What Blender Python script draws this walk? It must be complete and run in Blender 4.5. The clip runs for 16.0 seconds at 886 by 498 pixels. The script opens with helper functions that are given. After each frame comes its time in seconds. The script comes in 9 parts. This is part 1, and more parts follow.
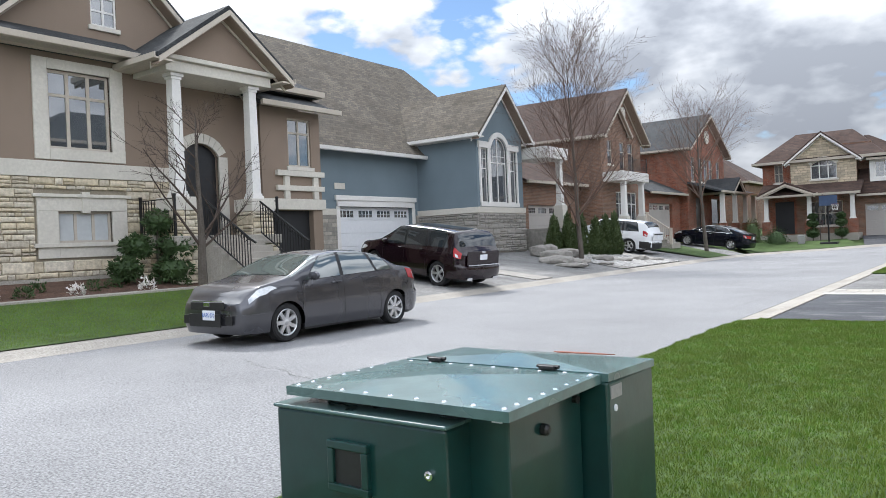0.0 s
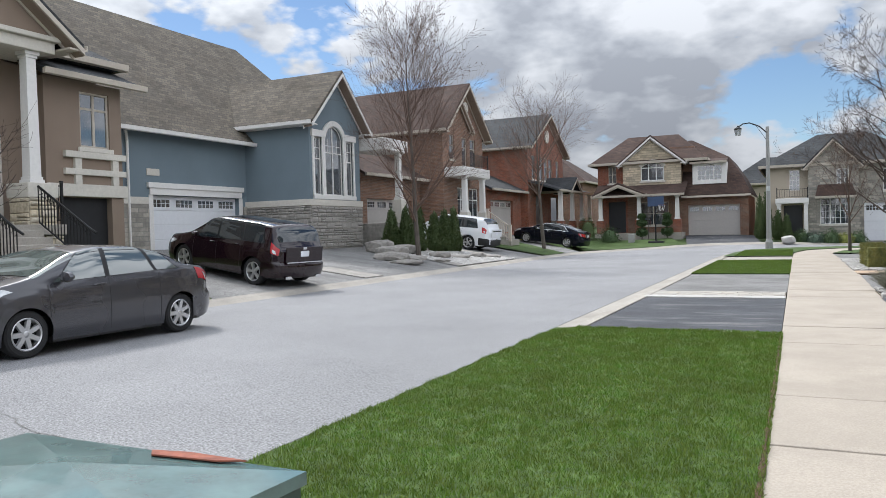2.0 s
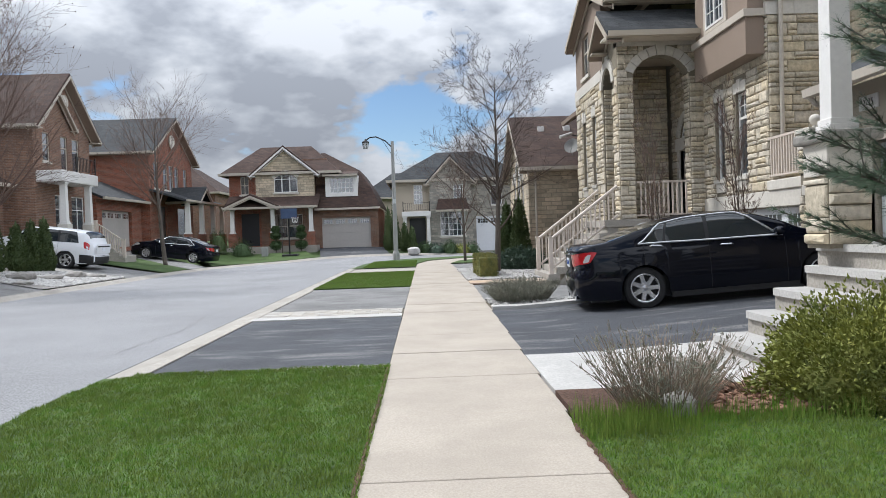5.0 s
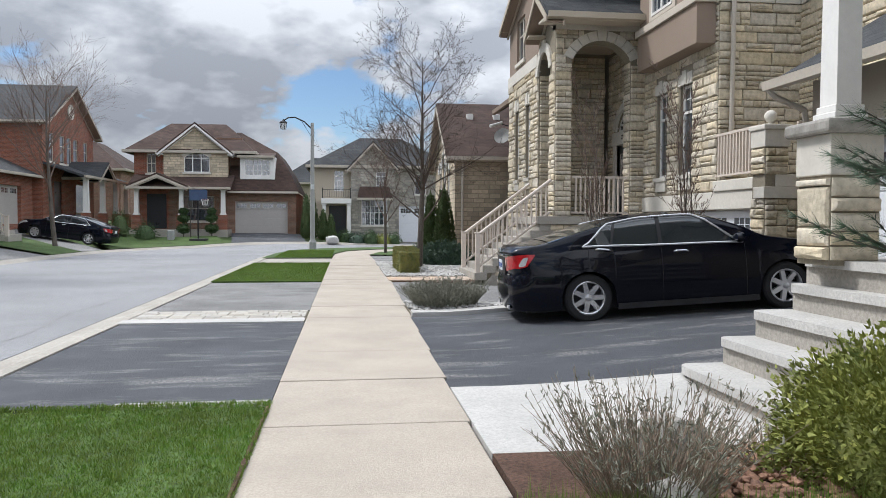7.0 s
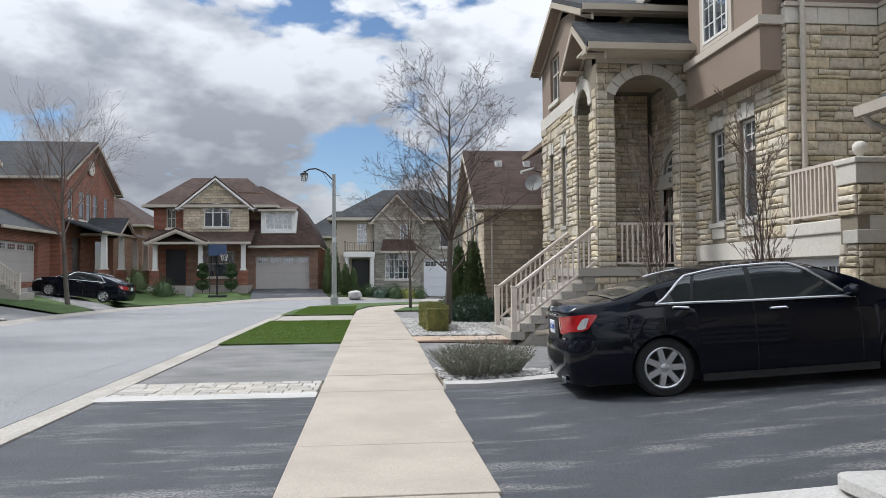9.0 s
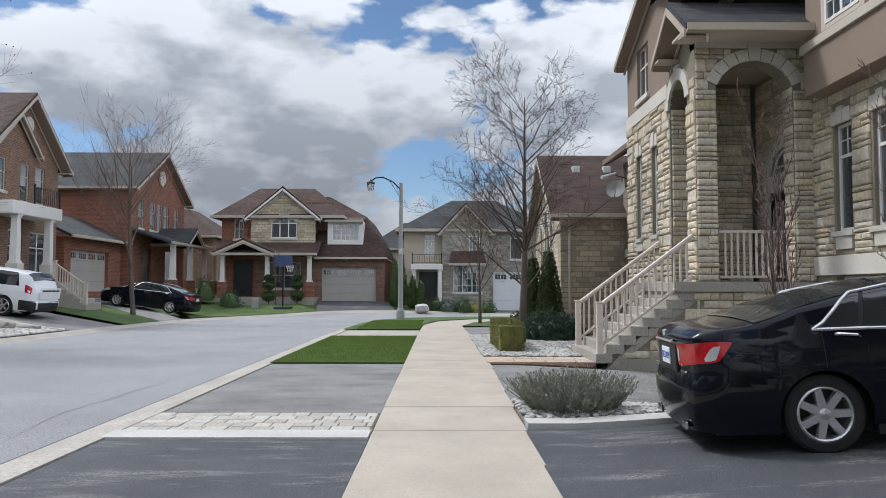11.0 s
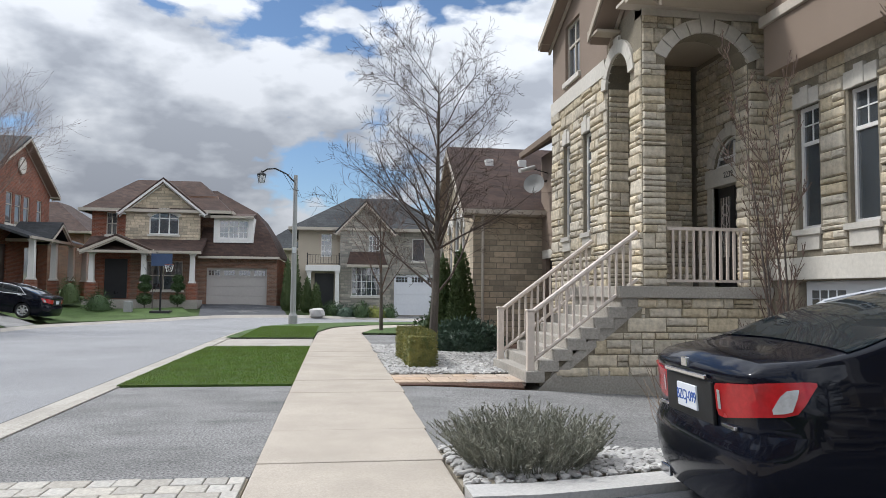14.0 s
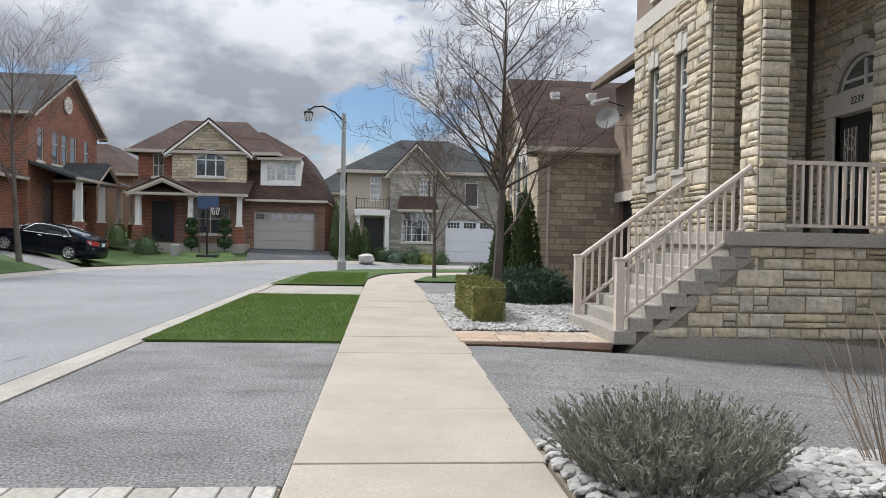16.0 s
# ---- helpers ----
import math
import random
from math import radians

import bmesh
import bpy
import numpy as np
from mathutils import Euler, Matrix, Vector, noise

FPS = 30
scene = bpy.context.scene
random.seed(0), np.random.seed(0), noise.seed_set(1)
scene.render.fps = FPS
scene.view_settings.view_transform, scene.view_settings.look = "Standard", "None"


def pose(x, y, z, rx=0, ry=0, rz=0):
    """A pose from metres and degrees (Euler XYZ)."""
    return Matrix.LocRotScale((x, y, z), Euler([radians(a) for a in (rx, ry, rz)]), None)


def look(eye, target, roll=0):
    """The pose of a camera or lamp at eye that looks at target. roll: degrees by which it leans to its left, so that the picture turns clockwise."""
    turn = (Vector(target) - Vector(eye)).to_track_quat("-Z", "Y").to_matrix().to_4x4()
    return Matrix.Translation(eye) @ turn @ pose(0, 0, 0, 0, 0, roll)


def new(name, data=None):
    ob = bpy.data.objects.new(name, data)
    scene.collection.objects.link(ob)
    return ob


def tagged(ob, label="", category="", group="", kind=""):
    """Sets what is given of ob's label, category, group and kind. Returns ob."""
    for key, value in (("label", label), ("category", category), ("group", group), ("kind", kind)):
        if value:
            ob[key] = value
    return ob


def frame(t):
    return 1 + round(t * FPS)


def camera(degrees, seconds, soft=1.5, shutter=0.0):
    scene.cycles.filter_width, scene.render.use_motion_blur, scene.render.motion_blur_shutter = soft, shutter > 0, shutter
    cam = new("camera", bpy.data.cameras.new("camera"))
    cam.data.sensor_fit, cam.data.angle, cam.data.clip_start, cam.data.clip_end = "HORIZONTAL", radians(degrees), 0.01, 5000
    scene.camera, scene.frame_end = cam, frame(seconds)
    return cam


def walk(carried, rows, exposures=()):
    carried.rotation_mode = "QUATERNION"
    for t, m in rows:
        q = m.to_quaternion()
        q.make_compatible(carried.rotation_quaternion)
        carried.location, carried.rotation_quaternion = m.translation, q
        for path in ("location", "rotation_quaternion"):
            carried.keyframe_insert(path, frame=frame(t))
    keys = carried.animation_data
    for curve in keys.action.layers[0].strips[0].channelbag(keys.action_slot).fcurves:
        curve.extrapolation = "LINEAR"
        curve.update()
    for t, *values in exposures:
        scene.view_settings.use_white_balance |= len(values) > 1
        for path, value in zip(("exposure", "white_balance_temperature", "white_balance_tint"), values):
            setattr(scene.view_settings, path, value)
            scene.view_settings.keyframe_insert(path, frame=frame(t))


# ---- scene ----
cam = camera(61.4, 16.0, 0.8)
PATH = [
    (0, (0.037, 0.002, 1.406), (-1.038, 1.445, 1.391), -2.4),
    (0.5, (-0.020, 0.392, 1.430), (-1.048, 1.868, 1.408), -2.6),
    (1, (-0.050, 0.855, 1.429), (-1.045, 2.354, 1.422), -2.6),
    (1.5, (-0.097, 1.214, 1.424), (-1.039, 2.749, 1.407), -0.9),
    (2, (-0.105, 1.679, 1.433), (-0.877, 3.304, 1.391), -1.5),
    (2.5, (-0.070, 2.173, 1.437), (-0.731, 3.847, 1.392), -1.8),
    (3, (-0.119, 2.545, 1.427), (-0.649, 4.265, 1.375), -1.3),
    (3.5, (-0.073, 2.947, 1.406), (-0.417, 4.712, 1.333), -2.1),
    (4, (0.022, 3.386, 1.421), (-0.208, 5.170, 1.355), -1.9),
    (4.5, (0.053, 3.829, 1.425), (-0.040, 5.627, 1.391), -1.7),
    (5, (0.120, 4.208, 1.394), (0.164, 6.008, 1.358), -2.0),
    (5.2, (0.165, 4.415, 1.430), (0.226, 6.215, 1.396), -2.1),
    (7.3, (0.312, 6.309, 1.467), (0.566, 8.090, 1.401), -0.0),
    (7.5, (0.321, 6.478, 1.477), (0.584, 8.259, 1.445), -0.3),
    (8, (0.334, 6.975, 1.487), (0.579, 8.758, 1.536), -0.3),
    (8.2, (0.356, 7.154, 1.484), (0.574, 8.940, 1.550), -0.3),
    (10.3, (0.334, 9.061, 1.449), (0.474, 10.854, 1.510), -0.4),
    (10.5, (0.354, 9.215, 1.450), (0.473, 11.010, 1.523), -0.3),
    (11, (0.371, 9.670, 1.461), (0.381, 11.467, 1.558), 0.1),
    (11.5, (0.340, 10.102, 1.491), (0.210, 11.893, 1.608), -0.8),
    (12, (0.367, 10.543, 1.471), (0.169, 12.328, 1.588), -1.4),
    (12.5, (0.390, 10.964, 1.464), (0.342, 12.758, 1.609), -0.2),
    (13, (0.406, 11.451, 1.507), (0.558, 13.234, 1.696), -0.2),
    (13.5, (0.452, 11.927, 1.504), (0.699, 13.704, 1.651), -0.2),
    (14, (0.336, 12.367, 1.474), (0.592, 14.145, 1.580), 0.5),
    (14.5, (0.301, 12.812, 1.453), (0.544, 14.593, 1.533), 1.1),
    (15, (0.292, 13.310, 1.454), (0.508, 15.096, 1.525), 1.5),
    (15.5, (0.235, 13.739, 1.469), (0.434, 15.528, 1.519), 1.3),
    (16, (0.236, 14.251, 1.427), (0.381, 16.044, 1.404), 1.1),
]
walk(cam, [(t, look(eye, target, roll)) for t, eye, target, roll in PATH],
     exposures=[(0, 0.80, 6050, 10), (2.5, 0.51, 6100, 10), (5, 0.55, 6000, 10), (8, 0.49, 6050, 10), (11.5, 0.29, 5950, 10), (14, 0.44, 6050, 10), (16, 0.47, 6150, 10)])

# ---- sky and sun ----
SUN_EL, SUN_AZ = radians(50), radians(-62)
world = bpy.data.worlds.new("sky")
scene.world = world
world.use_nodes = True
wn, wl = world.node_tree.nodes, world.node_tree.links
wn.clear()
sky = wn.new("ShaderNodeTexSky")
sky.sky_type = 'NISHITA'
sky.sun_disc = False
sky.sun_elevation, sky.sun_rotation = SUN_EL, SUN_AZ
sky.air_density, sky.dust_density, sky.ozone_density = 1.0, 0.2, 3.0
tc = wn.new("ShaderNodeTexCoord")
sep = wn.new("ShaderNodeSeparateXYZ")
wl.new(tc.outputs["Generated"], sep.inputs[0])


def wmath(op, a, b):
    n = wn.new("ShaderNodeMath")
    n.operation = op
    if op == 'MULTIPLY_ADD':
        n.inputs[2].default_value = 0.5
    for i, v in enumerate((a, b)):
        if isinstance(v, (int, float)):
            n.inputs[i].default_value = v
        else:
            wl.new(v, n.inputs[i])
    return n.outputs[0]


comb = wn.new("ShaderNodeCombineXYZ")
wl.new(sep.outputs[0], comb.inputs[0])
wl.new(sep.outputs[1], comb.inputs[1])
wl.new(wmath('MULTIPLY', sep.outputs[2], 2.0), comb.inputs[2])


def wnoise(scale, detail, rough, dist=0.0, offset=(0, 0, 0)):
    n, v = wn.new("ShaderNodeTexNoise"), wn.new("ShaderNodeVectorMath")
    n.inputs["Scale"].default_value, n.inputs["Detail"].default_value = scale, detail
    n.inputs["Roughness"].default_value, n.inputs["Distortion"].default_value = rough, dist
    wl.new(comb.outputs[0], v.inputs[0])
    v.inputs[1].default_value = offset
    wl.new(v.outputs[0], n.inputs["Vector"])
    return n.outputs[0]


def billow(lift):
    """Heaped clouds: a broad field with rounded lumps on it, sampled a little higher by lift."""
    off = (SEED[0], SEED[1], SEED[2] + lift)
    broad = wnoise(2.7, 3, 0.5, 0.0, off)
    v, k = wn.new("ShaderNodeTexVoronoi"), wn.new("ShaderNodeVectorMath")
    v.feature = 'SMOOTH_F1'
    v.inputs["Scale"].default_value, v.inputs["Detail"].default_value, v.inputs["Roughness"].default_value, v.inputs["Smoothness"].default_value = 8.5, 3.0, 0.55, 0.3
    wl.new(comb.outputs[0], k.inputs[0])
    k.inputs[1].default_value = off
    wl.new(k.outputs[0], v.inputs["Vector"])
    fine = wnoise(8.0, 8, 0.6, 0.0, off)
    lumps = wmath('SUBTRACT', 1.22, v.outputs["Distance"])
    return wmath('ADD', wmath('ADD', broad, wmath('MULTIPLY', lumps, 0.20)), wmath('MULTIPLY', wmath('SUBTRACT', fine, 0.5), 0.38))


def wramp(v, *stops):
    n = wn.new("ShaderNodeValToRGB")
    el = n.color_ramp.elements
    while len(el) < len(stops):
        el.new(0.5)
    for e, (p, c) in zip(el, stops):
        e.position, e.color = p, (*c, 1)
    wl.new(v, n.inputs[0])
    return n.outputs[0]


SEED = (3.7, 1.3, 0.4)
field = billow(0.0)
# a gap of blue above the end of the street
gapd = wn.new("ShaderNodeVectorMath")
gapd.operation = 'DOT_PRODUCT'
wl.new(tc.outputs["Generated"], gapd.inputs[0])
gapd.inputs[1].default_value = Vector((-0.07, 0.92, 0.36)).normalized()
gap = wn.new("ShaderNodeMapRange")
gap.interpolation_type = 'SMOOTHSTEP'
for i, x in enumerate((0.958, 0.994, 0.0, 0.13)):
    gap.inputs[i + 1].default_value = x
wl.new(gapd.outputs["Value"], gap.inputs[0])
body_ = wmath('SUBTRACT', field, gap.outputs[0])
cover = wramp(body_, (0.405, (0, 0, 0)), (0.465, (1, 1, 1)))
# tops catch the light, and the thick undersides are grey
relief = wmath('MULTIPLY', wmath('SUBTRACT', field, billow(0.085)), 2.6)
thick = wmath('MULTIPLY', wmath('SUBTRACT', body_, 0.5), -0.9)
shade = wramp(wmath('ADD', wmath('ADD', relief, thick), 0.5), (0.2, (3.5, 3.65, 3.95)), (0.42, (4.7, 4.85, 5.1)), (0.56, (5.6, 5.7, 5.85)), (0.74, (6.8, 6.85, 6.95)))
# clouds near the sun glow, and those opposite it are lit from the front
dotp = wn.new("ShaderNodeVectorMath")
dotp.operation = 'DOT_PRODUCT'
wl.new(tc.outputs["Generated"], dotp.inputs[0])
dotp.inputs[1].default_value = (math.cos(SUN_EL) * math.sin(SUN_AZ), math.cos(SUN_EL) * math.cos(SUN_AZ), math.sin(SUN_EL))
lit = wramp(wmath('MULTIPLY_ADD', dotp.outputs["Value"], 0.5), (0.0, (3.8, 3.76, 3.72)), (0.3, (2.8, 2.78, 2.75)), (0.5, (1.6, 1.6, 1.6)), (0.72, (1.0, 1.0, 1.0)), (0.86, (1.0, 1.0, 1.0)), (0.97, (1.6, 1.58, 1.52)))
litc = wn.new("ShaderNodeMix")
litc.data_type, litc.blend_type = 'RGBA', 'MULTIPLY'
litc.inputs[0].default_value = 1.0
wl.new(shade, litc.inputs[6])
wl.new(lit, litc.inputs[7])
# an overcast sky grows brighter towards the zenith
rise = wmath('ADD', wmath('MULTIPLY', sep.outputs[2], 1.75), 0.46)
risec = wn.new("ShaderNodeVectorMath")
risec.operation = 'SCALE'
wl.new(litc.outputs[2], risec.inputs[0])
wl.new(rise, risec.inputs["Scale"])
mixc = wn.new("ShaderNodeMix")
mixc.data_type = 'RGBA'
wl.new(cover, mixc.inputs[0])
deep = wn.new("ShaderNodeVectorMath")
deep.operation = 'SCALE'
deep.inputs["Scale"].default_value = 0.75
wl.new(sky.outputs[0], deep.inputs[0])
wl.new(deep.outputs[0], mixc.inputs[6])
wl.new(risec.outputs[0], mixc.inputs[7])
bg = wn.new("ShaderNodeBackground")
bg.inputs[1].default_value = 0.10
wl.new(mixc.outputs[2], bg.inputs[0])
wo = wn.new("ShaderNodeOutputWorld")
wl.new(bg.outputs[0], wo.inputs[0])

sun = new("sun", bpy.data.lights.new("sun", 'SUN'))
sun.data.energy, sun.data.angle, sun.data.color = 2.2, radians(10), (1.0, 0.95, 0.88)
sun_dir = Vector((math.cos(SUN_EL) * math.sin(SUN_AZ), math.cos(SUN_EL) * math.cos(SUN_AZ), math.sin(SUN_EL)))
sun.matrix_world = look(tuple(sun_dir * 60), (0, 0, 0))

# ---- materials ----
def material(name, col, rough=0.7, var=0.25, scale=6.0, big=0.6, bump=0.2, metal=0.0, coat=0.0, col2=None, rand=0.0, bscale=None, pattern=None, spec=0.5, stain=0.55):
    """A surface with grain and stains at two scales; pattern: (kind, width, height, mortar colour) of courses on x+y and z."""
    m = bpy.data.materials.new(name)
    m.use_nodes = True
    n, l = m.node_tree.nodes, m.node_tree.links
    b = n["Principled BSDF"]
    b.inputs["Roughness"].default_value, b.inputs["Metallic"].default_value = rough, metal
    b.inputs["Coat Weight"].default_value = coat
    b.inputs["Coat Roughness"].default_value = 0.03
    b.inputs["Specular IOR Level"].default_value = spec
    t = n.new("ShaderNodeTexCoord")
    co = t.outputs["Object"]

    def noise_at(s, d):
        k = n.new("ShaderNodeTexNoise")
        k.inputs["Scale"].default_value, k.inputs["Detail"].default_value, k.inputs["Roughness"].default_value = s, d, 0.62
        l.new(co, k.inputs["Vector"])
        return k.outputs[0]

    def mixed(f, a, bb, kind='MIX'):
        k = n.new("ShaderNodeMix")
        k.data_type, k.blend_type = 'RGBA', kind
        for i, v in ((0, f), (6, a), (7, bb)):
            if isinstance(v, float):
                k.inputs[i].default_value = v
            elif isinstance(v, tuple):
                k.inputs[i].default_value = (*v, 1)
            else:
                l.new(v, k.inputs[i])
        return k.outputs[2]

    def rerange(v, a, bb, c, d):
        k = n.new("ShaderNodeMapRange")
        for i, x in enumerate((a, bb, c, d)):
            k.inputs[i + 1].default_value = x
        l.new(v, k.inputs[0])
        return k.outputs[0]

    fine, coarse = noise_at(scale, 5), noise_at(big, 3)
    c2 = col2 or tuple(min(1, c * (1 - var)) for c in col)
    c1 = tuple(min(1, c * (1 + var * 0.5)) for c in col)
    out = mixed(rerange(fine, 0.32, 0.68, 0.0, 1.0), c1, c2)
    out = mixed(rerange(coarse, 0.35, 0.7, 0.0, stain), out, tuple(c * (1 - var * 0.7) for c in c2))
    height = fine
    if rand:
        oi = n.new("ShaderNodeObjectInfo")
        hs = n.new("ShaderNodeHueSaturation")
        l.new(rerange(oi.outputs["Random"], 0, 1, 1 - rand, 1 + rand), hs.inputs["Value"])
        k = n.new("ShaderNodeMath")
        k.operation = 'MULTIPLY_ADD'
        k.inputs[1].default_value, k.inputs[2].default_value = 7.31, 0.17
        l.new(oi.outputs["Random"], k.inputs[0])
        k2 = n.new("ShaderNodeMath")
        k2.operation = 'FRACT'
        l.new(k.outputs[0], k2.inputs[0])
        l.new(rerange(k2.outputs[0], 0, 1, 0.7, 1.15), hs.inputs["Saturation"])
        l.new(out, hs.inputs["Color"])
        out = hs.outputs[0]
    if pattern:
        kind, w, h, mortar = pattern
        sp, cb = n.new("ShaderNodeSeparateXYZ"), n.new("ShaderNodeCombineXYZ")
        l.new(co, sp.inputs[0])
        ad = n.new("ShaderNodeMath")
        l.new(sp.outputs[0], ad.inputs[0]), l.new(sp.outputs[1], ad.inputs[1])
        l.new(ad.outputs[0], cb.inputs[0]), l.new(sp.outputs[2], cb.inputs[1])
        br = n.new("ShaderNodeTexBrick")
        l.new(cb.outputs[0], br.inputs["Vector"])
        br.inputs["Scale"].default_value = 1.0
        br.inputs["Brick Width"].default_value, br.inputs["Row Height"].default_value = w, h
        br.inputs["Mortar Size"].default_value = 0.006 if kind == "brick" else 0.012
        br.inputs["Color1"].default_value, br.inputs["Color2"].default_value, br.inputs["Mortar"].default_value = (0.72, 0.72, 0.72, 1), (1.25, 1.2, 1.15, 1), (1, 1, 1, 1)
        if kind == "stone":
            br.squash, br.squash_frequency, br.offset_frequency = 1.6, 3, 2
        out = mixed(1.0, out, br.outputs[0], 'MULTIPLY')
        out = mixed(br.outputs["Fac"], out, mortar)
        inv = n.new("ShaderNodeMath")
        inv.operation = 'MULTIPLY_ADD'
        l.new(br.outputs["Fac"], inv.inputs[0])
        inv.inputs[1].default_value = -2.0
        l.new(fine, inv.inputs[2])
        height = inv.outputs[0]
    l.new(out, b.inputs["Base Color"])
    l.new(rerange(coarse, 0.3, 0.7, max(0.02, rough - 0.08), min(1, rough + 0.08)), b.inputs["Roughness"])
    if bump:
        bp = n.new("ShaderNodeBump")
        bp.inputs["Strength"].default_value, bp.inputs["Distance"].default_value = bump, 0.02
        if bscale:
            height = noise_at(bscale, 3)
        l.new(height, bp.inputs["Height"])
        l.new(bp.outputs[0], b.inputs["Normal"])
    return m


def glass(name, col, rough=0.02, alpha=1.0):
    m = bpy.data.materials.new(name)
    m.use_nodes = True
    b = m.node_tree.nodes["Principled BSDF"]
    b.inputs["Base Color"].default_value = (*col, 1)
    b.inputs["Roughness"].default_value = rough
    b.inputs["Specular IOR Level"].default_value = 0.9
    b.inputs["IOR"].default_value = 2.0
    b.inputs["Transmission Weight"].default_value = alpha
    return m


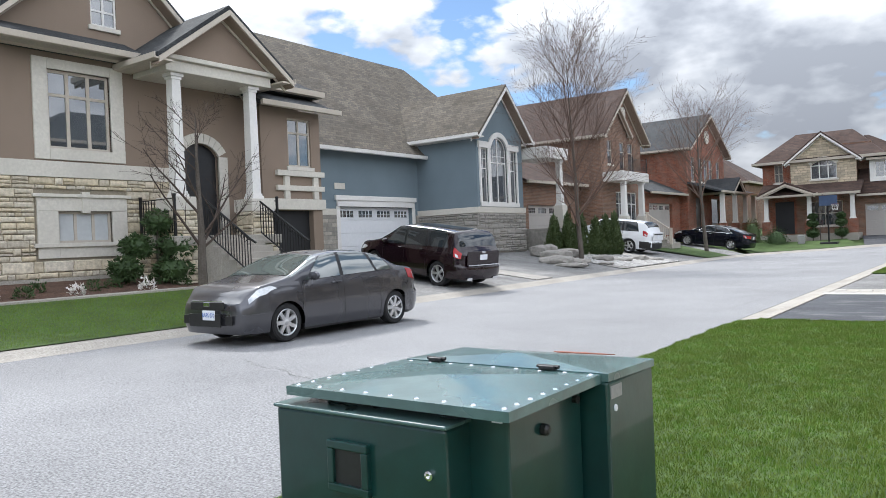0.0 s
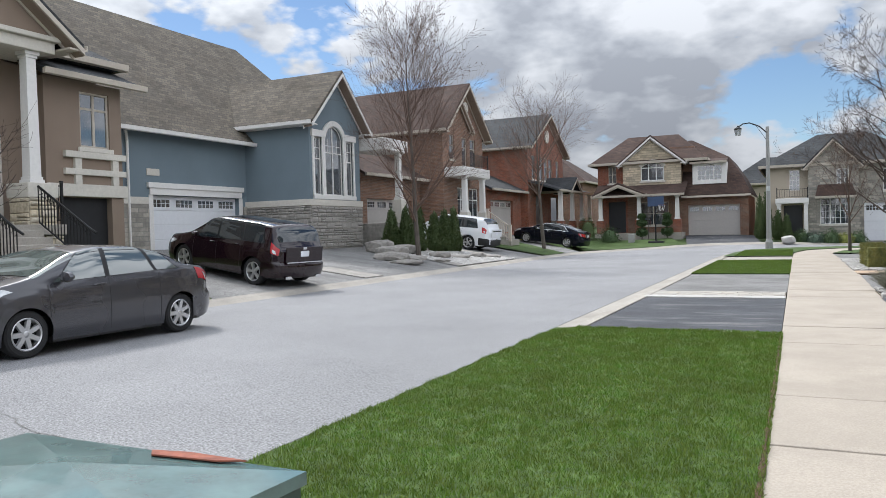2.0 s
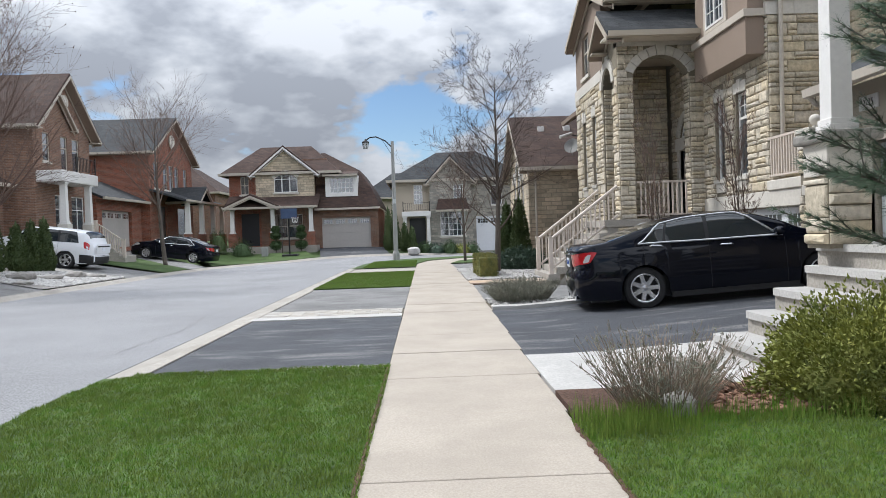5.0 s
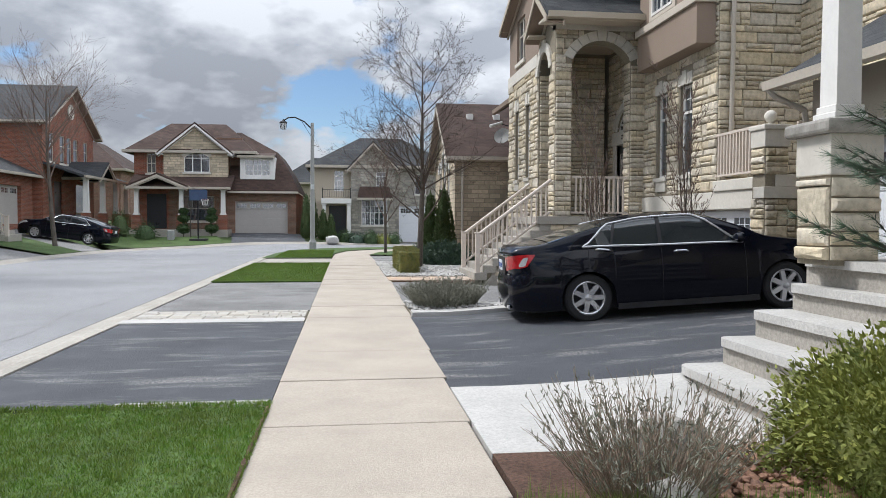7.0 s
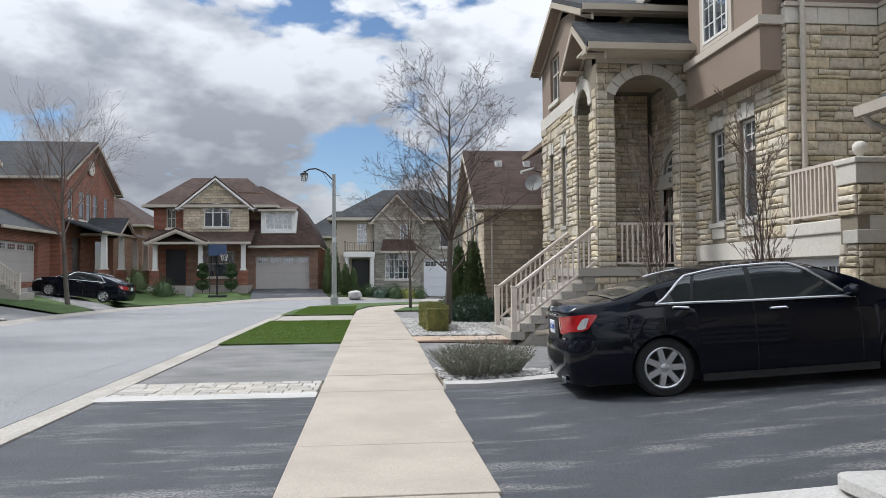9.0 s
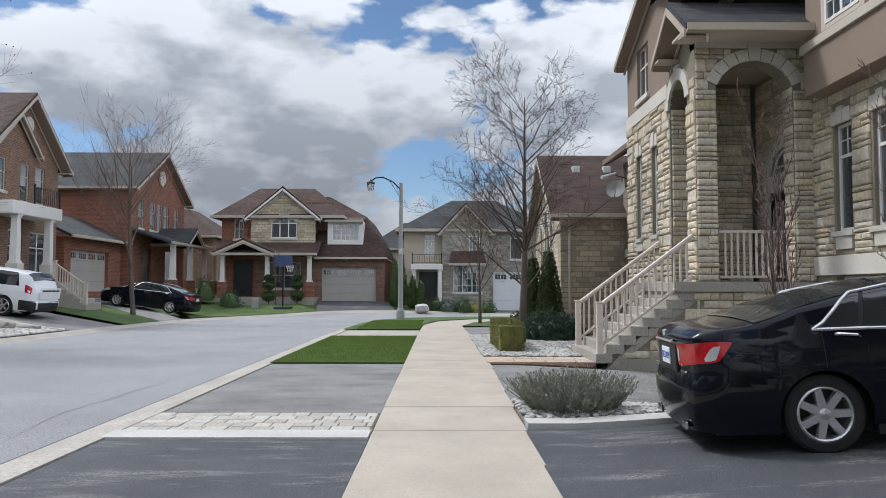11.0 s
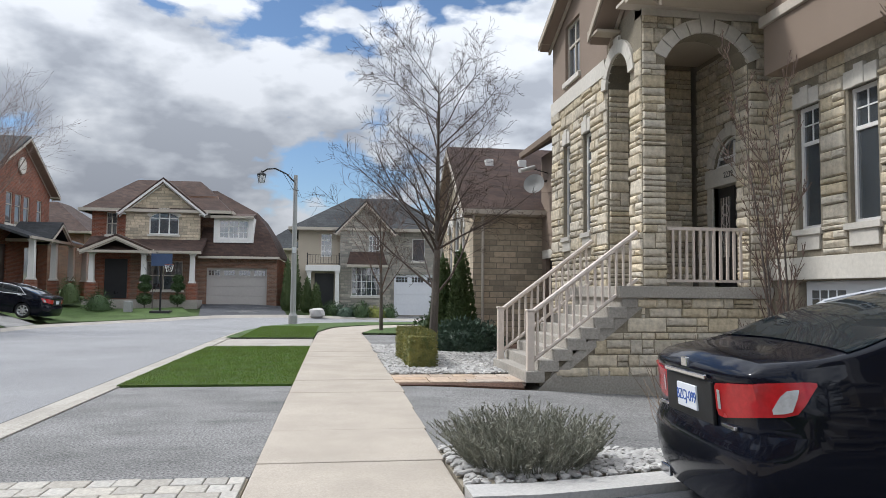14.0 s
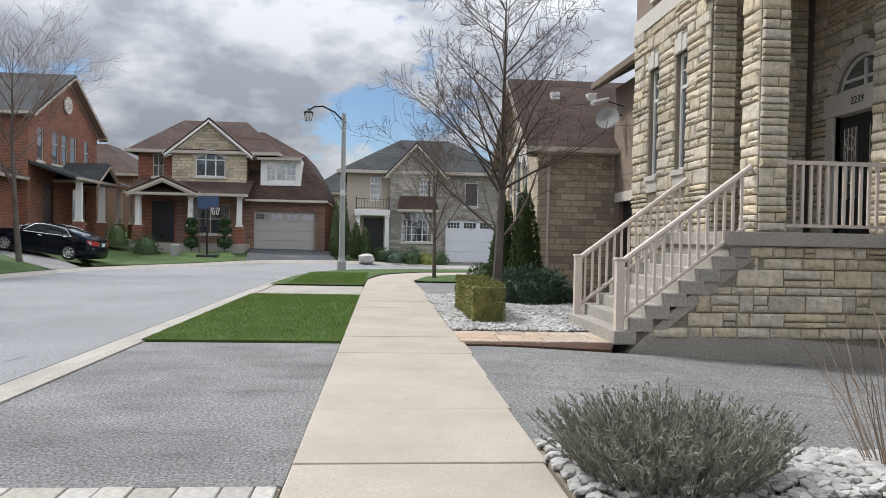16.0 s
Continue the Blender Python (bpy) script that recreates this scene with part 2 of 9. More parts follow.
M = dict(
    road=material("worn_light_asphalt", (0.315, 0.315, 0.322), 0.9, 0.62, 48, 0.3, 0.9, stain=0.22),
    kerb=material("kerb_concrete", (0.40, 0.37, 0.325), 0.9, 0.3, 30, 0.8, 0.35),
    walk=material("sidewalk_concrete", (0.43, 0.378, 0.315), 0.9, 0.2, 70, 0.9, 0.3),
    pale=material("pale_concrete", (0.50, 0.485, 0.46), 0.85, 0.22, 40, 1.1, 0.3),
    tar=material("fresh_asphalt", (0.032, 0.035, 0.043), 0.75, 0.7, 34, 0.8, 0.7, col2=(0.065, 0.068, 0.076)),
    oldtar=material("weathered_asphalt", (0.29, 0.285, 0.278), 0.95, 0.8, 42, 0.7, 1.0, stain=0.35),
    soil=material("turf_soil", (0.065, 0.115, 0.02), 0.95, 0.5, 18, 0.8, 0.6),
    farland=material("far_lawn", (0.075, 0.12, 0.028), 0.95, 0.45, 9, 0.4, 0.6),
    mulch=material("bark_mulch", (0.13, 0.07, 0.045), 0.95, 0.6, 40, 2.0, 1.0),
    chip=material("bark_chips", (0.33, 0.19, 0.12), 0.9, 0.6, 22, 2.0, 0.3, col2=(0.14, 0.07, 0.05)),
    blade=material("grass_blade", (0.08, 0.18, 0.018), 0.7, 0.5, 13, 1.6, 0.0, col2=(0.185, 0.235, 0.045), stain=0.65, spec=0.2),
    stone=material("cut_limestone", (0.60, 0.52, 0.385), 0.9, 0.34, 11, 1.3, 0.9, rand=0.17, stain=0.4),
    stonefar=material("limestone_coursing", (0.52, 0.445, 0.335), 0.9, 0.25, 7, 0.8, 0.7, pattern=("stone", 0.42, 0.17, (0.25, 0.22, 0.17))),
    stonegrey=material("grey_limestone_coursing", (0.36, 0.34, 0.30), 0.9, 0.25, 7, 0.8, 0.7, pattern=("stone", 0.42, 0.17, (0.22, 0.21, 0.19))),
    mortar=material("mortar", (0.27, 0.235, 0.175), 0.95, 0.25, 30, 1.0, 0.3),
    lime=material("smooth_limestone", (0.60, 0.565, 0.50), 0.85, 0.12, 14, 1.0, 0.15),
    stuccobrown=material("brown_stucco", (0.25, 0.19, 0.145), 0.9, 0.1, 120, 0.5, 0.25),
    stuccoblue=material("blue_grey_stucco", (0.16, 0.205, 0.235), 0.9, 0.1, 120, 0.5, 0.25),
    stuccotan=material("tan_stucco", (0.44, 0.38, 0.30), 0.9, 0.1, 120, 0.5, 0.25),
    beige=material("beige_trim", (0.50, 0.445, 0.375), 0.7, 0.1, 20, 0.8, 0.1),
    white=material("white_paint", (0.72, 0.70, 0.67), 0.5, 0.08, 12, 0.9, 0.06),
    rail=material("almond_railing_paint", (0.60, 0.52, 0.45), 0.5, 0.1, 14, 1.1, 0.06),
    brickred=material("red_brick", (0.27, 0.095, 0.055), 0.9, 0.3, 14, 0.8, 0.5, pattern=("brick", 0.23, 0.076, (0.28, 0.22, 0.18))),
    bricktan=material("brown_brick", (0.24, 0.135, 0.09), 0.9, 0.3, 14, 0.8, 0.5, pattern=("brick", 0.23, 0.076, (0.28, 0.24, 0.2))),
    shingleg=material("grey_brown_shingles", (0.125, 0.108, 0.085), 0.95, 0.3, 10, 0.7, 0.6, pattern=("brick", 0.3, 0.115, (0.05, 0.045, 0.04))),
    shingleb=material("brown_shingles", (0.068, 0.041, 0.032), 0.95, 0.3, 10, 0.7, 0.6, pattern=("brick", 0.3, 0.115, (0.05, 0.03, 0.025))),
    shinglek=material("charcoal_shingles", (0.045, 0.05, 0.055), 0.95, 0.3, 10, 0.7, 0.6, pattern=("brick", 0.3, 0.115, (0.02, 0.02, 0.022))),
    glass=glass("window_glass", (0.06, 0.07, 0.08), 0.02, 0.0),
    blind=material("white_blinds", (0.5, 0.52, 0.53), 0.35, 0.1, 6, 0.8, 0.0),
    dark=material("black_recess", (0.012, 0.012, 0.014), 0.6, 0.2, 10, 1, 0.0),
    door=material("black_painted_door", (0.018, 0.019, 0.022), 0.35, 0.2, 10, 1, 0.05),
    garage=material("white_garage_door", (0.70, 0.71, 0.73), 0.5, 0.05, 8, 0.6, 0.03),
    garageg=material("putty_garage_door", (0.42, 0.39, 0.36), 0.55, 0.06, 8, 0.6, 0.03),
    iron=material("black_wrought_iron", (0.015, 0.015, 0.016), 0.45, 0.3, 30, 2, 0.05, metal=0.3),
    pole=material("lamp_post_concrete", (0.30, 0.30, 0.29), 0.7, 0.15, 40, 1.5, 0.15),
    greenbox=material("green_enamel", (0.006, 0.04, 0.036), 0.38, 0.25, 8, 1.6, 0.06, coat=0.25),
    # a paler green for the cabinet's lids and the top of its meter box
    greenlid=material("pale_green_enamel", (0.085, 0.155, 0.15), 0.28, 0.3, 7, 1.5, 0.06, coat=0.3),
    chrome=material("chrome", (0.75, 0.76, 0.78), 0.12, 0.05, 8, 1, 0.0, metal=1.0),
    rust=material("rust_patch", (0.30, 0.09, 0.05), 0.8, 0.4, 30, 3, 0.2),
    alloy=material("silver_alloy", (0.62, 0.62, 0.63), 0.3, 0.1, 10, 1, 0.0, metal=0.75),
    tyre=material("tyre_rubber", (0.018, 0.018, 0.019), 0.8, 0.3, 40, 2, 0.2),
    trimblack=material("black_plastic", (0.015, 0.015, 0.016), 0.5, 0.2, 40, 2, 0.05),
    carglass=glass("car_glass", (0.02, 0.026, 0.03), 0.02, 0.0),
    redlens=material("red_lens", (0.42, 0.006, 0.010), 0.2, 0.25, 30, 2, 0.0, coat=0.25),
    clearlens=material("clear_lens", (0.62, 0.64, 0.66), 0.1, 0.25, 25, 2, 0.0, coat=1.0, metal=0.4),
    plate=material("white_plate", (0.72, 0.75, 0.8), 0.4, 0.04, 10, 1, 0.0),
    blueink=material("blue_ink", (0.05, 0.12, 0.4), 0.5, 0.05, 10, 1, 0.0),
    blackink=material("black_ink", (0.02, 0.02, 0.02), 0.5, 0.05, 10, 1, 0.0),
    bark=material("grey_bark", (0.125, 0.105, 0.088), 0.95, 0.4, 30, 2.5, 0.6),
    barkdark=material("dark_twigs", (0.085, 0.062, 0.05), 0.95, 0.3, 20, 2, 0.3),
    barkred=material("reddish_twigs", (0.15, 0.098, 0.075), 0.95, 0.3, 20, 2, 0.3),
    cedar=material("cedar_foliage", (0.035, 0.062, 0.016), 0.7, 0.5, 4, 1.2, 0.0, col2=(0.06, 0.085, 0.02)),
    juniper=material("blue_juniper", (0.055, 0.095, 0.06), 0.7, 0.4, 6, 1.5, 0.0),
    golden=material("golden_cypress", (0.28, 0.28, 0.055), 0.7, 0.45, 5, 1.5, 0.0, col2=(0.12, 0.15, 0.03)),
    hedge=material("boxwood_leaves", (0.24, 0.21, 0.05), 0.6, 0.45, 6, 1.8, 0.0, col2=(0.10, 0.12, 0.03)),
    lavender=material("grey_lavender", (0.27, 0.26, 0.21), 0.85, 0.5, 9, 2, 0.0, col2=(0.17, 0.175, 0.13)),
    strawg=material("dry_stems", (0.30, 0.23, 0.16), 0.9, 0.4, 9, 2, 0.0, col2=(0.2, 0.15, 0.12)),
    pine=material("pine_needles", (0.045, 0.085, 0.038), 0.6, 0.4, 8, 2, 0.0),
    topiary=material("green_pine_pads", (0.045, 0.085, 0.022), 0.7, 0.4, 8, 2, 0.0),
    pebble=material("white_river_pebble", (0.50, 0.485, 0.46), 0.75, 0.45, 12, 2.2, 0.1),
    rock=material("grey_field_stone", (0.34, 0.32, 0.29), 0.9, 0.35, 9, 1.5, 0.5),
    paver=material("tumbled_paver", (0.42, 0.39, 0.34), 0.9, 0.25, 25, 1.5, 0.4, rand=0.16),
    flag=material("flagstone", (0.50, 0.38, 0.28), 0.9, 0.3, 12, 1.2, 0.3, rand=0.12),
    flower=material("white_petals", (0.75, 0.72, 0.68), 0.6, 0.1, 20, 2, 0.0),
)


def paint(name, col, metal=0.5, rough=0.3, coat=0.4):
    return material(name, col, rough, 0.05, 60, 0.8, 0.0, metal=metal, coat=coat, spec=0.2 if metal else 0.08)


M["paintgrey"] = paint("graphite_car_paint", (0.085, 0.085, 0.095), 0.7, 0.28, 1.0)
M["paintblack"] = paint("black_car_paint", (0.003, 0.004, 0.009), 0.0, 0.2, 0.45)
M["paintred"] = paint("burgundy_car_paint", (0.011, 0.003, 0.006), 0.1, 0.2, 1.0)
M["paintwhite"] = paint("white_car_paint", (0.75, 0.76, 0.78), 0.01, 0.35)


def streaks(m, col, stretch, lo, hi, amount):
    """Sandy wear in long, broken streaks over a surface."""
    n, l = m.node_tree.nodes, m.node_tree.links
    b = n["Principled BSDF"]
    base = b.inputs["Base Color"].links[0].from_socket
    t, mp = n.new("ShaderNodeTexCoord"), n.new("ShaderNodeMapping")
    mp.inputs["Scale"].default_value = stretch
    l.new(t.outputs["Object"], mp.inputs[0])
    fac = None
    for scale, detail, a, c in ((1.0, 8, lo, hi), (40.0, 3, 0.4, 0.6)):
        k, r = n.new("ShaderNodeTexNoise"), n.new("ShaderNodeMapRange")
        k.inputs["Scale"].default_value, k.inputs["Detail"].default_value, k.inputs["Roughness"].default_value = scale, detail, 0.68
        l.new(mp.outputs[0] if scale == 1.0 else t.outputs["Object"], k.inputs["Vector"])
        r.inputs[1].default_value, r.inputs[2].default_value = a, c
        r.inputs[4].default_value = amount if scale == 1.0 else 1.0
        l.new(k.outputs[0], r.inputs[0])
        if fac is None:
            fac = r.outputs[0]
        else:
            q = n.new("ShaderNodeMath")
            q.operation = 'MULTIPLY'
            l.new(fac, q.inputs[0])
            l.new(r.outputs[0], q.inputs[1])
            fac = q.outputs[0]
    x = n.new("ShaderNodeMix")
    x.data_type = 'RGBA'
    l.new(fac, x.inputs[0])
    l.new(base, x.inputs[6])
    x.inputs[7].default_value = (*col, 1)
    l.new(x.outputs[2], b.inputs["Base Color"])


streaks(M["tar"], (0.30, 0.29, 0.275), (0.6, 2.4, 1.0), 0.52, 0.66, 0.85)
streaks(M["oldtar"], (0.06, 0.06, 0.06), (0.8, 2.2, 1.0), 0.5, 0.68, 0.8)
streaks(M["walk"], (0.26, 0.225, 0.185), (1.4, 1.4, 1.0), 0.54, 0.74, 0.5)
streaks(M["stuccobrown"], (0.2, 0.15, 0.115), (2.0, 2.0, 0.5), 0.5, 0.75, 0.4)
M["clearglass"] = glass("light_car_glass", (0.085, 0.105, 0.10), 0.03, 0.0)
M["carglass"].node_tree.nodes["Principled BSDF"].inputs["IOR"].default_value = 1.6
M["carglass"].node_tree.nodes["Principled BSDF"].inputs["Specular IOR Level"].default_value = 0.75

# ---- mesh tools ----
class Mesh:
    """Collects faces for one part."""

    def __init__(self):
        self.v, self.f = [], []

    def add(self, verts, faces):
        k = len(self.v)
        self.v += [tuple(p) for p in verts]
        self.f += [tuple(i + k for i in q) for q in faces]

    def box(self, x0, x1, y0, y1, z0, z1, m=None, bevel=0.0):
        if bevel <= 0:
            p = [Vector((x, y, z)) for z in (z0, z1) for y in (y0, y1) for x in (x0, x1)]
            fs = [(0, 2, 3, 1), (4, 5, 7, 6), (0, 1, 5, 4), (2, 6, 7, 3), (0, 4, 6, 2), (1, 3, 7, 5)]
        else:
            b, p = bevel, []
            lo, hi = (x0, y0, z0), (x1, y1, z1)
            bm = bmesh.new()
            bmesh.ops.create_cube(bm, size=1.0)
            for q in bm.verts:
                q.co = Vector([lo[i] if q.co[i] < 0 else hi[i] for i in range(3)])
            bmesh.ops.bevel(bm, geom=bm.edges[:], offset=b, segments=2, profile=0.5, affect='EDGES')
            bm.verts.index_update()
            p = [q.co.copy() for q in bm.verts]
            fs = [tuple(q.index for q in g.verts) for g in bm.faces]
            bm.free()
        if m is not None:
            p = [m @ q for q in p]
        self.add(p, fs)
        return self

    def prism(self, poly, off):
        """A polygon (list of points) pushed along the vector off."""
        n, off = len(poly), Vector(off)
        a = [Vector(p) for p in poly]
        self.add(a + [p + off for p in a], [tuple(range(n - 1, -1, -1)), tuple(range(n, 2 * n))] + [(i, (i + 1) % n, n + (i + 1) % n, n + i) for i in range(n)])
        return self

    def tube(self, pts, rad, sides=6, cap=True):
        pts = [Vector(p) for p in pts]
        rads = rad if isinstance(rad, (list, tuple)) else [rad] * len(pts)
        k, vs, fs = len(pts), [], []
        side = None
        for i, p in enumerate(pts):
            d = (pts[min(i + 1, k - 1)] - pts[max(i - 1, 0)])
            d = d.normalized() if d.length > 1e-9 else Vector((0, 0, 1))
            if side is None:
                side = d.orthogonal().normalized()
            else:
                side = (side - d * side.dot(d))
                side = side.normalized() if side.length > 1e-6 else d.orthogonal().normalized()
            up = d.cross(side)
            for j in range(sides):
                a = 2 * math.pi * j / sides
                vs.append(p + (side * math.cos(a) + up * math.sin(a)) * rads[i])
        for i in range(k - 1):
            for j in range(sides):
                q = (j + 1) % sides
                fs.append((i * sides + j, i * sides + q, (i + 1) * sides + q, (i + 1) * sides + j))
        if cap:
            fs += [tuple(range(sides - 1, -1, -1)), tuple((k - 1) * sides + j for j in range(sides))]
        self.add(vs, fs)
        return self

    def lathe(self, prof, m, sides=24):
        """A profile of (radius, height) turned about the z axis of m."""
        vs, fs, k = [], [], len(prof)
        for j in range(sides):
            a = 2 * math.pi * j / sides
            vs += [m @ Vector((r * math.cos(a), r * math.sin(a), h)) for r, h in prof]
        for j in range(sides):
            q = (j + 1) % sides
            for i in range(k - 1):
                fs.append((j * k + i, q * k + i, q * k + i + 1, j * k + i + 1))
        self.add(vs, fs)
        return self

    def grid(self, rows, close=False):
        """A sheet through rows of points."""
        n = len(rows[0])
        self.add([p for r in rows for p in r], [(i * n + j, i * n + (j + 1) % n, (i + 1) * n + (j + 1) % n, (i + 1) * n + j) for i in range(len(rows) - 1) for j in range(n if close else n - 1)])
        return self

    def weld(self):
        seen, remap, vs = {}, [], []
        for p in self.v:
            k = (round(p[0], 4), round(p[1], 4), round(p[2], 4))
            if k not in seen:
                seen[k] = len(vs)
                vs.append(p)
            remap.append(seen[k])
        self.v, self.f = vs, [tuple(remap[i] for i in q) for q in self.f]
        return self

    def mesh(self, name, mat, smooth=False):
        me = bpy.data.meshes.new(name)
        me.from_pydata(self.v, [], self.f)
        if mat:
            me.materials.append(mat)
        if smooth:
            me.polygons.foreach_set("use_smooth", [True] * len(me.polygons))
            me.set_sharp_from_angle(angle=radians(38))
        me.update()
        return me


def thing(name, at, label, category, group="", kind=""):
    ob = new(name)
    ob.location = at
    return tagged(ob, label, category, group, kind)


def hold(ob, parent):
    """Parents ob and keeps it where it is."""
    ob.parent = parent
    ob.matrix_parent_inverse = world_of(parent).inverted()
    return ob


def world_of(ob):
    m = ob.matrix_basis
    return world_of(ob.parent) @ ob.matrix_parent_inverse @ m if ob.parent else m


def part(name, mb, mat, parent, label="", smooth=False):
    """One mesh object under a thing or a part, its points in the world."""
    ob = new(name, mb.mesh(name, mat, smooth))
    hold(ob, parent)
    return tagged(ob, label)


def solid(name, mb, mat, label, category, group="", kind="", smooth=False):
    """A thing of one mesh, with its origin at its base."""
    vs = np.array(mb.v)
    c = Vector((float(vs[:, 0].mean()), float(vs[:, 1].mean()), float(vs[:, 2].min())))
    mb.v = [tuple(Vector(p) - c) for p in mb.v]
    ob = new(name, mb.mesh(name, mat, smooth))
    ob.location = c
    return tagged(ob, label, category, group, kind)


class Face:
    """An upright plane: u runs along it, n points out of it."""

    def __init__(self, x, y, ang):
        a = radians(ang)
        self.o, self.u, self.n = Vector((x, y, 0)), Vector((math.cos(a), math.sin(a), 0)), Vector((math.sin(a), -math.cos(a), 0))

    def __call__(self, u, z, d=0.0):
        return self.o + self.u * u + Vector((0, 0, z)) + self.n * d

    def box(self, mb, u0, u1, z0, z1, d0, d1, bevel=0.0):
        m = Matrix((( self.u.x, -self.n.x, 0, self.o.x), (self.u.y, -self.n.y, 0, self.o.y), (0, 0, 1, 0), (0, 0, 0, 1)))
        return mb.box(u0, u1, -max(d0, d1), -min(d0, d1), z0, z1, m, bevel)


def arch_top(hole, u):
    """The height of an opening at u: flat, or a part of a circle that rises by hole[4]."""
    u0, u1, z0, z1 = hole[:4]
    rise = hole[4] if len(hole) > 4 else 0
    if not rise:
        return z1
    h = (u1 - u0) / 2
    r = (h * h + rise * rise) / (2 * rise)
    x = u - (u0 + u1) / 2
    return z1 - rise + math.sqrt(max(0, r * r - x * x)) - (r - rise)


def wall(face, u0, u1, z0, top, holes=(), thick=0.3, d=0.0):
    """A wall with openings right through it; top: a height or a function of u."""
    mb = Mesh()
    tf = top if callable(top) else (lambda u: top)
    cuts = {u0, u1}
    for h in holes:
        cuts |= {h[0], h[1]}
        if len(h) > 4:
            cuts |= {h[0] + (h[1] - h[0]) * (0.5 - 0.5 * math.cos(math.pi * i / 10)) for i in range(11)}
    if callable(top):
        cuts |= {u0 + (u1 - u0) * i / 2 for i in range(3)}
    cuts = sorted(c for c in cuts if u0 - 1e-6 <= c <= u1 + 1e-6)
    for a, b in zip(cuts, cuts[1:]):
        if b - a < 1e-5:
            continue
        mid = (a + b) / 2
        inside = sorted((h for h in holes if h[0] < mid < h[1]), key=lambda h: h[2])
        lo = (z0, z0)
        spans = []
        for h in inside:
            spans.append((lo, (h[2], h[2])))
            lo = (arch_top(h, a), arch_top(h, b))
        spans.append((lo, (tf(a), tf(b))))
        for (la, lb), (ha, hb) in spans:
            if max(ha - la, hb - lb) > 1e-4:
                mb.prism([face(a, la, d), face(b, lb, d), face(b, max(hb, lb), d), face(a, max(ha, la), d)], -face.n * thick)
    return mb.weld()


def arch_band(house, face, hole, w, d0, d1, mat, key=False):
    """Cut stones round the top of an arched opening."""
    u0, u1, z0, z1, rise = hole
    h = (u1 - u0) / 2
    r = (h * h + rise * rise) / (2 * rise)
    cu, cz, a0 = (u0 + u1) / 2, z1 - r, math.asin(min(1, h / r))
    k = 9
    for i in range(k):
        a, b = -a0 + 2 * a0 * i / k + 0.008, -a0 + 2 * a0 * (i + 1) / k - 0.008
        ww = w * (1.35 if key and i == k // 2 else 1.0)
        poly = [face(cu + math.sin(t) * q, cz + math.cos(t) * q, d0) for t, q in ((a, r), ((a + b) / 2, r), (b, r), (b, r + ww), ((a + b) / 2, r + ww), (a, r + ww))]
        part("arch_stone", Mesh().prism(poly, face.n * (d1 - d0)), mat, house)


STONES = {}


def stone_mesh(w, h, kind, mat):
    """A rock-faced block with its worn rim and uneven face."""
    key = (w, h, kind, mat.name)
    if key not in STONES:
        g, proud, e = 0.007, 0.026 + 0.009 * kind, min(0.022, h * 0.16)
        r2 = random.Random(int(w * 1000) * 7 + int(h * 1000) * 13 + kind)
        jig = lambda k=0.007: r2.uniform(-k, k)
        loop = ((0, 0), (0.5, 0), (1, 0), (1, 0.5), (1, 1), (0.5, 1), (0, 1), (0, 0.5))
        rim = lambda m, y, k: [(m + (w - 2 * m) * (a + (jig(0.06) if a == 0.5 else 0)) + jig(k), y + jig(k), m + (h - 2 * m) * (b + (jig(0.06) if b == 0.5 else 0)) + jig(k)) for a, b in loop]
        sb = Mesh()
        sb.grid([[(x, 0.03, z) for x, _, z in rim(g, 0, 0.0)], rim(g, -proud * 0.45, 0.004), rim(g + e, -proud, 0.007)], True)
        k = len(sb.v)
        sb.v.append((w * r2.uniform(0.35, 0.65), -proud - 0.004 - r2.uniform(0, 0.012), h * r2.uniform(0.35, 0.65)))
        sb.f += [(k - 8 + i, k - 8 + (i + 1) % 8, k) for i in range(8)]
        STONES[key] = sb.mesh("stone", mat)
    return STONES[key]


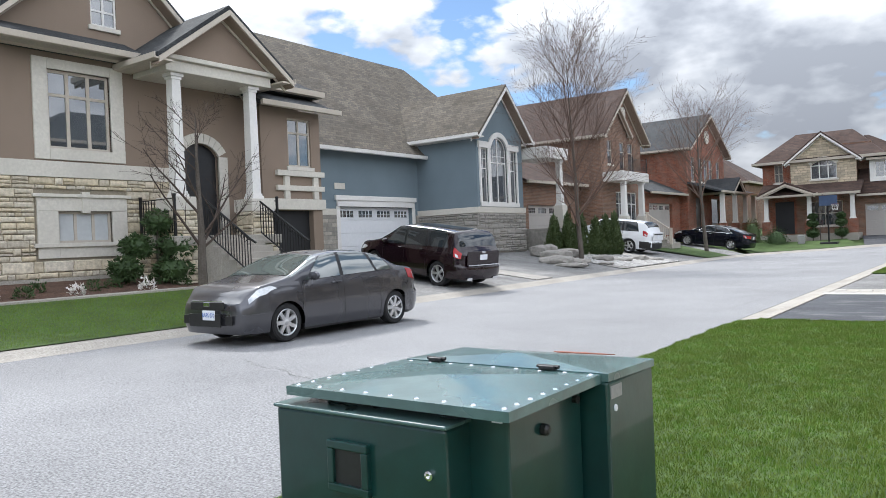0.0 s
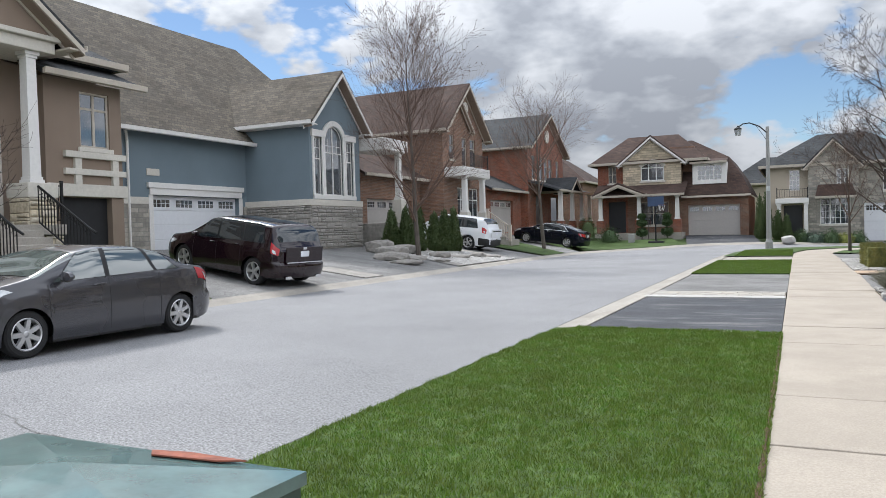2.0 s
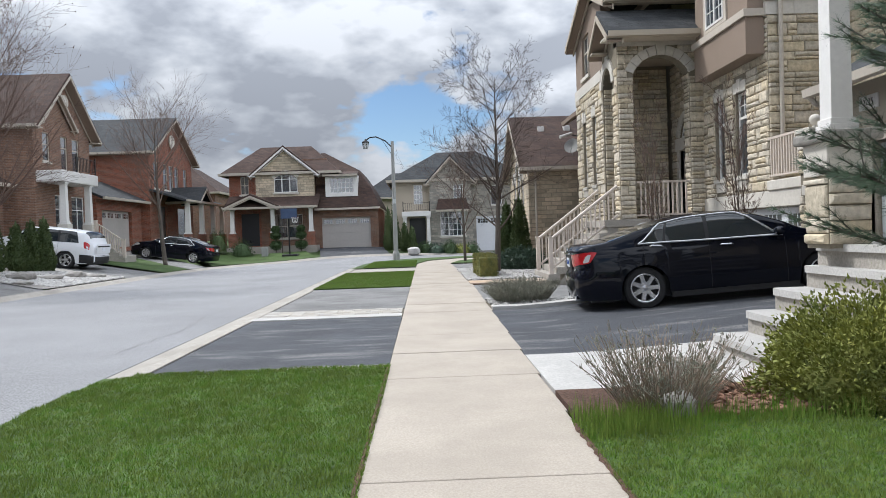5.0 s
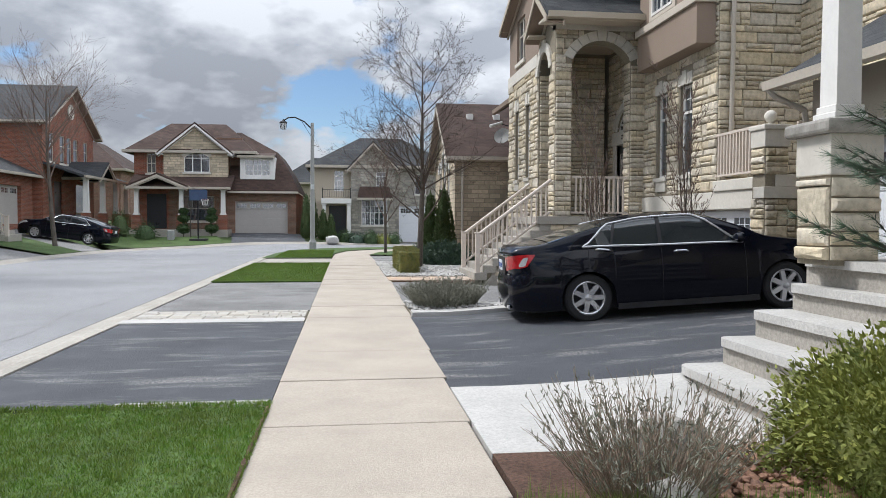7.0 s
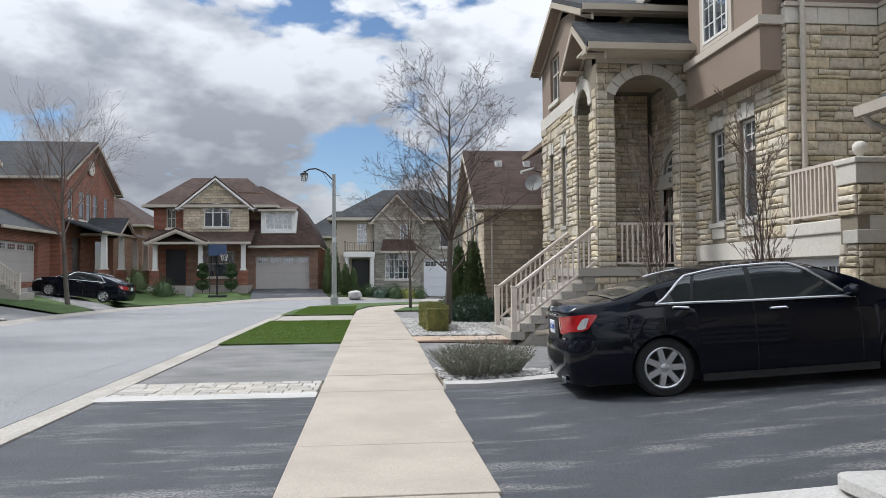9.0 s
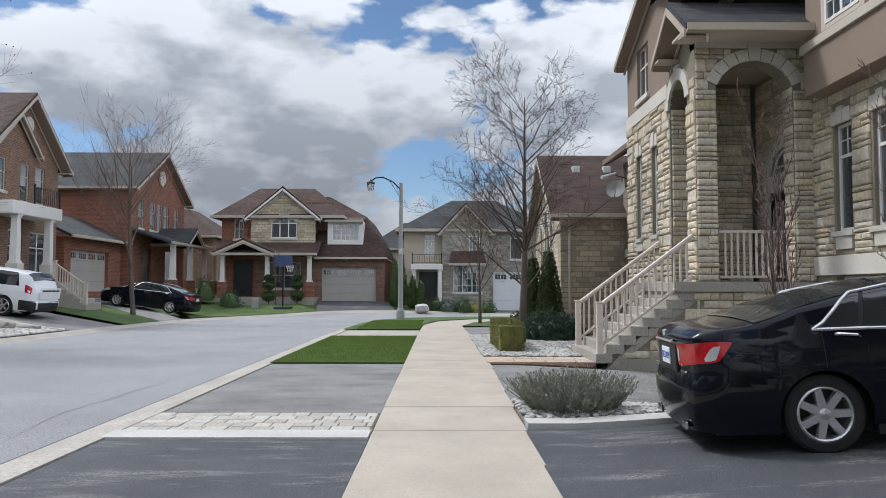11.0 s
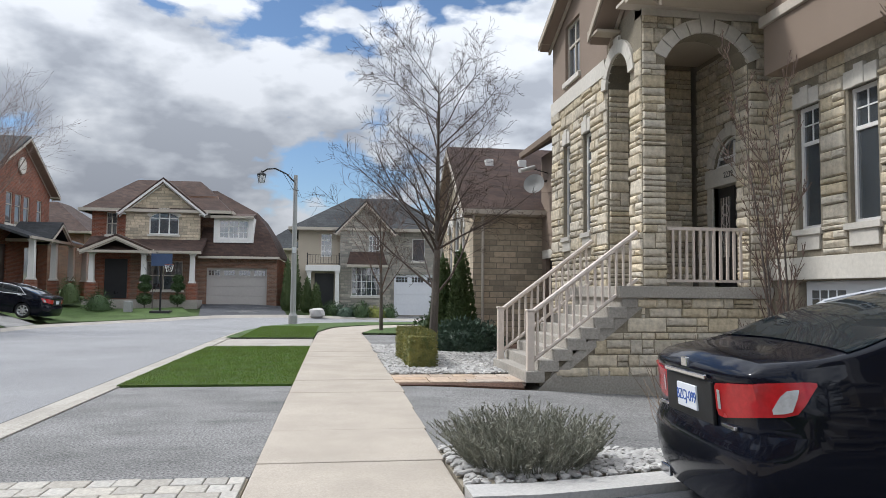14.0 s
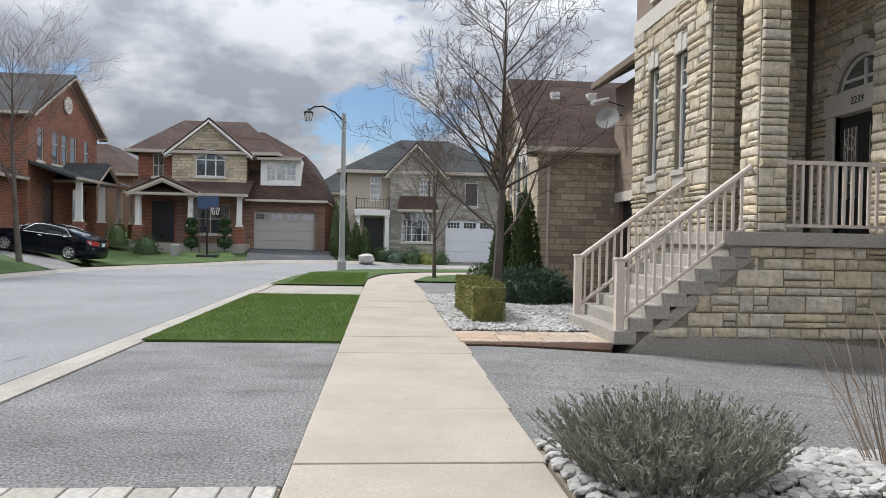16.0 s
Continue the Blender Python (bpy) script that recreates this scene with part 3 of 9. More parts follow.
def lay_stones(face, u0, u1, z0, z1, parent, holes=(), d=0.0, mat=None, big=1.0, limit=300, top=None):
    """Random coursed stones, each proud of the mortar; past the limit they are joined into one part."""
    rng = random.Random(int(abs(u0 * 91 + z0 * 57 + face.o.x * 13 + face.o.y * 7) * 100) % 99991)
    rest, count, z = Mesh(), 0, z0
    m3 = Matrix(((face.u.x, face.n.x * -1, 0), (face.u.y, face.n.y * -1, 0), (0, 0, 1)))
    while z < z1 - 0.05:
        h = rng.choice((0.1, 0.14, 0.18, 0.22, 0.27)) * big
        if z + h > z1 - 0.07:
            h = z1 - z
        spans = [(u0, u1)]
        for q in holes:
            if q[2] < z + h and q[3] > z:
                if len(q) > 4:
                    zz = z + h / 2
                    us = [q[0] + (q[1] - q[0]) * i / 40 for i in range(41)]
                    us = [u for u in us if arch_top(q, u) > zz]
                    if not us:
                        continue
                    lo, hi = us[0], us[-1]
                else:
                    lo, hi = q[0], q[1]
                spans = [s for a, b in spans for s in ((a, min(b, lo)), (max(a, hi), b)) if s[1] - s[0] > 0.05]
        for a, b in spans:
            u = a
            while u < b - 0.01:
                w = round(rng.choice((0.16, 0.24, 0.32, 0.42, 0.52)) * (0.75 + 0.45 * h / 0.2), 2)
                if u + w > b - 0.13:
                    w = b - u
                if top and z + h > min(top(u), top(u + w)):
                    u += w
                    continue
                cuts = [(0.0, h)] if h < 0.17 or rng.random() > 0.4 else [(0.0, round(h * 0.42, 3)), (round(h * 0.42, 3), h)]
                for za, zb in cuts:
                    me = stone_mesh(round(w, 2), round(zb - za, 3), rng.randrange(4), mat)
                    p = face(u, z + za, d)
                    if count < limit:
                        ob = new("stone", me)
                        ob.matrix_basis = Matrix.Translation(p) @ m3.to_4x4()
                        hold(ob, parent)
                    else:
                        rest.add([p + m3 @ q.co for q in me.vertices], [tuple(g.vertices) for g in me.polygons])
                    count += 1
                u += w
        z += h
    if rest.v:
        tagged(part("stonework", rest, mat, parent), kind="stuff")


def window(house, face, u0, u1, z0, z1, cols=2, bars=(), d=-0.1, frame_mat=None, rise=0.0, sill=True, w=0.05, pane_mat=None, transom=None, muntin=None):
    """A framed window in an opening; bars: heights of cross bars; muntin: (columns, rows) of thin bars above the transom."""
    fm = frame_mat or M["white"]
    fr = Mesh()
    face.box(fr, u0, u0 + w, z0, z1 - rise, d - 0.05, d + 0.03)
    face.box(fr, u1 - w, u1, z0, z1 - rise, d - 0.05, d + 0.03)
    face.box(fr, u0, u1, z0, z0 + w, d - 0.05, d + 0.032)
    if rise:
        hole = (u0, u1, z0, z1, rise)
        us = [u0 + (u1 - u0) * i / 10 for i in range(11)]
        for a, b in zip(us, us[1:]):
            fr.prism([face(a, arch_top(hole, a) - w, d + 0.03), face(b, arch_top(hole, b) - w, d + 0.03), face(b, arch_top(hole, b), d + 0.03), face(a, arch_top(hole, a), d + 0.03)], -face.n * 0.08)
    else:
        face.box(fr, u0, u1, z1 - w, z1, d - 0.05, d + 0.032)
    for i in range(1, cols):
        u = u0 + (u1 - u0) * i / cols
        face.box(fr, u - w * 0.6, u + w * 0.6, z0, z1 - rise * 0.15, d - 0.05, d + 0.028)
    for z in bars:
        face.box(fr, u0, u1, z - w * 0.5, z + w * 0.5, d - 0.05, d + 0.026)
    if muntin:
        mc, mr, za, zb = muntin
        for i in range(1, mc):
            u = u0 + (u1 - u0) * i / mc
            face.box(fr, u - 0.011, u + 0.011, za, zb, d - 0.03, d + 0.012)
        for i in range(1, mr):
            z = za + (zb - za) * i / mr
            face.box(fr, u0, u1, z - 0.011, z + 0.011, d - 0.03, d + 0.011)
    win = part("window", fr, fm, house)
    zs = [z0] + list(bars) + [z1]
    for i in range(cols):
        a, b = u0 + (u1 - u0) * i / cols, u0 + (u1 - u0) * (i + 1) / cols
        for za, zb in zip(zs, zs[1:]):
            pb = Mesh()
            if rise and zb == z1:
                hole = (u0, u1, z0, z1, rise)
                us = [a + (b - a) * k / 8 for k in range(9)]
                poly = [face(a, za, d), face(b, za, d)] + [face(u, max(za, arch_top(hole, u) - 0.01), d) for u in reversed(us)]
                pb.prism(poly, -face.n * 0.012)
            else:
                face.box(pb, a, b, za, zb, d - 0.012, d)
            part("pane", pb, pane_mat or M["glass"], win, "dark reflecting glass")
    if sill:
        sb = Mesh()
        face.box(sb, u0 - 0.08, u1 + 0.08, z0 - 0.12, z0, d - 0.05, 0.06, 0.012)
        part("sill", sb, M["lime"], win)
    return win


def trim(house, name, face, mat, *boxes, bevel=0.008, label=""):
    mb = Mesh()
    for b in boxes:
        face.box(mb, *b, bevel)
    return part(name, mb, mat, house, label)


def slab(mb, poly, thick=0.14):
    return mb.prism(poly, (0, 0, -thick))


def gable_roof(house, face, u0, u1, ze, zr, depth, mat, over=0.4, front=0.35, uc=None, fascia=None, name="roof", rear=0.3, wb=0.15):
    """A roof whose ridge runs back from the face; ze: eave height over the wall, zr: ridge height."""
    uc = (u0 + u1) / 2 if uc is None else uc
    sl, sr = (zr - ze) / (uc - u0), (zr - ze) / (u1 - uc)
    a, b = u0 - over, u1 + over
    za, zb = ze - sl * over, ze - sr * over
    mb = Mesh()
    slab(mb, [face(a, za, front), face(uc, zr, front), face(uc, zr, -depth - rear), face(a, za, -depth - rear)], -0.12)
    slab(mb, [face(uc, zr, front), face(b, zb, front), face(b, zb, -depth - rear), face(uc, zr, -depth - rear)], -0.12)
    roof = part(name, mb, mat, house)
    fm = fascia or M["beige"]
    for (p, zp, q, zq) in ((a, za, uc, zr), (uc, zr, b, zb)):
        fb = Mesh()
        fb.prism([face(p, zp - wb, front + 0.005), face(q, zq - wb, front + 0.005), face(q, zq - 0.004, front + 0.005), face(p, zp - 0.004, front + 0.005)], face.n * 0.035)
        fb.prism([face(p, zp - wb - 0.09, 0.02), face(q, zq - wb - 0.09, 0.02), face(q, zq - 0.01, 0.02), face(p, zp - 0.01, 0.02)], face.n * 0.05)
        part("rake_board", fb, fm, roof)
        sb = Mesh()
        sb.prism([face(p, zp - 0.17, 0.07), face(q, zq - 0.17, 0.07), face(q, zq - 0.125, 0.07), face(p, zp - 0.125, 0.07)], face.n * (front - 0.075))
        part("soffit", sb, M["stuccobrown"], roof)
    for u, z, s in ((a, za, -1), (b, zb, 1)):
        u2 = u + s * 0.11
        gb = Mesh()
        gb.prism([face(u, z - 0.06, front), face(u2, z - 0.04, front), face(u2, z + 0.1, front), face(u2 - s * 0.03, z + 0.1, front), face(u2 - s * 0.03, z + 0.0, front), face(u, z - 0.02, front)], -face.n * (depth + rear + front))
        uw = u0 if s < 0 else u1
        gb.prism([face(u, z - 0.07, front), face(uw, z - 0.07, front), face(uw, z - 0.02, front), face(u, z - 0.02, front)], -face.n * (depth + rear + front))
        part("gutter", gb, fm, roof)
    return roof


def fn_gable(u0, u1, ze, zr, uc=None):
    c = (u0 + u1) / 2 if uc is None else uc
    return lambda u: ze + (zr - ze) * ((u - u0) / (c - u0) if u < c else (u1 - u) / (u1 - c))


def writing(text, face, u, z, size, mat, parent, d=0.0, name="lettering"):
    """Raised letters on a face, centred on u, z."""
    cu = bpy.data.curves.new("letters", 'FONT')
    cu.body, cu.size, cu.extrude, cu.align_x, cu.align_y = text, size, 0.004, 'CENTER', 'CENTER'
    tmp = bpy.data.objects.new("letters", cu)
    scene.collection.objects.link(tmp)
    dg = bpy.context.evaluated_depsgraph_get()
    me = bpy.data.meshes.new_from_object(tmp.evaluated_get(dg))
    bpy.data.objects.remove(tmp)
    m = Matrix.Translation(face(u, z, d)) @ Matrix(((face.u.x, 0, face.n.x), (face.u.y, 0, face.n.y), (0, 1, 0))).to_4x4()
    me.transform(m)
    me.materials.clear()
    me.materials.append(mat)
    ob = new(name, me)
    return hold(ob, parent)

# ---- ground ----
def smooth(a, b, x):
    t = min(1, max(0, (x - a) / (b - a)))
    return t * t * (3 - 2 * t)


def zg(x, y):
    """The lie of the land: it rises to the houses across the road and towards the bend, and falls to the sunken garages."""
    far = 0.68 * smooth(49.5, 58, y) * smooth(5, -5, x)
    left = 0.135 * min(7.5, max(0, -11.9 - x))
    fall = 0.065 - 0.117 * smooth(18.0, 19.4, y)
    drop = fall * min(6, max(0, x - 1.9)) * smooth(12.2, 12.6, y) * smooth(24.4, 24.2, y)
    return far + left + drop


def strip(left, right, dz, nu=60, nv=8):
    """A sheet between two lines on the land."""
    def resample(pts):
        pts = [Vector((*p, 0)) for p in pts]
        d = [0]
        for a, b in zip(pts, pts[1:]):
            d.append(d[-1] + (b - a).length)
        out = []
        for i in range(nu + 1):
            s, k = d[-1] * i / nu, 0
            while k < len(d) - 2 and d[k + 1] < s:
                k += 1
            out.append(pts[k].lerp(pts[k + 1], (s - d[k]) / max(1e-9, d[k + 1] - d[k])))
        return out
    a, b = resample(left), resample(right)
    rows = [[(lambda p: (p.x, p.y, zg(p.x, p.y) + dz))(p.lerp(q, j / nv)) for j in range(nv + 1)] for p, q in zip(a, b)]
    return Mesh().grid(rows)


def patch(x0, x1, y0, y1, dz, step=0.5, depth=0.1):
    """A slab on the land, with upright edges."""
    nx, ny = max(1, round((x1 - x0) / step)), max(1, round((y1 - y0) / step))
    rows = [[(x0 + (x1 - x0) * i / nx, y0 + (y1 - y0) * j / ny, zg(x0 + (x1 - x0) * i / nx, y0 + (y1 - y0) * j / ny) + dz) for i in range(nx + 1)] for j in range(ny + 1)]
    mb = Mesh().grid(rows)
    rim = rows[0] + [r[-1] for r in rows[1:]] + rows[-1][::-1][1:] + [r[0] for r in rows[::-1][1:]]
    mb.grid([[(x, y, z - depth) for x, y, z in rim], rim])
    return mb


gx = [-900, -300, -120, -60, -40, -30] + [-26 + i for i in range(42)] + [18, 22, 30, 60, 120, 300, 900]
gy = [-900, -300, -100, -40, -20, -10, -5] + [-2 + i for i in range(68)] + [70, 80, 110, 200, 400, 1500]
rows = [[(x, y, zg(x, y) - 0.16 - (0.5 if 2.5 < x < 11 and 12.5 < y < 24 else 0)) for x in gx] for y in gy]
tagged(new("ground", Mesh().grid(rows).mesh("ground", M["farland"])), "patchy green turf and soil under the street", "ground", kind="structure")

ROAD_L = [(-11.7, -60), (-11.7, 0), (-11.7, 40), (-11.5, 45), (-9.8, 49.5), (-6.5, 52), (0, 53.2), (8, 53.6), (60, 54)]
ROAD_R = [(-3.44, -60), (-3.44, 0), (-3.44, 36), (-3.36, 41), (-2.86, 45), (-1.4, 47.75), (2, 49.2), (8, 49.6), (60, 50)]


def shifted(line, d):
    out = []
    for i, p in enumerate(line):
        a, b = Vector(line[max(0, i - 1)]), Vector(line[min(len(line) - 1, i + 1)])
        t = (b - a).normalized()
        out.append((p[0] + t.y * d, p[1] - t.x * d))
    return out


tagged(new("road", strip(ROAD_L, ROAD_R, -0.08, 110, 10).mesh("road", M["road"])), "sun-bleached light grey asphalt street with hairline cracks", "road", kind="structure")


def kerb_along(line, side, wide):
    """A low rolled kerb with its gutter lip along the road's edge."""
    prof = ((-0.02, -0.078), (0.0, -0.07), (0.26, -0.058), (0.35, -0.008), (0.41, 0.012), (0.56, 0.018), (0.57, -0.12)) if wide else ((-0.02, -0.078), (0.0, -0.07), (0.1, -0.06), (0.18, -0.005), (0.23, 0.016), (0.36, 0.022), (0.37, -0.12))
    cols = [strip(shifted(line, side * d), shifted(line, side * d), z, 110, 1).v[::2] for d, z in prof]
    return Mesh().grid([[c[i] for c in cols] for i in range(111)])


for nm, line, side in (("kerb", ROAD_R, 1), ("kerb", ROAD_L, -1)):
    tagged(new(nm, kerb_along(line, side, side > 0).mesh(nm, M["kerb"], True)), "low rolled concrete kerb beside the road", "kerb", kind="structure")

tagged(new("gutter_joint", strip(shifted(ROAD_R, -0.035), shifted(ROAD_R, -0.008), -0.076, 110, 1).mesh("gutter_joint", M["dark"])), "dark open joint between the asphalt and the kerb", "joint", kind="structure")

# sidewalk flags with tooled joints
walkway = thing("sidewalk", (0.48, 20, 0), "beige poured concrete sidewalk in square flags", "sidewalk", kind="structure")
JOINTS = [-6.76 + 1.51 * i for i in range(28)]
for a, b in zip(JOINTS, JOINTS[1:]):
    fb = Mesh()
    fb.box(-0.30, min(1.38, 1.14 + 0.0155 * (a - 8)), a + 0.006, b - 0.006, -0.12, 0.022 + 0.004 * math.sin(a * 3.1), None, 0.01)
    part("flag", fb, M["walk"], walkway)
curve_l = [(-0.3, 34.02), (-0.25, 40), (0.3, 43.5), (1.7, 45.6), (5, 46.8), (20, 47.4)]
curve_r = [(1.36, 34.02), (1.3, 39.5), (1.8, 42), (3, 43.6), (6, 44.7), (20, 45.4)]
part("curved_flag", strip(curve_l, curve_r, 0.012, 40, 3), M["walk"], walkway)


def apron(name, mb, mat, label, cat="driveway"):
    return tagged(new(name, mb.mesh(name, mat)), label, cat, kind="structure")


# driveways on the near side: apron by the road and drive behind the sidewalk
apron("driveway_1", patch(-2.93, -0.31, 12.15, 17.02, 0.0), M["tar"], "freshly sealed black asphalt driveway apron")
apron("driveway_2", patch(1.2, 7.7, 12.52, 17.55, 0.0), M["tar"], "freshly sealed black asphalt driveway")
apron("driveway_3", patch(-2.93, -0.31, 18.55, 24.35, 0.0), M["oldtar"], "weathered grey asphalt driveway apron")
apron("driveway_4", patch(1.2, 7.7, 19.4, 24.2, 0.0), M["oldtar"], "weathered grey asphalt driveway sloping to a garage")
apron("driveway_5", patch(-2.93, -0.31, 32.6, 36.3, 0.0), M["kerb"], "grey concrete driveway apron")
apron("driveway_6", patch(1.31, 4.3, 33.0, 38.5, 0.0), M["oldtar"], "weathered grey asphalt driveway")
# driveways across the road
apron("driveway_7", strip([(-12.0, 14.6), (-21.2, 21.0)], [(-12.0, 21.2), (-21.2, 26.8)], 0.02, 12, 6), M["oldtar"], "grey asphalt driveway beside a blue house")
apron("driveway_8", strip([(-12.0, 21.205), (-18.5, 25.16)], [(-12.0, 28.2), (-18.5, 36.5)], 0.02, 12, 6), M["oldtar"], "grey asphalt driveway with a stone bed")
apron("driveway_9", strip([(-12.0, 35.0), (-18.5, 37.2)], [(-12.0, 38.8), (-18.5, 41.0)], 0.02, 12, 6), M["oldtar"], "grey asphalt driveway")
apron("driveway_10", strip([(-12.0, 43.0), (-18.5, 48.6)], [(-11.9, 45.5), (-18.5, 53.5)], 0.02, 12, 6), M["oldtar"], "grey asphalt driveway")
apron("driveway_11", strip([(-6.6, 52.3), (-7.4, 57.9)], [(-2.2, 53.2), (-2.9, 57.9)], 0.02, 8, 5), M["tar"], "black asphalt driveway before a double garage")
apron("driveway_12", strip([(2.6, 53.8), (3.4, 57.9)], [(7.2, 54.0), (6.6, 57.9)], 0.02, 8, 5), M["oldtar"], "grey asphalt driveway")
apron("path_1", patch(1.2, 3.5, 10.6, 12.5, 0.015), M["pale"], "pale concrete path to the front steps", "path")
apron("edging", patch(1.31, 4.3, 17.57, 17.9, 0.06), M["pale"], "pale concrete edging strip beside the driveway", "edging")
apron("edging", patch(-2.93, -0.32, 17.03, 17.42, 0.02), M["pale"], "pale concrete edging strip across the apron", "edging")
apron("edging", patch(-1.5, -0.32, 12.02, 12.14, 0.03), M["pale"], "pale concrete edging strip along the lawn", "edging")

# rows of tumbled pavers between the two aprons
pavers = thing("paver_band", (-1.6, 18, 0), "band of tumbled grey paving stones across the driveway apron", "paving", kind="structure")
rng = random.Random(4)
PAVER = {}
y = 17.44
for r in range(5):
    x, dy = -2.92, 0.218
    while x < -0.36:
        w = min(rng.choice((0.18, 0.24, 0.3)), -0.33 - x)
        if w > 0.06:
            key = round(w, 2)
            if key not in PAVER:
                PAVER[key] = Mesh().box(0.004, key - 0.004, 0.004, dy - 0.004, -0.06, 0.0, None, 0.01).mesh("paver", M["paver"])
            ob = new("paver", PAVER[key])
            ob.location = (x, y, 0.012 + rng.uniform(-0.004, 0.004))
            hold(ob, pavers)
        x += w
    y += dy
part("bedding", Mesh().box(-2.93, -0.32, 17.43, 18.55, -0.1, -0.012), M["mortar"], pavers)

# lawns
tagged(new("lawn", patch(-3.21, -0.31, -8, 11.9, 0.035, 0.4).mesh("lawn", M["soil"])), "fresh green mown lawn strip between kerb and sidewalk", "lawn", kind="structure")
LAWNS = [(1.12, 6.5, -4, 9.4), (-2.92, -0.31, 24.38, 32.55)]
for a, b, c, d in LAWNS:
    tagged(new("lawn", patch(a, b, c, d, 0.035, 0.4).mesh("lawn", M["soil"])), "fresh green mown lawn", "lawn", kind="structure")
tagged(new("lawn", strip([(-3.05, 36.35), (-2.9, 41), (-2.3, 45), (-0.9, 47.3), (2, 48.8), (9, 49.2)], [(-0.32, 36.35), (-0.27, 40), (0.25, 43.5), (1.65, 45.65), (5, 46.9), (9, 47.2)], 0.04, 40, 5).mesh("lawn", M["soil"])), "green lawn beside the bend of the sidewalk", "lawn", kind="structure")
tagged(new("lawn", strip([(1.32, 38.8), (1.85, 42), (3.05, 43.6), (6, 44.6)], [(3.6, 38.8), (4, 40), (5, 41), (6.5, 42)], 0.04, 20, 4).mesh("lawn", M["soil"])), "small green lawn behind the sidewalk", "lawn", kind="structure")
tagged(new("lawn", strip([(-12.05, -10), (-12.05, 14.2)], [(-15.6, -10), (-15.6, 14.2)], 0.04, 40, 8).mesh("lawn", M["soil"])), "green front lawn across the road", "lawn", kind="structure")
tagged(new("lawn", strip([(-12.0, 39.3), (-12.0, 42.7)], [(-17, 41.5), (-17, 47.8)], 0.04, 14, 8).mesh("lawn", M["soil"])), "green front lawn with a bare tree", "lawn", kind="structure")
tagged(new("lawn", strip([(-11.9, 46.8), (-9.9, 50.0), (-6.9, 52.2)], [(-15, 52), (-11.5, 54.4), (-8, 55.4)], 0.04, 14, 6).mesh("lawn", M["soil"])), "green front lawn before the brick house", "lawn", kind="structure")


def blades(areas, name, per, label, tall=(0.016, 0.036), mat=None, seed=3):
    """Blades of turf as one body of stuff."""
    rs = np.random.RandomState(seed)
    clump, vs = rs.rand(97, 97), []
    for x0, x1, y0, y1, dens in areas:
        k = int((x1 - x0) * (y1 - y0) * dens * per)
        p = rs.rand(k, 2) * (x1 - x0, y1 - y0) + (x0, y0)
        near = (p[:, 1] < 12.1) & (np.abs(p[:, 0] + 2.9) < 0.8)
        p = p[~near | (p[:, 0] > np.interp(p[:, 1], (11.5, 12), (-3.22, -2.95)) + 0.03 * np.sin(p[:, 1] * 7.3) * np.sin(p[:, 1] * 2.9))]
        k = len(p)
        a, h = rs.rand(k) * 6.283, rs.uniform(*tall, k) * (0.7 + 0.6 * clump[(p[:, 0] * 9).astype(int) % 97, (p[:, 1] * 9).astype(int) % 97])
        w = rs.uniform(0.0018, 0.0042, k)
        lean, la = rs.rand(k) * 0.026, rs.rand(k) * 6.283
        z = np.array([zg(u, v) for u, v in p]) + 0.03
        b = np.stack([p[:, 0], p[:, 1], z], 1)
        s = np.stack([np.cos(a) * w, np.sin(a) * w, 0 * w], 1)
        tip = b + np.stack([np.cos(la) * lean, np.sin(la) * lean, h], 1)
        vs.append(np.stack([b - s, b + s, tip], 1).reshape(-1, 3))
    v = np.concatenate(vs)
    me = bpy.data.meshes.new(name)
    n = len(v)
    me.vertices.add(n), me.loops.add(n), me.polygons.add(n // 3)
    me.vertices.foreach_set("co", v.astype(np.float32).ravel())
    me.loops.foreach_set("vertex_index", np.arange(n, dtype=np.int32))
    me.polygons.foreach_set("loop_start", np.arange(0, n, 3, dtype=np.int32))
    me.update(calc_edges=True)
    me.materials.append(mat or M["blade"])
    return tagged(new(name, me), label, "grass", kind="stuff")


blades([(-3.38, -0.28, 1.5, 12.08, 1.0), (1.12, 4.5, 4.0, 9.5, 1.0), (-2.9, -0.29, 24.35, 32.6, 0.45)], "grass", 9500, "dense blades of fresh green grass")
blades([(-15.5, -12.1, -3, 14, 1.0), (-2.6, -0.3, 36.4, 44, 1.0)], "grass", 1800, "green grass blades of the far lawns", (0.03, 0.06), None, 5)
blades([(1.13, 1.95, 8.95, 9.62, 1.0), (1.95, 4.4, 9.2, 9.5, 0.7)], "grass", 2600, "long uncut grass at the edge of the planting bed", (0.09, 0.19), None, 8)

# ---- houses ----
def shell(house, face, u0, u1, depth, z0, top, mat, holes=(), name="wall", back_top=None, thick=0.3):
    """Front wall with openings, two side walls and a back wall."""
    w = part(name, wall(face, u0, u1, z0, top, holes, thick), mat, house)
    ta = top(u0) if callable(top) else top
    tb = top(u1) if callable(top) else top
    sb = Mesh()
    face.box(sb, u0, u0 + thick, z0, ta, -depth, -thick)
    part("side_wall", sb, mat, house)
    sb = Mesh()
    face.box(sb, u1 - thick, u1, z0, tb, -depth, -thick)
    part("side_wall", sb, mat, house)
    part("back_wall", wall(face, u0, u1, z0, top, (), thick, -depth), mat, house)
    return w


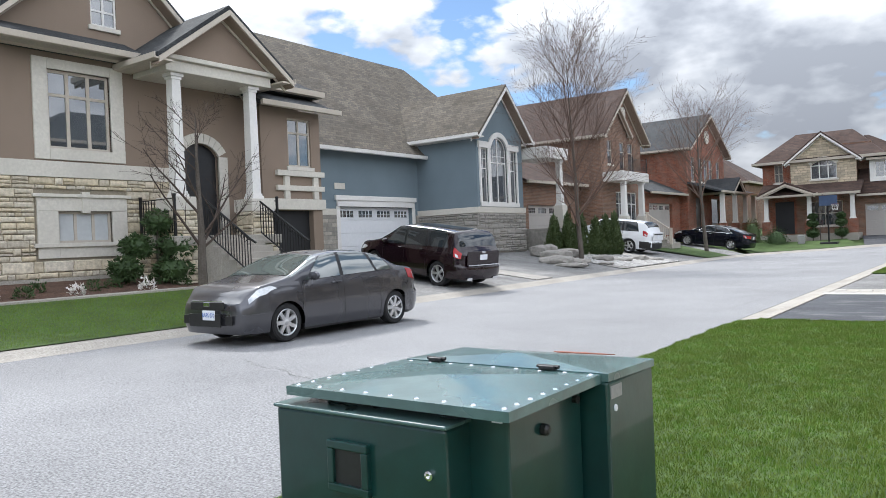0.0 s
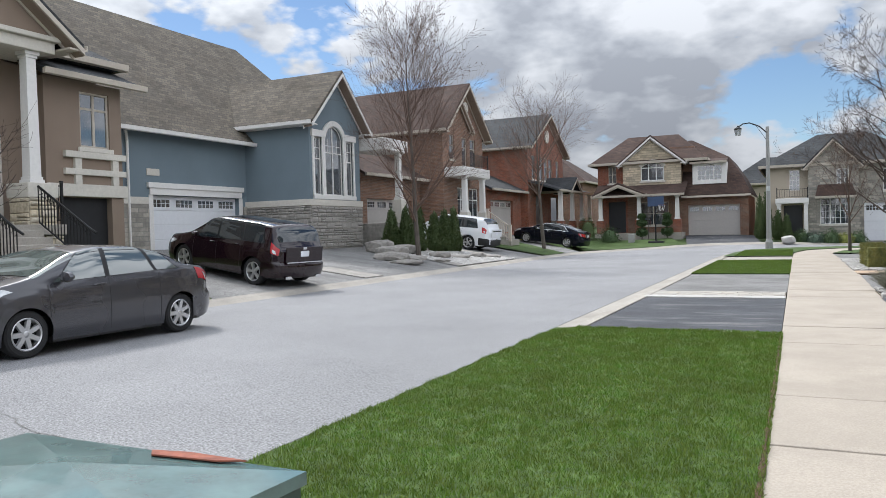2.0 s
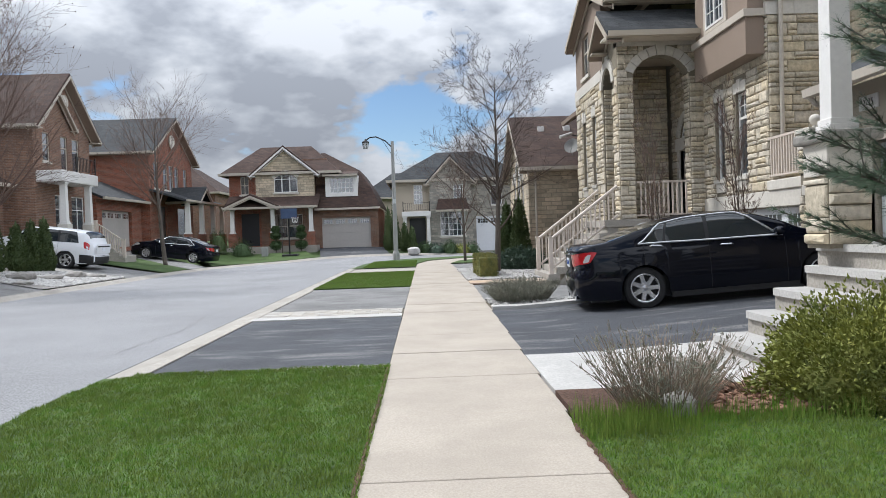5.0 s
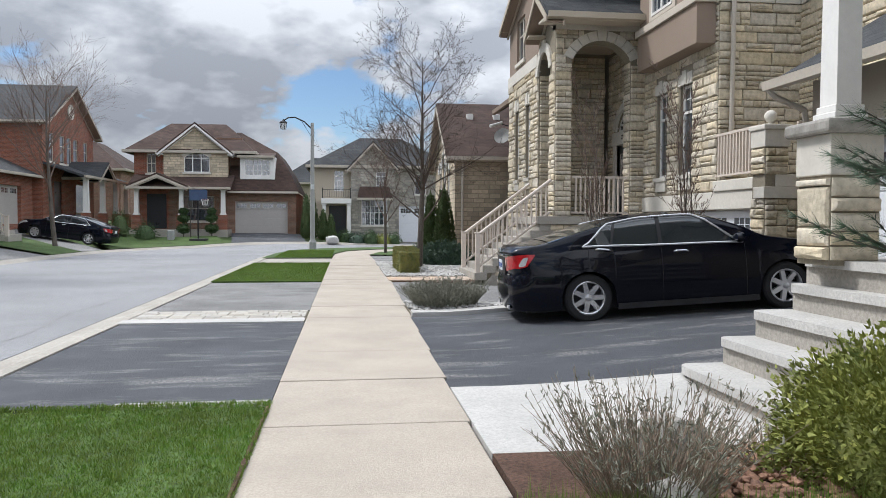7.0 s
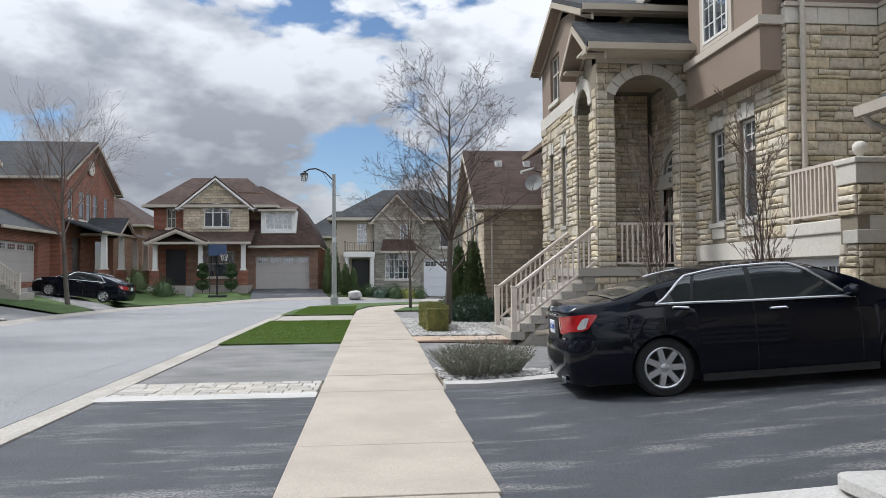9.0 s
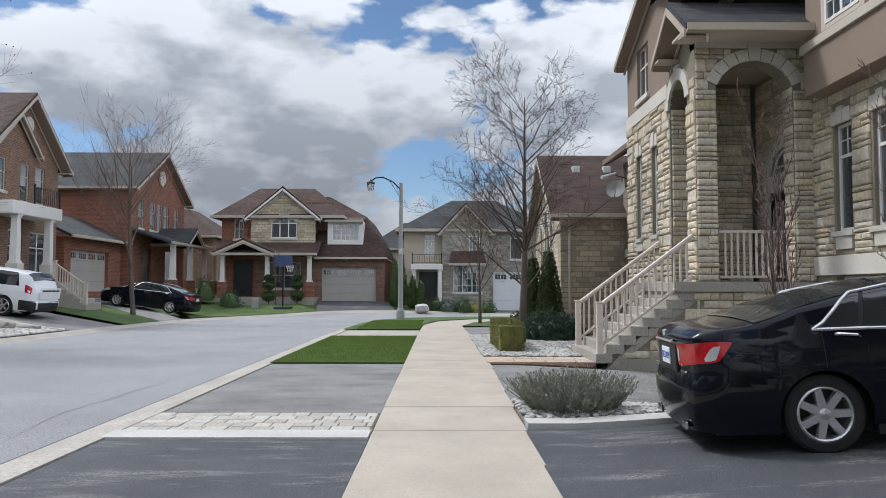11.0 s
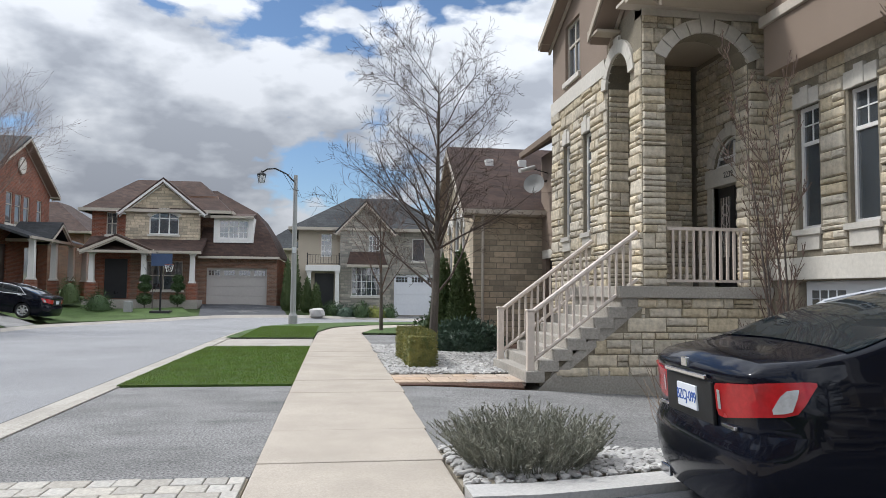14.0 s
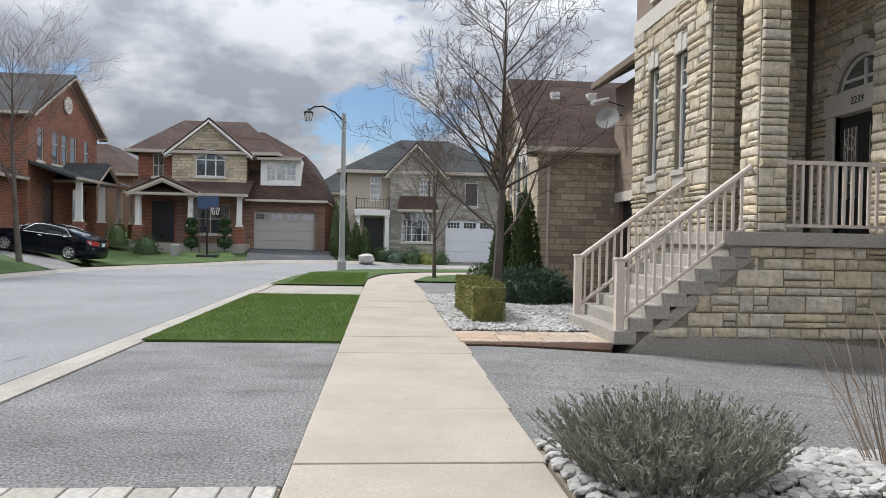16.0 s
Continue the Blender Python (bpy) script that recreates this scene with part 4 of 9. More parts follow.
def shed_roof(house, name, pts, mat, thick=0.14, edge=True, fm=None):
    """One sloping roof plane given by its outline, with a gutter on its first edge."""
    mb = Mesh()
    pts = [Vector(p) for p in pts]
    slab(mb, pts, thick)
    r = part(name, mb, mat, house)
    if edge:
        gb = Mesh()
        a, b = pts[0], pts[1]
        t = (b - a).normalized()
        c = sum(pts, Vector()) / len(pts)
        out = Vector((-t.y, t.x, 0))
        if out.dot(a - c) < 0:
            out = -out
        gb.prism([a + out * 0.0 + Vector((0, 0, -0.15)), a + out * 0.1 + Vector((0, 0, -0.13)), a + out * 0.12 + Vector((0, 0, 0.01)), a + out * 0.0 + Vector((0, 0, -0.02))], b - a)
        part("gutter", gb, fm or M["beige"], r)
    return r


def hip_roof(house, x0, x1, y0, y1, ze, zr, mat, inset_x, inset_y, over=0.45, fm=None):
    """A hip roof with a level ridge or peak."""
    x0, x1, y0, y1 = x0 - over, x1 + over, y0 - over, y1 + over
    a, b, c, d = (x0, y0, ze), (x1, y0, ze), (x1, y1, ze), (x0, y1, ze)
    p, q, r, s = (x0 + inset_x, y0 + inset_y, zr), (x1 - inset_x, y0 + inset_y, zr), (x1 - inset_x, y1 - inset_y, zr), (x0 + inset_x, y1 - inset_y, zr)
    mb = Mesh()
    low = [(v[0], v[1], v[2] - 0.16) for v in (a, b, c, d)]
    mb.add([a, b, c, d, p, q, r, s] + low, [(0, 1, 5, 4), (1, 2, 6, 5), (2, 3, 7, 6), (3, 0, 4, 7), (4, 5, 6, 7), (8, 9, 1, 0), (9, 10, 2, 1), (10, 11, 3, 2), (11, 8, 0, 3), (11, 10, 9, 8)])
    roof = part("roof", mb, mat, house)
    gb = Mesh()
    for (u, v) in ((a, b), (b, c), (c, d), (d, a)):
        u, v = Vector(u), Vector(v)
        t = (v - u).normalized()
        o = Vector((t.y, -t.x, 0))
        gb.prism([u - t * 0.1 + Vector((0, 0, -0.2)), u - t * 0.1 + o * 0.12 + Vector((0, 0, -0.17)), u - t * 0.1 + o * 0.14 + Vector((0, 0, 0.0)), u - t * 0.1 + Vector((0, 0, -0.03))], v - u + t * 0.2)
    part("gutter", gb, fm or M["beige"], roof)
    return roof


def garage_door(house, face, u0, u1, z0, z1, d, mat, lights=8, rows=4):
    """A panelled overhead door with a row of small lights at the top."""
    mb = Mesh()
    h = (z1 - z0) / rows
    for i in range(rows):
        face.box(mb, u0, u1, z0 + i * h + 0.008, z0 + (i + 1) * h - 0.008, d - 0.06, d, 0.01)
    face.box(mb, u0, u1, z0, z1, d - 0.08, d - 0.03)
    dr = part("garage_door", mb, mat, house)
    n = lights // 2
    for i in range(n):
        a = u0 + (u1 - u0) * (i + 0.14) / n
        b = u0 + (u1 - u0) * (i + 0.86) / n
        pb = Mesh()
        face.box(pb, a, b, z1 - h * 0.78, z1 - h * 0.28, d - 0.02, d + 0.004)
        pane = part("pane", pb, M["glass"], dr, "dark glass light")
        bb = Mesh()
        for k in range(1, 4):
            u = a + (b - a) * k / 4
            face.box(bb, u - 0.012, u + 0.012, z1 - h * 0.78, z1 - h * 0.28, d, d + 0.012)
        face.box(bb, a, b, z1 - h * 0.54, z1 - h * 0.52, d, d + 0.011)
        part("glazing_bar", bb, mat, dr)
    return dr


def column(house, x, y, z0, z1, r, mat, base=0.12):
    """A square tapered column with base and capital."""
    mb = Mesh()
    b, t = r, r * 0.86
    mb.add([(x + sx * q, y + sy * q, z) for z, q in ((z0 + base, b), (z1 - base, t)) for sx, sy in ((-1, -1), (1, -1), (1, 1), (-1, 1))],
           [(0, 1, 5, 4), (1, 2, 6, 5), (2, 3, 7, 6), (3, 0, 4, 7)])
    for z, q, h in ((z0, r * 1.35, base * 0.55), (z0 + base * 0.55, r * 1.18, base * 0.45), (z1 - base, r * 1.05, base * 0.45), (z1 - base * 0.55, r * 1.3, base * 0.55)):
        mb.box(x - q, x + q, y - q, y + q, z, z + h, None, 0.008)
    return part("column", mb, mat, house)


def railing(parent_name, pts, h, mat, label, category, gap=0.13, r=0.014, post=0.03, square=True, posts=True, group=""):
    """Balusters between a bottom and a top rail along a line of points."""
    th = thing(parent_name, pts[0], label, category, group)
    for p, q in zip(pts, pts[1:]):
        p, q = Vector(p), Vector(q)
        n = max(2, round((q - p).length / gap))
        rb = Mesh()
        for z, rr in ((h, post * 0.9), (0.1, post * 0.7)):
            rb.tube([p + Vector((0, 0, z)), q + Vector((0, 0, z))], rr, 6 if not square else 4)
        part("handrail", rb, mat, th)
        shared = Mesh()
        shared.box(-r, r, -r, r, 0.1, h, None)
        me = shared.mesh("baluster", mat)
        for i in range(1, n):
            ob = new("baluster", me)
            ob.location = p.lerp(q, i / n)
            hold(ob, th)
    if posts:
        for p in pts:
            pb = Mesh()
            pb.box(p[0] - post * 1.5, p[0] + post * 1.5, p[1] - post * 1.5, p[1] + post * 1.5, p[2], p[2] + h + 0.08, None, 0.006)
            pb.box(p[0] - post * 1.9, p[0] + post * 1.9, p[1] - post * 1.9, p[1] + post * 1.9, p[2] + h + 0.08, p[2] + h + 0.12, None, 0.01)
            part("post", pb, mat, th)
    return th


# --- stone house with the arched porch ---
hr = thing("stone_house", (6.6, 26.5, 0), "two-storey tan limestone house with an arched entrance porch", "house")
TX, TY, TXR = 5.5, 24.4, 7.85           # street face, camera-side face, back of the porch
LAND = 1.62                              # porch floor
fs = Face(TX, TY, -90)                   # street face: u = TY - y
fy = Face(TX, TY, 0)                     # side face: u = x - TX
wide = (0.42, 1.96, LAND, 6.05, 0.5)
narrow = (-1.62, -0.5, LAND, 5.95, 0.52)
wy = part("porch_wall", wall(fy, 0.0, TXR - TX, LAND, 6.55, [wide], 0.42), M["mortar"], hr)
winS = [(-3.05, -2.55, 2.75, 4.85), (-4.4, -3.9, 2.75, 4.85)]
ws = part("street_wall", wall(fs, -5.3, -0.42, 0.0, 5.75, [narrow] + winS, 0.42), M["mortar"], hr)
ws2 = part("street_wall", wall(fs, -1.62, -0.42, 5.75, 6.55, [(-1.62, -0.5, 5.0, 5.95, 0.52)], 0.42), M["mortar"], hr)
lay_stones(fy, 0.0, TXR - TX, LAND, 6.3, wy, [(wide[0] - 0.0, wide[1], LAND, 6.05, 0.5), (wide[0] - 0.16, wide[1] + 0.16, 5.5, 6.32, 0.66)], 0.0, M["stone"])
lay_stones(fs, -5.3, 0.0, 1.0, 5.75, ws, [narrow, (narrow[0] - 0.2, narrow[1] + 0.2, 5.35, 6.2, 0.66)] + [(a - 0.02, b + 0.02, c - 0.32, d + 0.3) for a, b, c, d in winS], 0.0, M["stone"])
# inner faces of the porch
fb = Face(TX, TY + 2.6, 0)
wb_ = part("porch_inner_wall", wall(fb, 0.42, 2.2, LAND, 6.3, (), 0.3), M["mortar"], hr)
lay_stones(fb, 0.42, 2.2, LAND, 6.2, wb_, (), 0.0, M["stone"])
fd = Face(TXR, TY, -90)
doorh = (-1.95, -0.6, LAND, 4.55, 0.55)
wd = part("door_wall", wall(fd, -5.3, 0.0, LAND, 6.6, [doorh], 0.3), M["mortar"], hr)
lay_stones(fd, -2.6, 0.0, LAND, 6.2, wd, [(doorh[0] - 0.2, doorh[1] + 0.2, LAND, 4.8, 0.65)], 0.0, M["stone"])
part("porch_ceiling", Mesh().box(TX + 0.1, TXR, TY + 0.1, TY + 2.6, 6.3, 6.4), M["stuccotan"], hr)
arch_band(hr, fy, wide, 0.24, -0.03, 0.055, M["lime"], True)
arch_band(hr, fs, narrow, 0.24, -0.03, 0.055, M["lime"], True)
arch_band(hr, fd, doorh, 0.2, -0.03, 0.06, M["lime"], True)
# door with fanlight
trim(hr, "door_surround", fd, M["lime"], (-2.15, -1.95, LAND, 4.0, -0.1, 0.05), (-0.6, -0.42, LAND, 4.0, -0.1, 0.05), (-2.2, -0.4, 3.62, 3.98, -0.12, 0.07))
writing("2239", fd, -1.28, 3.8, 0.17, M["blackink"], hr, 0.072)
window(hr, fd, -1.95, -0.6, 4.0, 4.55, 2, (4.18,), -0.08, M["white"], 0.55, False, 0.05)
for a in (-1.93, -1.27):
    db = Mesh()
    fd.box(db, a, a + 0.65, LAND + 0.02, 3.6, -0.14, -0.06, 0.01)
    leaf = part("front_door", db, M["door"], hr, "black door leaf with wrought iron grille")
    gb = Mesh()
    fd.box(gb, a + 0.14, a + 0.51, LAND + 0.6, 3.4, -0.06, -0.052)
    part("door_glass", gb, M["glass"], leaf)
    sb = Mesh()
    for k in range(4):
        u = a + 0.17 + 0.1 * k
        sb.tube([fd(u, LAND + 0.6, -0.04), fd(u, 3.4, -0.04)], 0.008, 5)
    for zc_ in (2.6, 2.95, 3.15):
        sb.tube([fd(a + 0.325 + 0.12 * math.cos(t), zc_ + 0.12 * math.sin(t), -0.04) for t in [i * math.pi / 6 for i in range(13)]], 0.008, 5)
    part("grille", sb, M["rail"], leaf)
# stone reveals of the two arches
lay_stones(Face(TX, TY + 1.62, 0), 0.02, 0.42, LAND, 5.45, wy, (), -0.01, M["stone"])
lay_stones(Face(TX + 1.97, TY, -90), -0.42, -0.02, LAND, 5.55, wy, (), -0.01, M["stone"])
# narrow street windows
for a, b, c, d in winS:
    window(hr, fs, a, b, c, d, 1, (d - 0.6,), -0.1, M["white"], 0, False, 0.06, None, None, (2, 2, d - 0.6, d))
    trim(hr, "window_lintel", fs, M["lime"], (a - 0.02, b + 0.02, d, d + 0.28, -0.05, 0.05))
    trim(hr, "keystone", fs, M["lime"], ((a + b) / 2 - 0.09, (a + b) / 2 + 0.09, d + 0.003, d + 0.34, -0.05, 0.07))
    trim(hr, "window_sill", fs, M["lime"], (a - 0.05, b + 0.05, c - 0.1, c, -0.05, 0.08))
    trim(hr, "sill_panel", fs, M["lime"], (a - 0.02, b + 0.02, c - 0.32, c - 0.1, -0.05, 0.04))
# band and upper stucco storey
trim(hr, "band_course", fs, M["lime"], (-5.3, -1.66, 5.72, 6.05, -0.3, 0.06))
trim(hr, "frieze", fy, M["lime"], (0.0, TXR - TX, 6.3, 6.55, -0.3, 0.03))
upw = (-4.3, -3.3, 6.3, 7.6)
part("upper_wall", wall(fs, -5.3, -1.66, 6.05, fn_gable(-5.3, -0.3, 7.6, 8.62, -2.75), [upw], 0.3), M["stuccobrown"], hr)
window(hr, fs, *upw, 2, (7.1,), -0.1, M["beige"])
gable_roof(hr, fs, -5.2, -0.3, 7.68, 8.72, 6.0, M["shinglek"], 0.25, 0.3, -2.75, fascia=M["stuccotan"])
# porch roof: a smaller gable to the street with a long eave over the arch
gable_roof(hr, Face(TX, TY, -90), -0.95, 0.4, 6.73, 7.23, 2.6, M["shinglek"], 0.45, 0.45, -0.27, fascia=M["stuccotan"], name="porch_roof")
part("gable_panel", wall(fs, -1.66, 0.0, 6.55, fn_gable(-2.9, 0.35, 6.55, 7.2, -0.27), (), 0.2), M["stuccobrown"], hr)
part("eave_soffit", Mesh().box(TX - 0.42, TXR, TY - 0.78, TY + 0.1, 6.42, 6.47), M["beige"], hr)
# main wall beside the porch, with a bay over two windows and a sunken garage
fa = Face(TXR, TY, -90)                  # u = TY - y
winA = [(0.8, 1.36, 2.55, 4.55), (2.05, 2.65, 2.55, 4.55)]
gar = (0.75, 5.3, -0.5, 1.72)
wa = part("front_wall", wall(fa, 0.0, 3.8, -0.6, 8.2, winA + [(0.75, 3.8, -0.5, 1.72)], 0.35), M["mortar"], hr)
lay_stones(fa, 0.0, 3.8, 2.12, 6.3, wa, [(a - 0.06, b + 0.06, c - 0.34, d + 0.3) for a, b, c, d in winA], 0.0, M["stone"])
part("garage_wall", wall(fa, 3.8, 6.0, -0.6, 2.1, [(3.8, 5.3, -0.5, 1.72)], 0.35), M["lime"], hr)
trim(hr, "band_course", fa, M["lime"], (0.0, 6.0, 1.74, 2.1, -0.2, 0.06))
garage_door(hr, fa, 0.78, 5.28, -0.45, 1.72, -0.12, M["garage"], 8)
for a, b, c, d in winA:
    window(hr, fa, a, b, c, d, 1, (d - 0.6,), -0.1, M["white"], 0, False, 0.06, None, None, (2, 2, d - 0.6, d))
    trim(hr, "window_lintel", fa, M["lime"], (a - 0.05, b + 0.05, d, d + 0.26, -0.05, 0.05))
    trim(hr, "keystone", fa, M["lime"], ((a + b) / 2 - 0.1, (a + b) / 2 + 0.1, d + 0.003, d + 0.32, -0.05, 0.07))
    trim(hr, "window_sill", fa, M["lime"], (a - 0.08, b + 0.08, c - 0.1, c, -0.05, 0.08))
    trim(hr, "sill_panel", fa, M["lime"], (a, b, c - 0.34, c - 0.1, -0.05, 0.04))
trim(hr, "bay", fa, M["stuccobrown"], (0.6, 3.72, 5.15, 5.98, -0.05, 0.45), bevel=0.01)
trim(hr, "bay", fa, M["stuccobrown"], (0.6, 3.72, 6.15, 8.3, -0.05, 0.4), bevel=0.01)
trim(hr, "bay_sill", fa, M["beige"], (0.55, 3.78, 5.98, 6.15, -0.05, 0.51))
window(hr, Face(TXR - 0.4, TY, -90), 1.4, 2.5, 6.3, 7.8, 2, (), 0.02, M["white"], 0, False, 0.06, None, None, (4, 4, 6.3, 7.8))
trim(hr, "window_casing", fa, M["beige"], (1.25, 1.4, 6.2, 7.95, 0.3, 0.44), (2.5, 2.65, 6.2, 7.95, 0.3, 0.44), (1.4, 2.5, 7.8, 7.95, 0.3, 0.44), (1.4, 2.5, 6.2, 6.3, 0.3, 0.44))
fw = Face(TXR, TY - 3.8, 0)
wfr = part("side_wall", wall(fw, 0.35, 1.8, 2.1, 8.2, (), 0.3), M["mortar"], hr)
lay_stones(fw, 0.0, 1.8, 2.1, 5.98, wfr, (), 0.0, M["stone"])
part("upper_side_wall", wall(fw, 0.0, 1.8, 6.28, 8.2, (), 0.2, 0.02), M["stuccobrown"], hr)
trim(hr, "band_course", fw, M["lime"], (-0.04, 0.58, 5.98, 6.28, -0.1, 0.06), (0.585, 1.18, 5.98, 6.28, -0.1, 0.06), (1.185, 1.74, 5.98, 6.28, -0.1, 0.06))
trim(hr, "band_moulding", fw, M["beige"], (-0.06, 1.72, 6.285, 6.36, -0.05, 0.1))
fret = Face(TXR + 1.8, TY - 3.8, -90)    # return of the wall towards the terrace
wrt = part("return_wall", wall(fret, 0.0, 4.6, 2.1, 8.2, [(1.2, 2.2, 6.7, 8.0)], 0.3), M["mortar"], hr)
lay_stones(fret, 0.0, 4.6, 2.1, 5.98, wrt, (), 0.0, M["stone"], 1.0, 150)
part("upper_return_wall", wall(fret, 0.0, 4.6, 6.28, 8.2, [(1.2, 2.2, 6.7, 8.0)], 0.2, 0.02), M["stuccobrown"], hr)
trim(hr, "band_course", fret, M["lime"], (0.07, 1.5, 5.98, 6.28, -0.1, 0.06), (1.505, 3.0, 5.98, 6.28, -0.1, 0.06), (3.005, 4.6, 5.98, 6.28, -0.1, 0.06))
trim(hr, "band_moulding", fret, M["beige"], (0.11, 4.6, 6.285, 6.36, -0.05, 0.1))
window(hr, fret, 1.2, 2.2, 6.7, 8.0, 2, (7.3,), -0.08, M["white"])
part("downspout", Mesh().tube([fw(0.2, 8.1, 0.09), fw(0.2, 6.5, 0.09), fw(0.24, 6.32, 0.15), fw(0.24, 2.4, 0.09)], 0.05, 8), M["beige"], hr)
hip_roof(hr, TXR - 0.2, 14.0, TY - 3.8, 33.5, 8.35, 10.6, M["shinglek"], 3.0, 3.5)
part("rear_wall", Mesh().box(TXR + 0.1, 14.0, TY + 2.7, 33.5, 0, 8.25), M["stuccobrown"], hr)
# terrace over the garage
ter = Mesh().box(TXR - 0.1, 11.5, 18.3, TY - 3.8, 2.1, 2.32, None, 0.02)
part("terrace", ter, M["lime"], hr)
pst = Mesh().box(7.56, 7.98, 18.32, 18.74, -0.6, 3.1, None, 0.01)
pil = part("pier", pst, M["mortar"], hr)
lpr = part("terrace_wall", Mesh().box(7.99, 11.4, 18.36, 18.7, -0.6, 2.1), M["mortar"], hr)
lay_stones(Face(7.99, 18.36, 0), 0.0, 1.6, -0.3, 1.9, lpr, (), 0.0, M["stone"])
trim(hr, "band_course", Face(7.5, 18.3, 0), M["lime"], (0.0, 2.6, 1.9, 2.1, -0.3, 0.05))
lay_stones(Face(7.56, 18.74, -90), 0.0, 0.42, -0.3, 1.9, pil, (), 0.0, M["stone"])
lay_stones(Face(7.56, 18.32, 0), 0.0, 0.42, -0.3, 1.9, pil, (), 0.0, M["stone"])
lay_stones(Face(7.56, 18.74, -90), 0.0, 0.42, 2.32, 2.78, pil, (), 0.0, M["stone"])
lay_stones(Face(7.56, 18.32, 0), 0.0, 0.42, 2.32, 2.78, pil, (), 0.0, M["stone"])
part("pier_cap", Mesh().box(7.5, 8.04, 18.26, 18.8, 3.1, 3.19, None, 0.02).box(7.53, 8.01, 18.29, 18.77, 2.8, 3.1, None, 0.01), M["lime"], hr)
part("ball_finial", Mesh().lathe([(0.0, 0.0), (0.07, 0.0), (0.07, 0.05), (0.05, 0.07), (0.1, 0.12), (0.13, 0.2), (0.12, 0.27), (0.07, 0.33), (0.0, 0.35)], Matrix.Translation((7.77, 18.53, 3.19)) @ Matrix.Diagonal((0.85, 0.85, 0.8, 1)), 16), M["lime"], hr, smooth=True)
railing("terrace_railing", [(7.8, TY - 3.85, 2.32), (7.8, 18.9, 2.32)], 0.92, M["rail"], "almond painted terrace railing with square balusters", "railing", 0.12, 0.02, 0.04, posts=False)
railing("terrace_railing", [(8.2, 18.4, 2.32), (10.5, 18.4, 2.32)], 0.92, M["rail"], "almond painted terrace railing with square balusters", "railing", 0.12, 0.02, 0.04, posts=False)
# stair and porch base
fl = Face(TX, TY - 0.02, 0)
base = part("porch_base", Mesh().box(TX - 0.15, TXR - 0.06, TY + 0.08, TY + 2.66, -0.6, LAND - 0.22), M["mortar"], hr)
fbse = Face(3.2, TY + 0.0, 0)
STEP_N, STEP_X0, STEP_X1 = 8, 3.45, 5.35
stair_z = lambda x: 0.05 + (LAND - 0.05) * min(1, max(0, (x - STEP_X0) / (STEP_X1 - STEP_X0)))
flank = part("stair_flank", wall(Face(0, TY + 0.02, 0), STEP_X0 + 0.25, TXR - 0.02, -0.62, lambda u: max(-0.5, min(LAND - 0.2, stair_z(u) - 0.12)), (), 0.25), M["mortar"], hr)
flank2 = Mesh()
flank2.prism([(3.65, TY, -0.45), (TXR, TY, -0.62), (TXR, TY, -0.05), (3.95, TY, 0.28)], (0, 0.2, 0))
part("plinth", flank2, M["kerb"], hr)
lay_stones(Face(0, TY + 0.02, 0), 3.95, TXR - 0.02, 0.1, LAND - 0.2, flank, (), 0.0, M["stone"], 1.15, 300, lambda u: max(0, stair_z(u) - 0.16))
part("landing_slab", Mesh().box(STEP_X1 - 0.3, TXR - 0.02, TY - 0.1, TY + 2.7, LAND - 0.2, LAND, None, 0.015), M["kerb"], hr)
for i in range(STEP_N):
    x = STEP_X0 + (STEP_X1 - STEP_X0) * i / STEP_N
    zt = 0.03 + (LAND - 0.03) * (i + 1) / (STEP_N + 1)
    part("step", Mesh().box(x, min(x + 0.32, STEP_X1 + 0.02), TY - 0.06 + 0.002 * i, TY + 2.5, zt - 0.19, zt, None, 0.012), M["kerb"], hr)
sl = Mesh()
sl.prism([(STEP_X0 + 0.1, TY - 0.02, -0.2), (STEP_X0 + 0.3, TY - 0.02, -0.15), (STEP_X1 + 0.15, TY - 0.02, LAND - 0.34), (STEP_X1 + 0.15, TY - 0.02, LAND - 0.15), (STEP_X1, TY - 0.02, LAND - 0.15)], (0, 2.4, 0))
part("stair_stringer", sl, M["kerb"], hr)


def stair_rail(y):
    th = thing("stair_railing", (3.55, y, 0.2), "almond painted stair railing with square newel and balusters", "railing", "stair railings")
    a, b = Vector((3.55, y, 0.22)), Vector((5.42, y, LAND + 0.0))
    nb = Mesh()
    nb.box(a.x - 0.06, a.x + 0.06, y - 0.06, y + 0.06, 0.16, 1.18, None, 0.008)
    nb.box(a.x - 0.075, a.x + 0.075, y - 0.075, y + 0.075, 1.18, 1.22, None, 0.012)
    part("newel", nb, M["rail"], th)
    for z, r in ((0.92, 0.045), (0.12, 0.035)):
        part("handrail", Mesh().tube([a + Vector((0, 0, z)), b + Vector((0, 0, z))], r, 8), M["rail"], th)
    me = Mesh().box(-0.018, 0.018, -0.018, 0.018, 0.12, 0.92).mesh("baluster", M["rail"])
    for i in range(1, 15):
        ob = new("baluster", me)
        ob.location = a.lerp(b, i / 15)
        hold(ob, th)


stair_rail(TY + 0.06)
stair_rail(TY + 2.3)
railing("porch_railing", [(5.95, TY + 0.08, LAND), (7.45, TY + 0.08, LAND)], 1.0, M["rail"], "almond painted porch railing between stone piers", "railing", 0.13, 0.02, 0.045, posts=False)
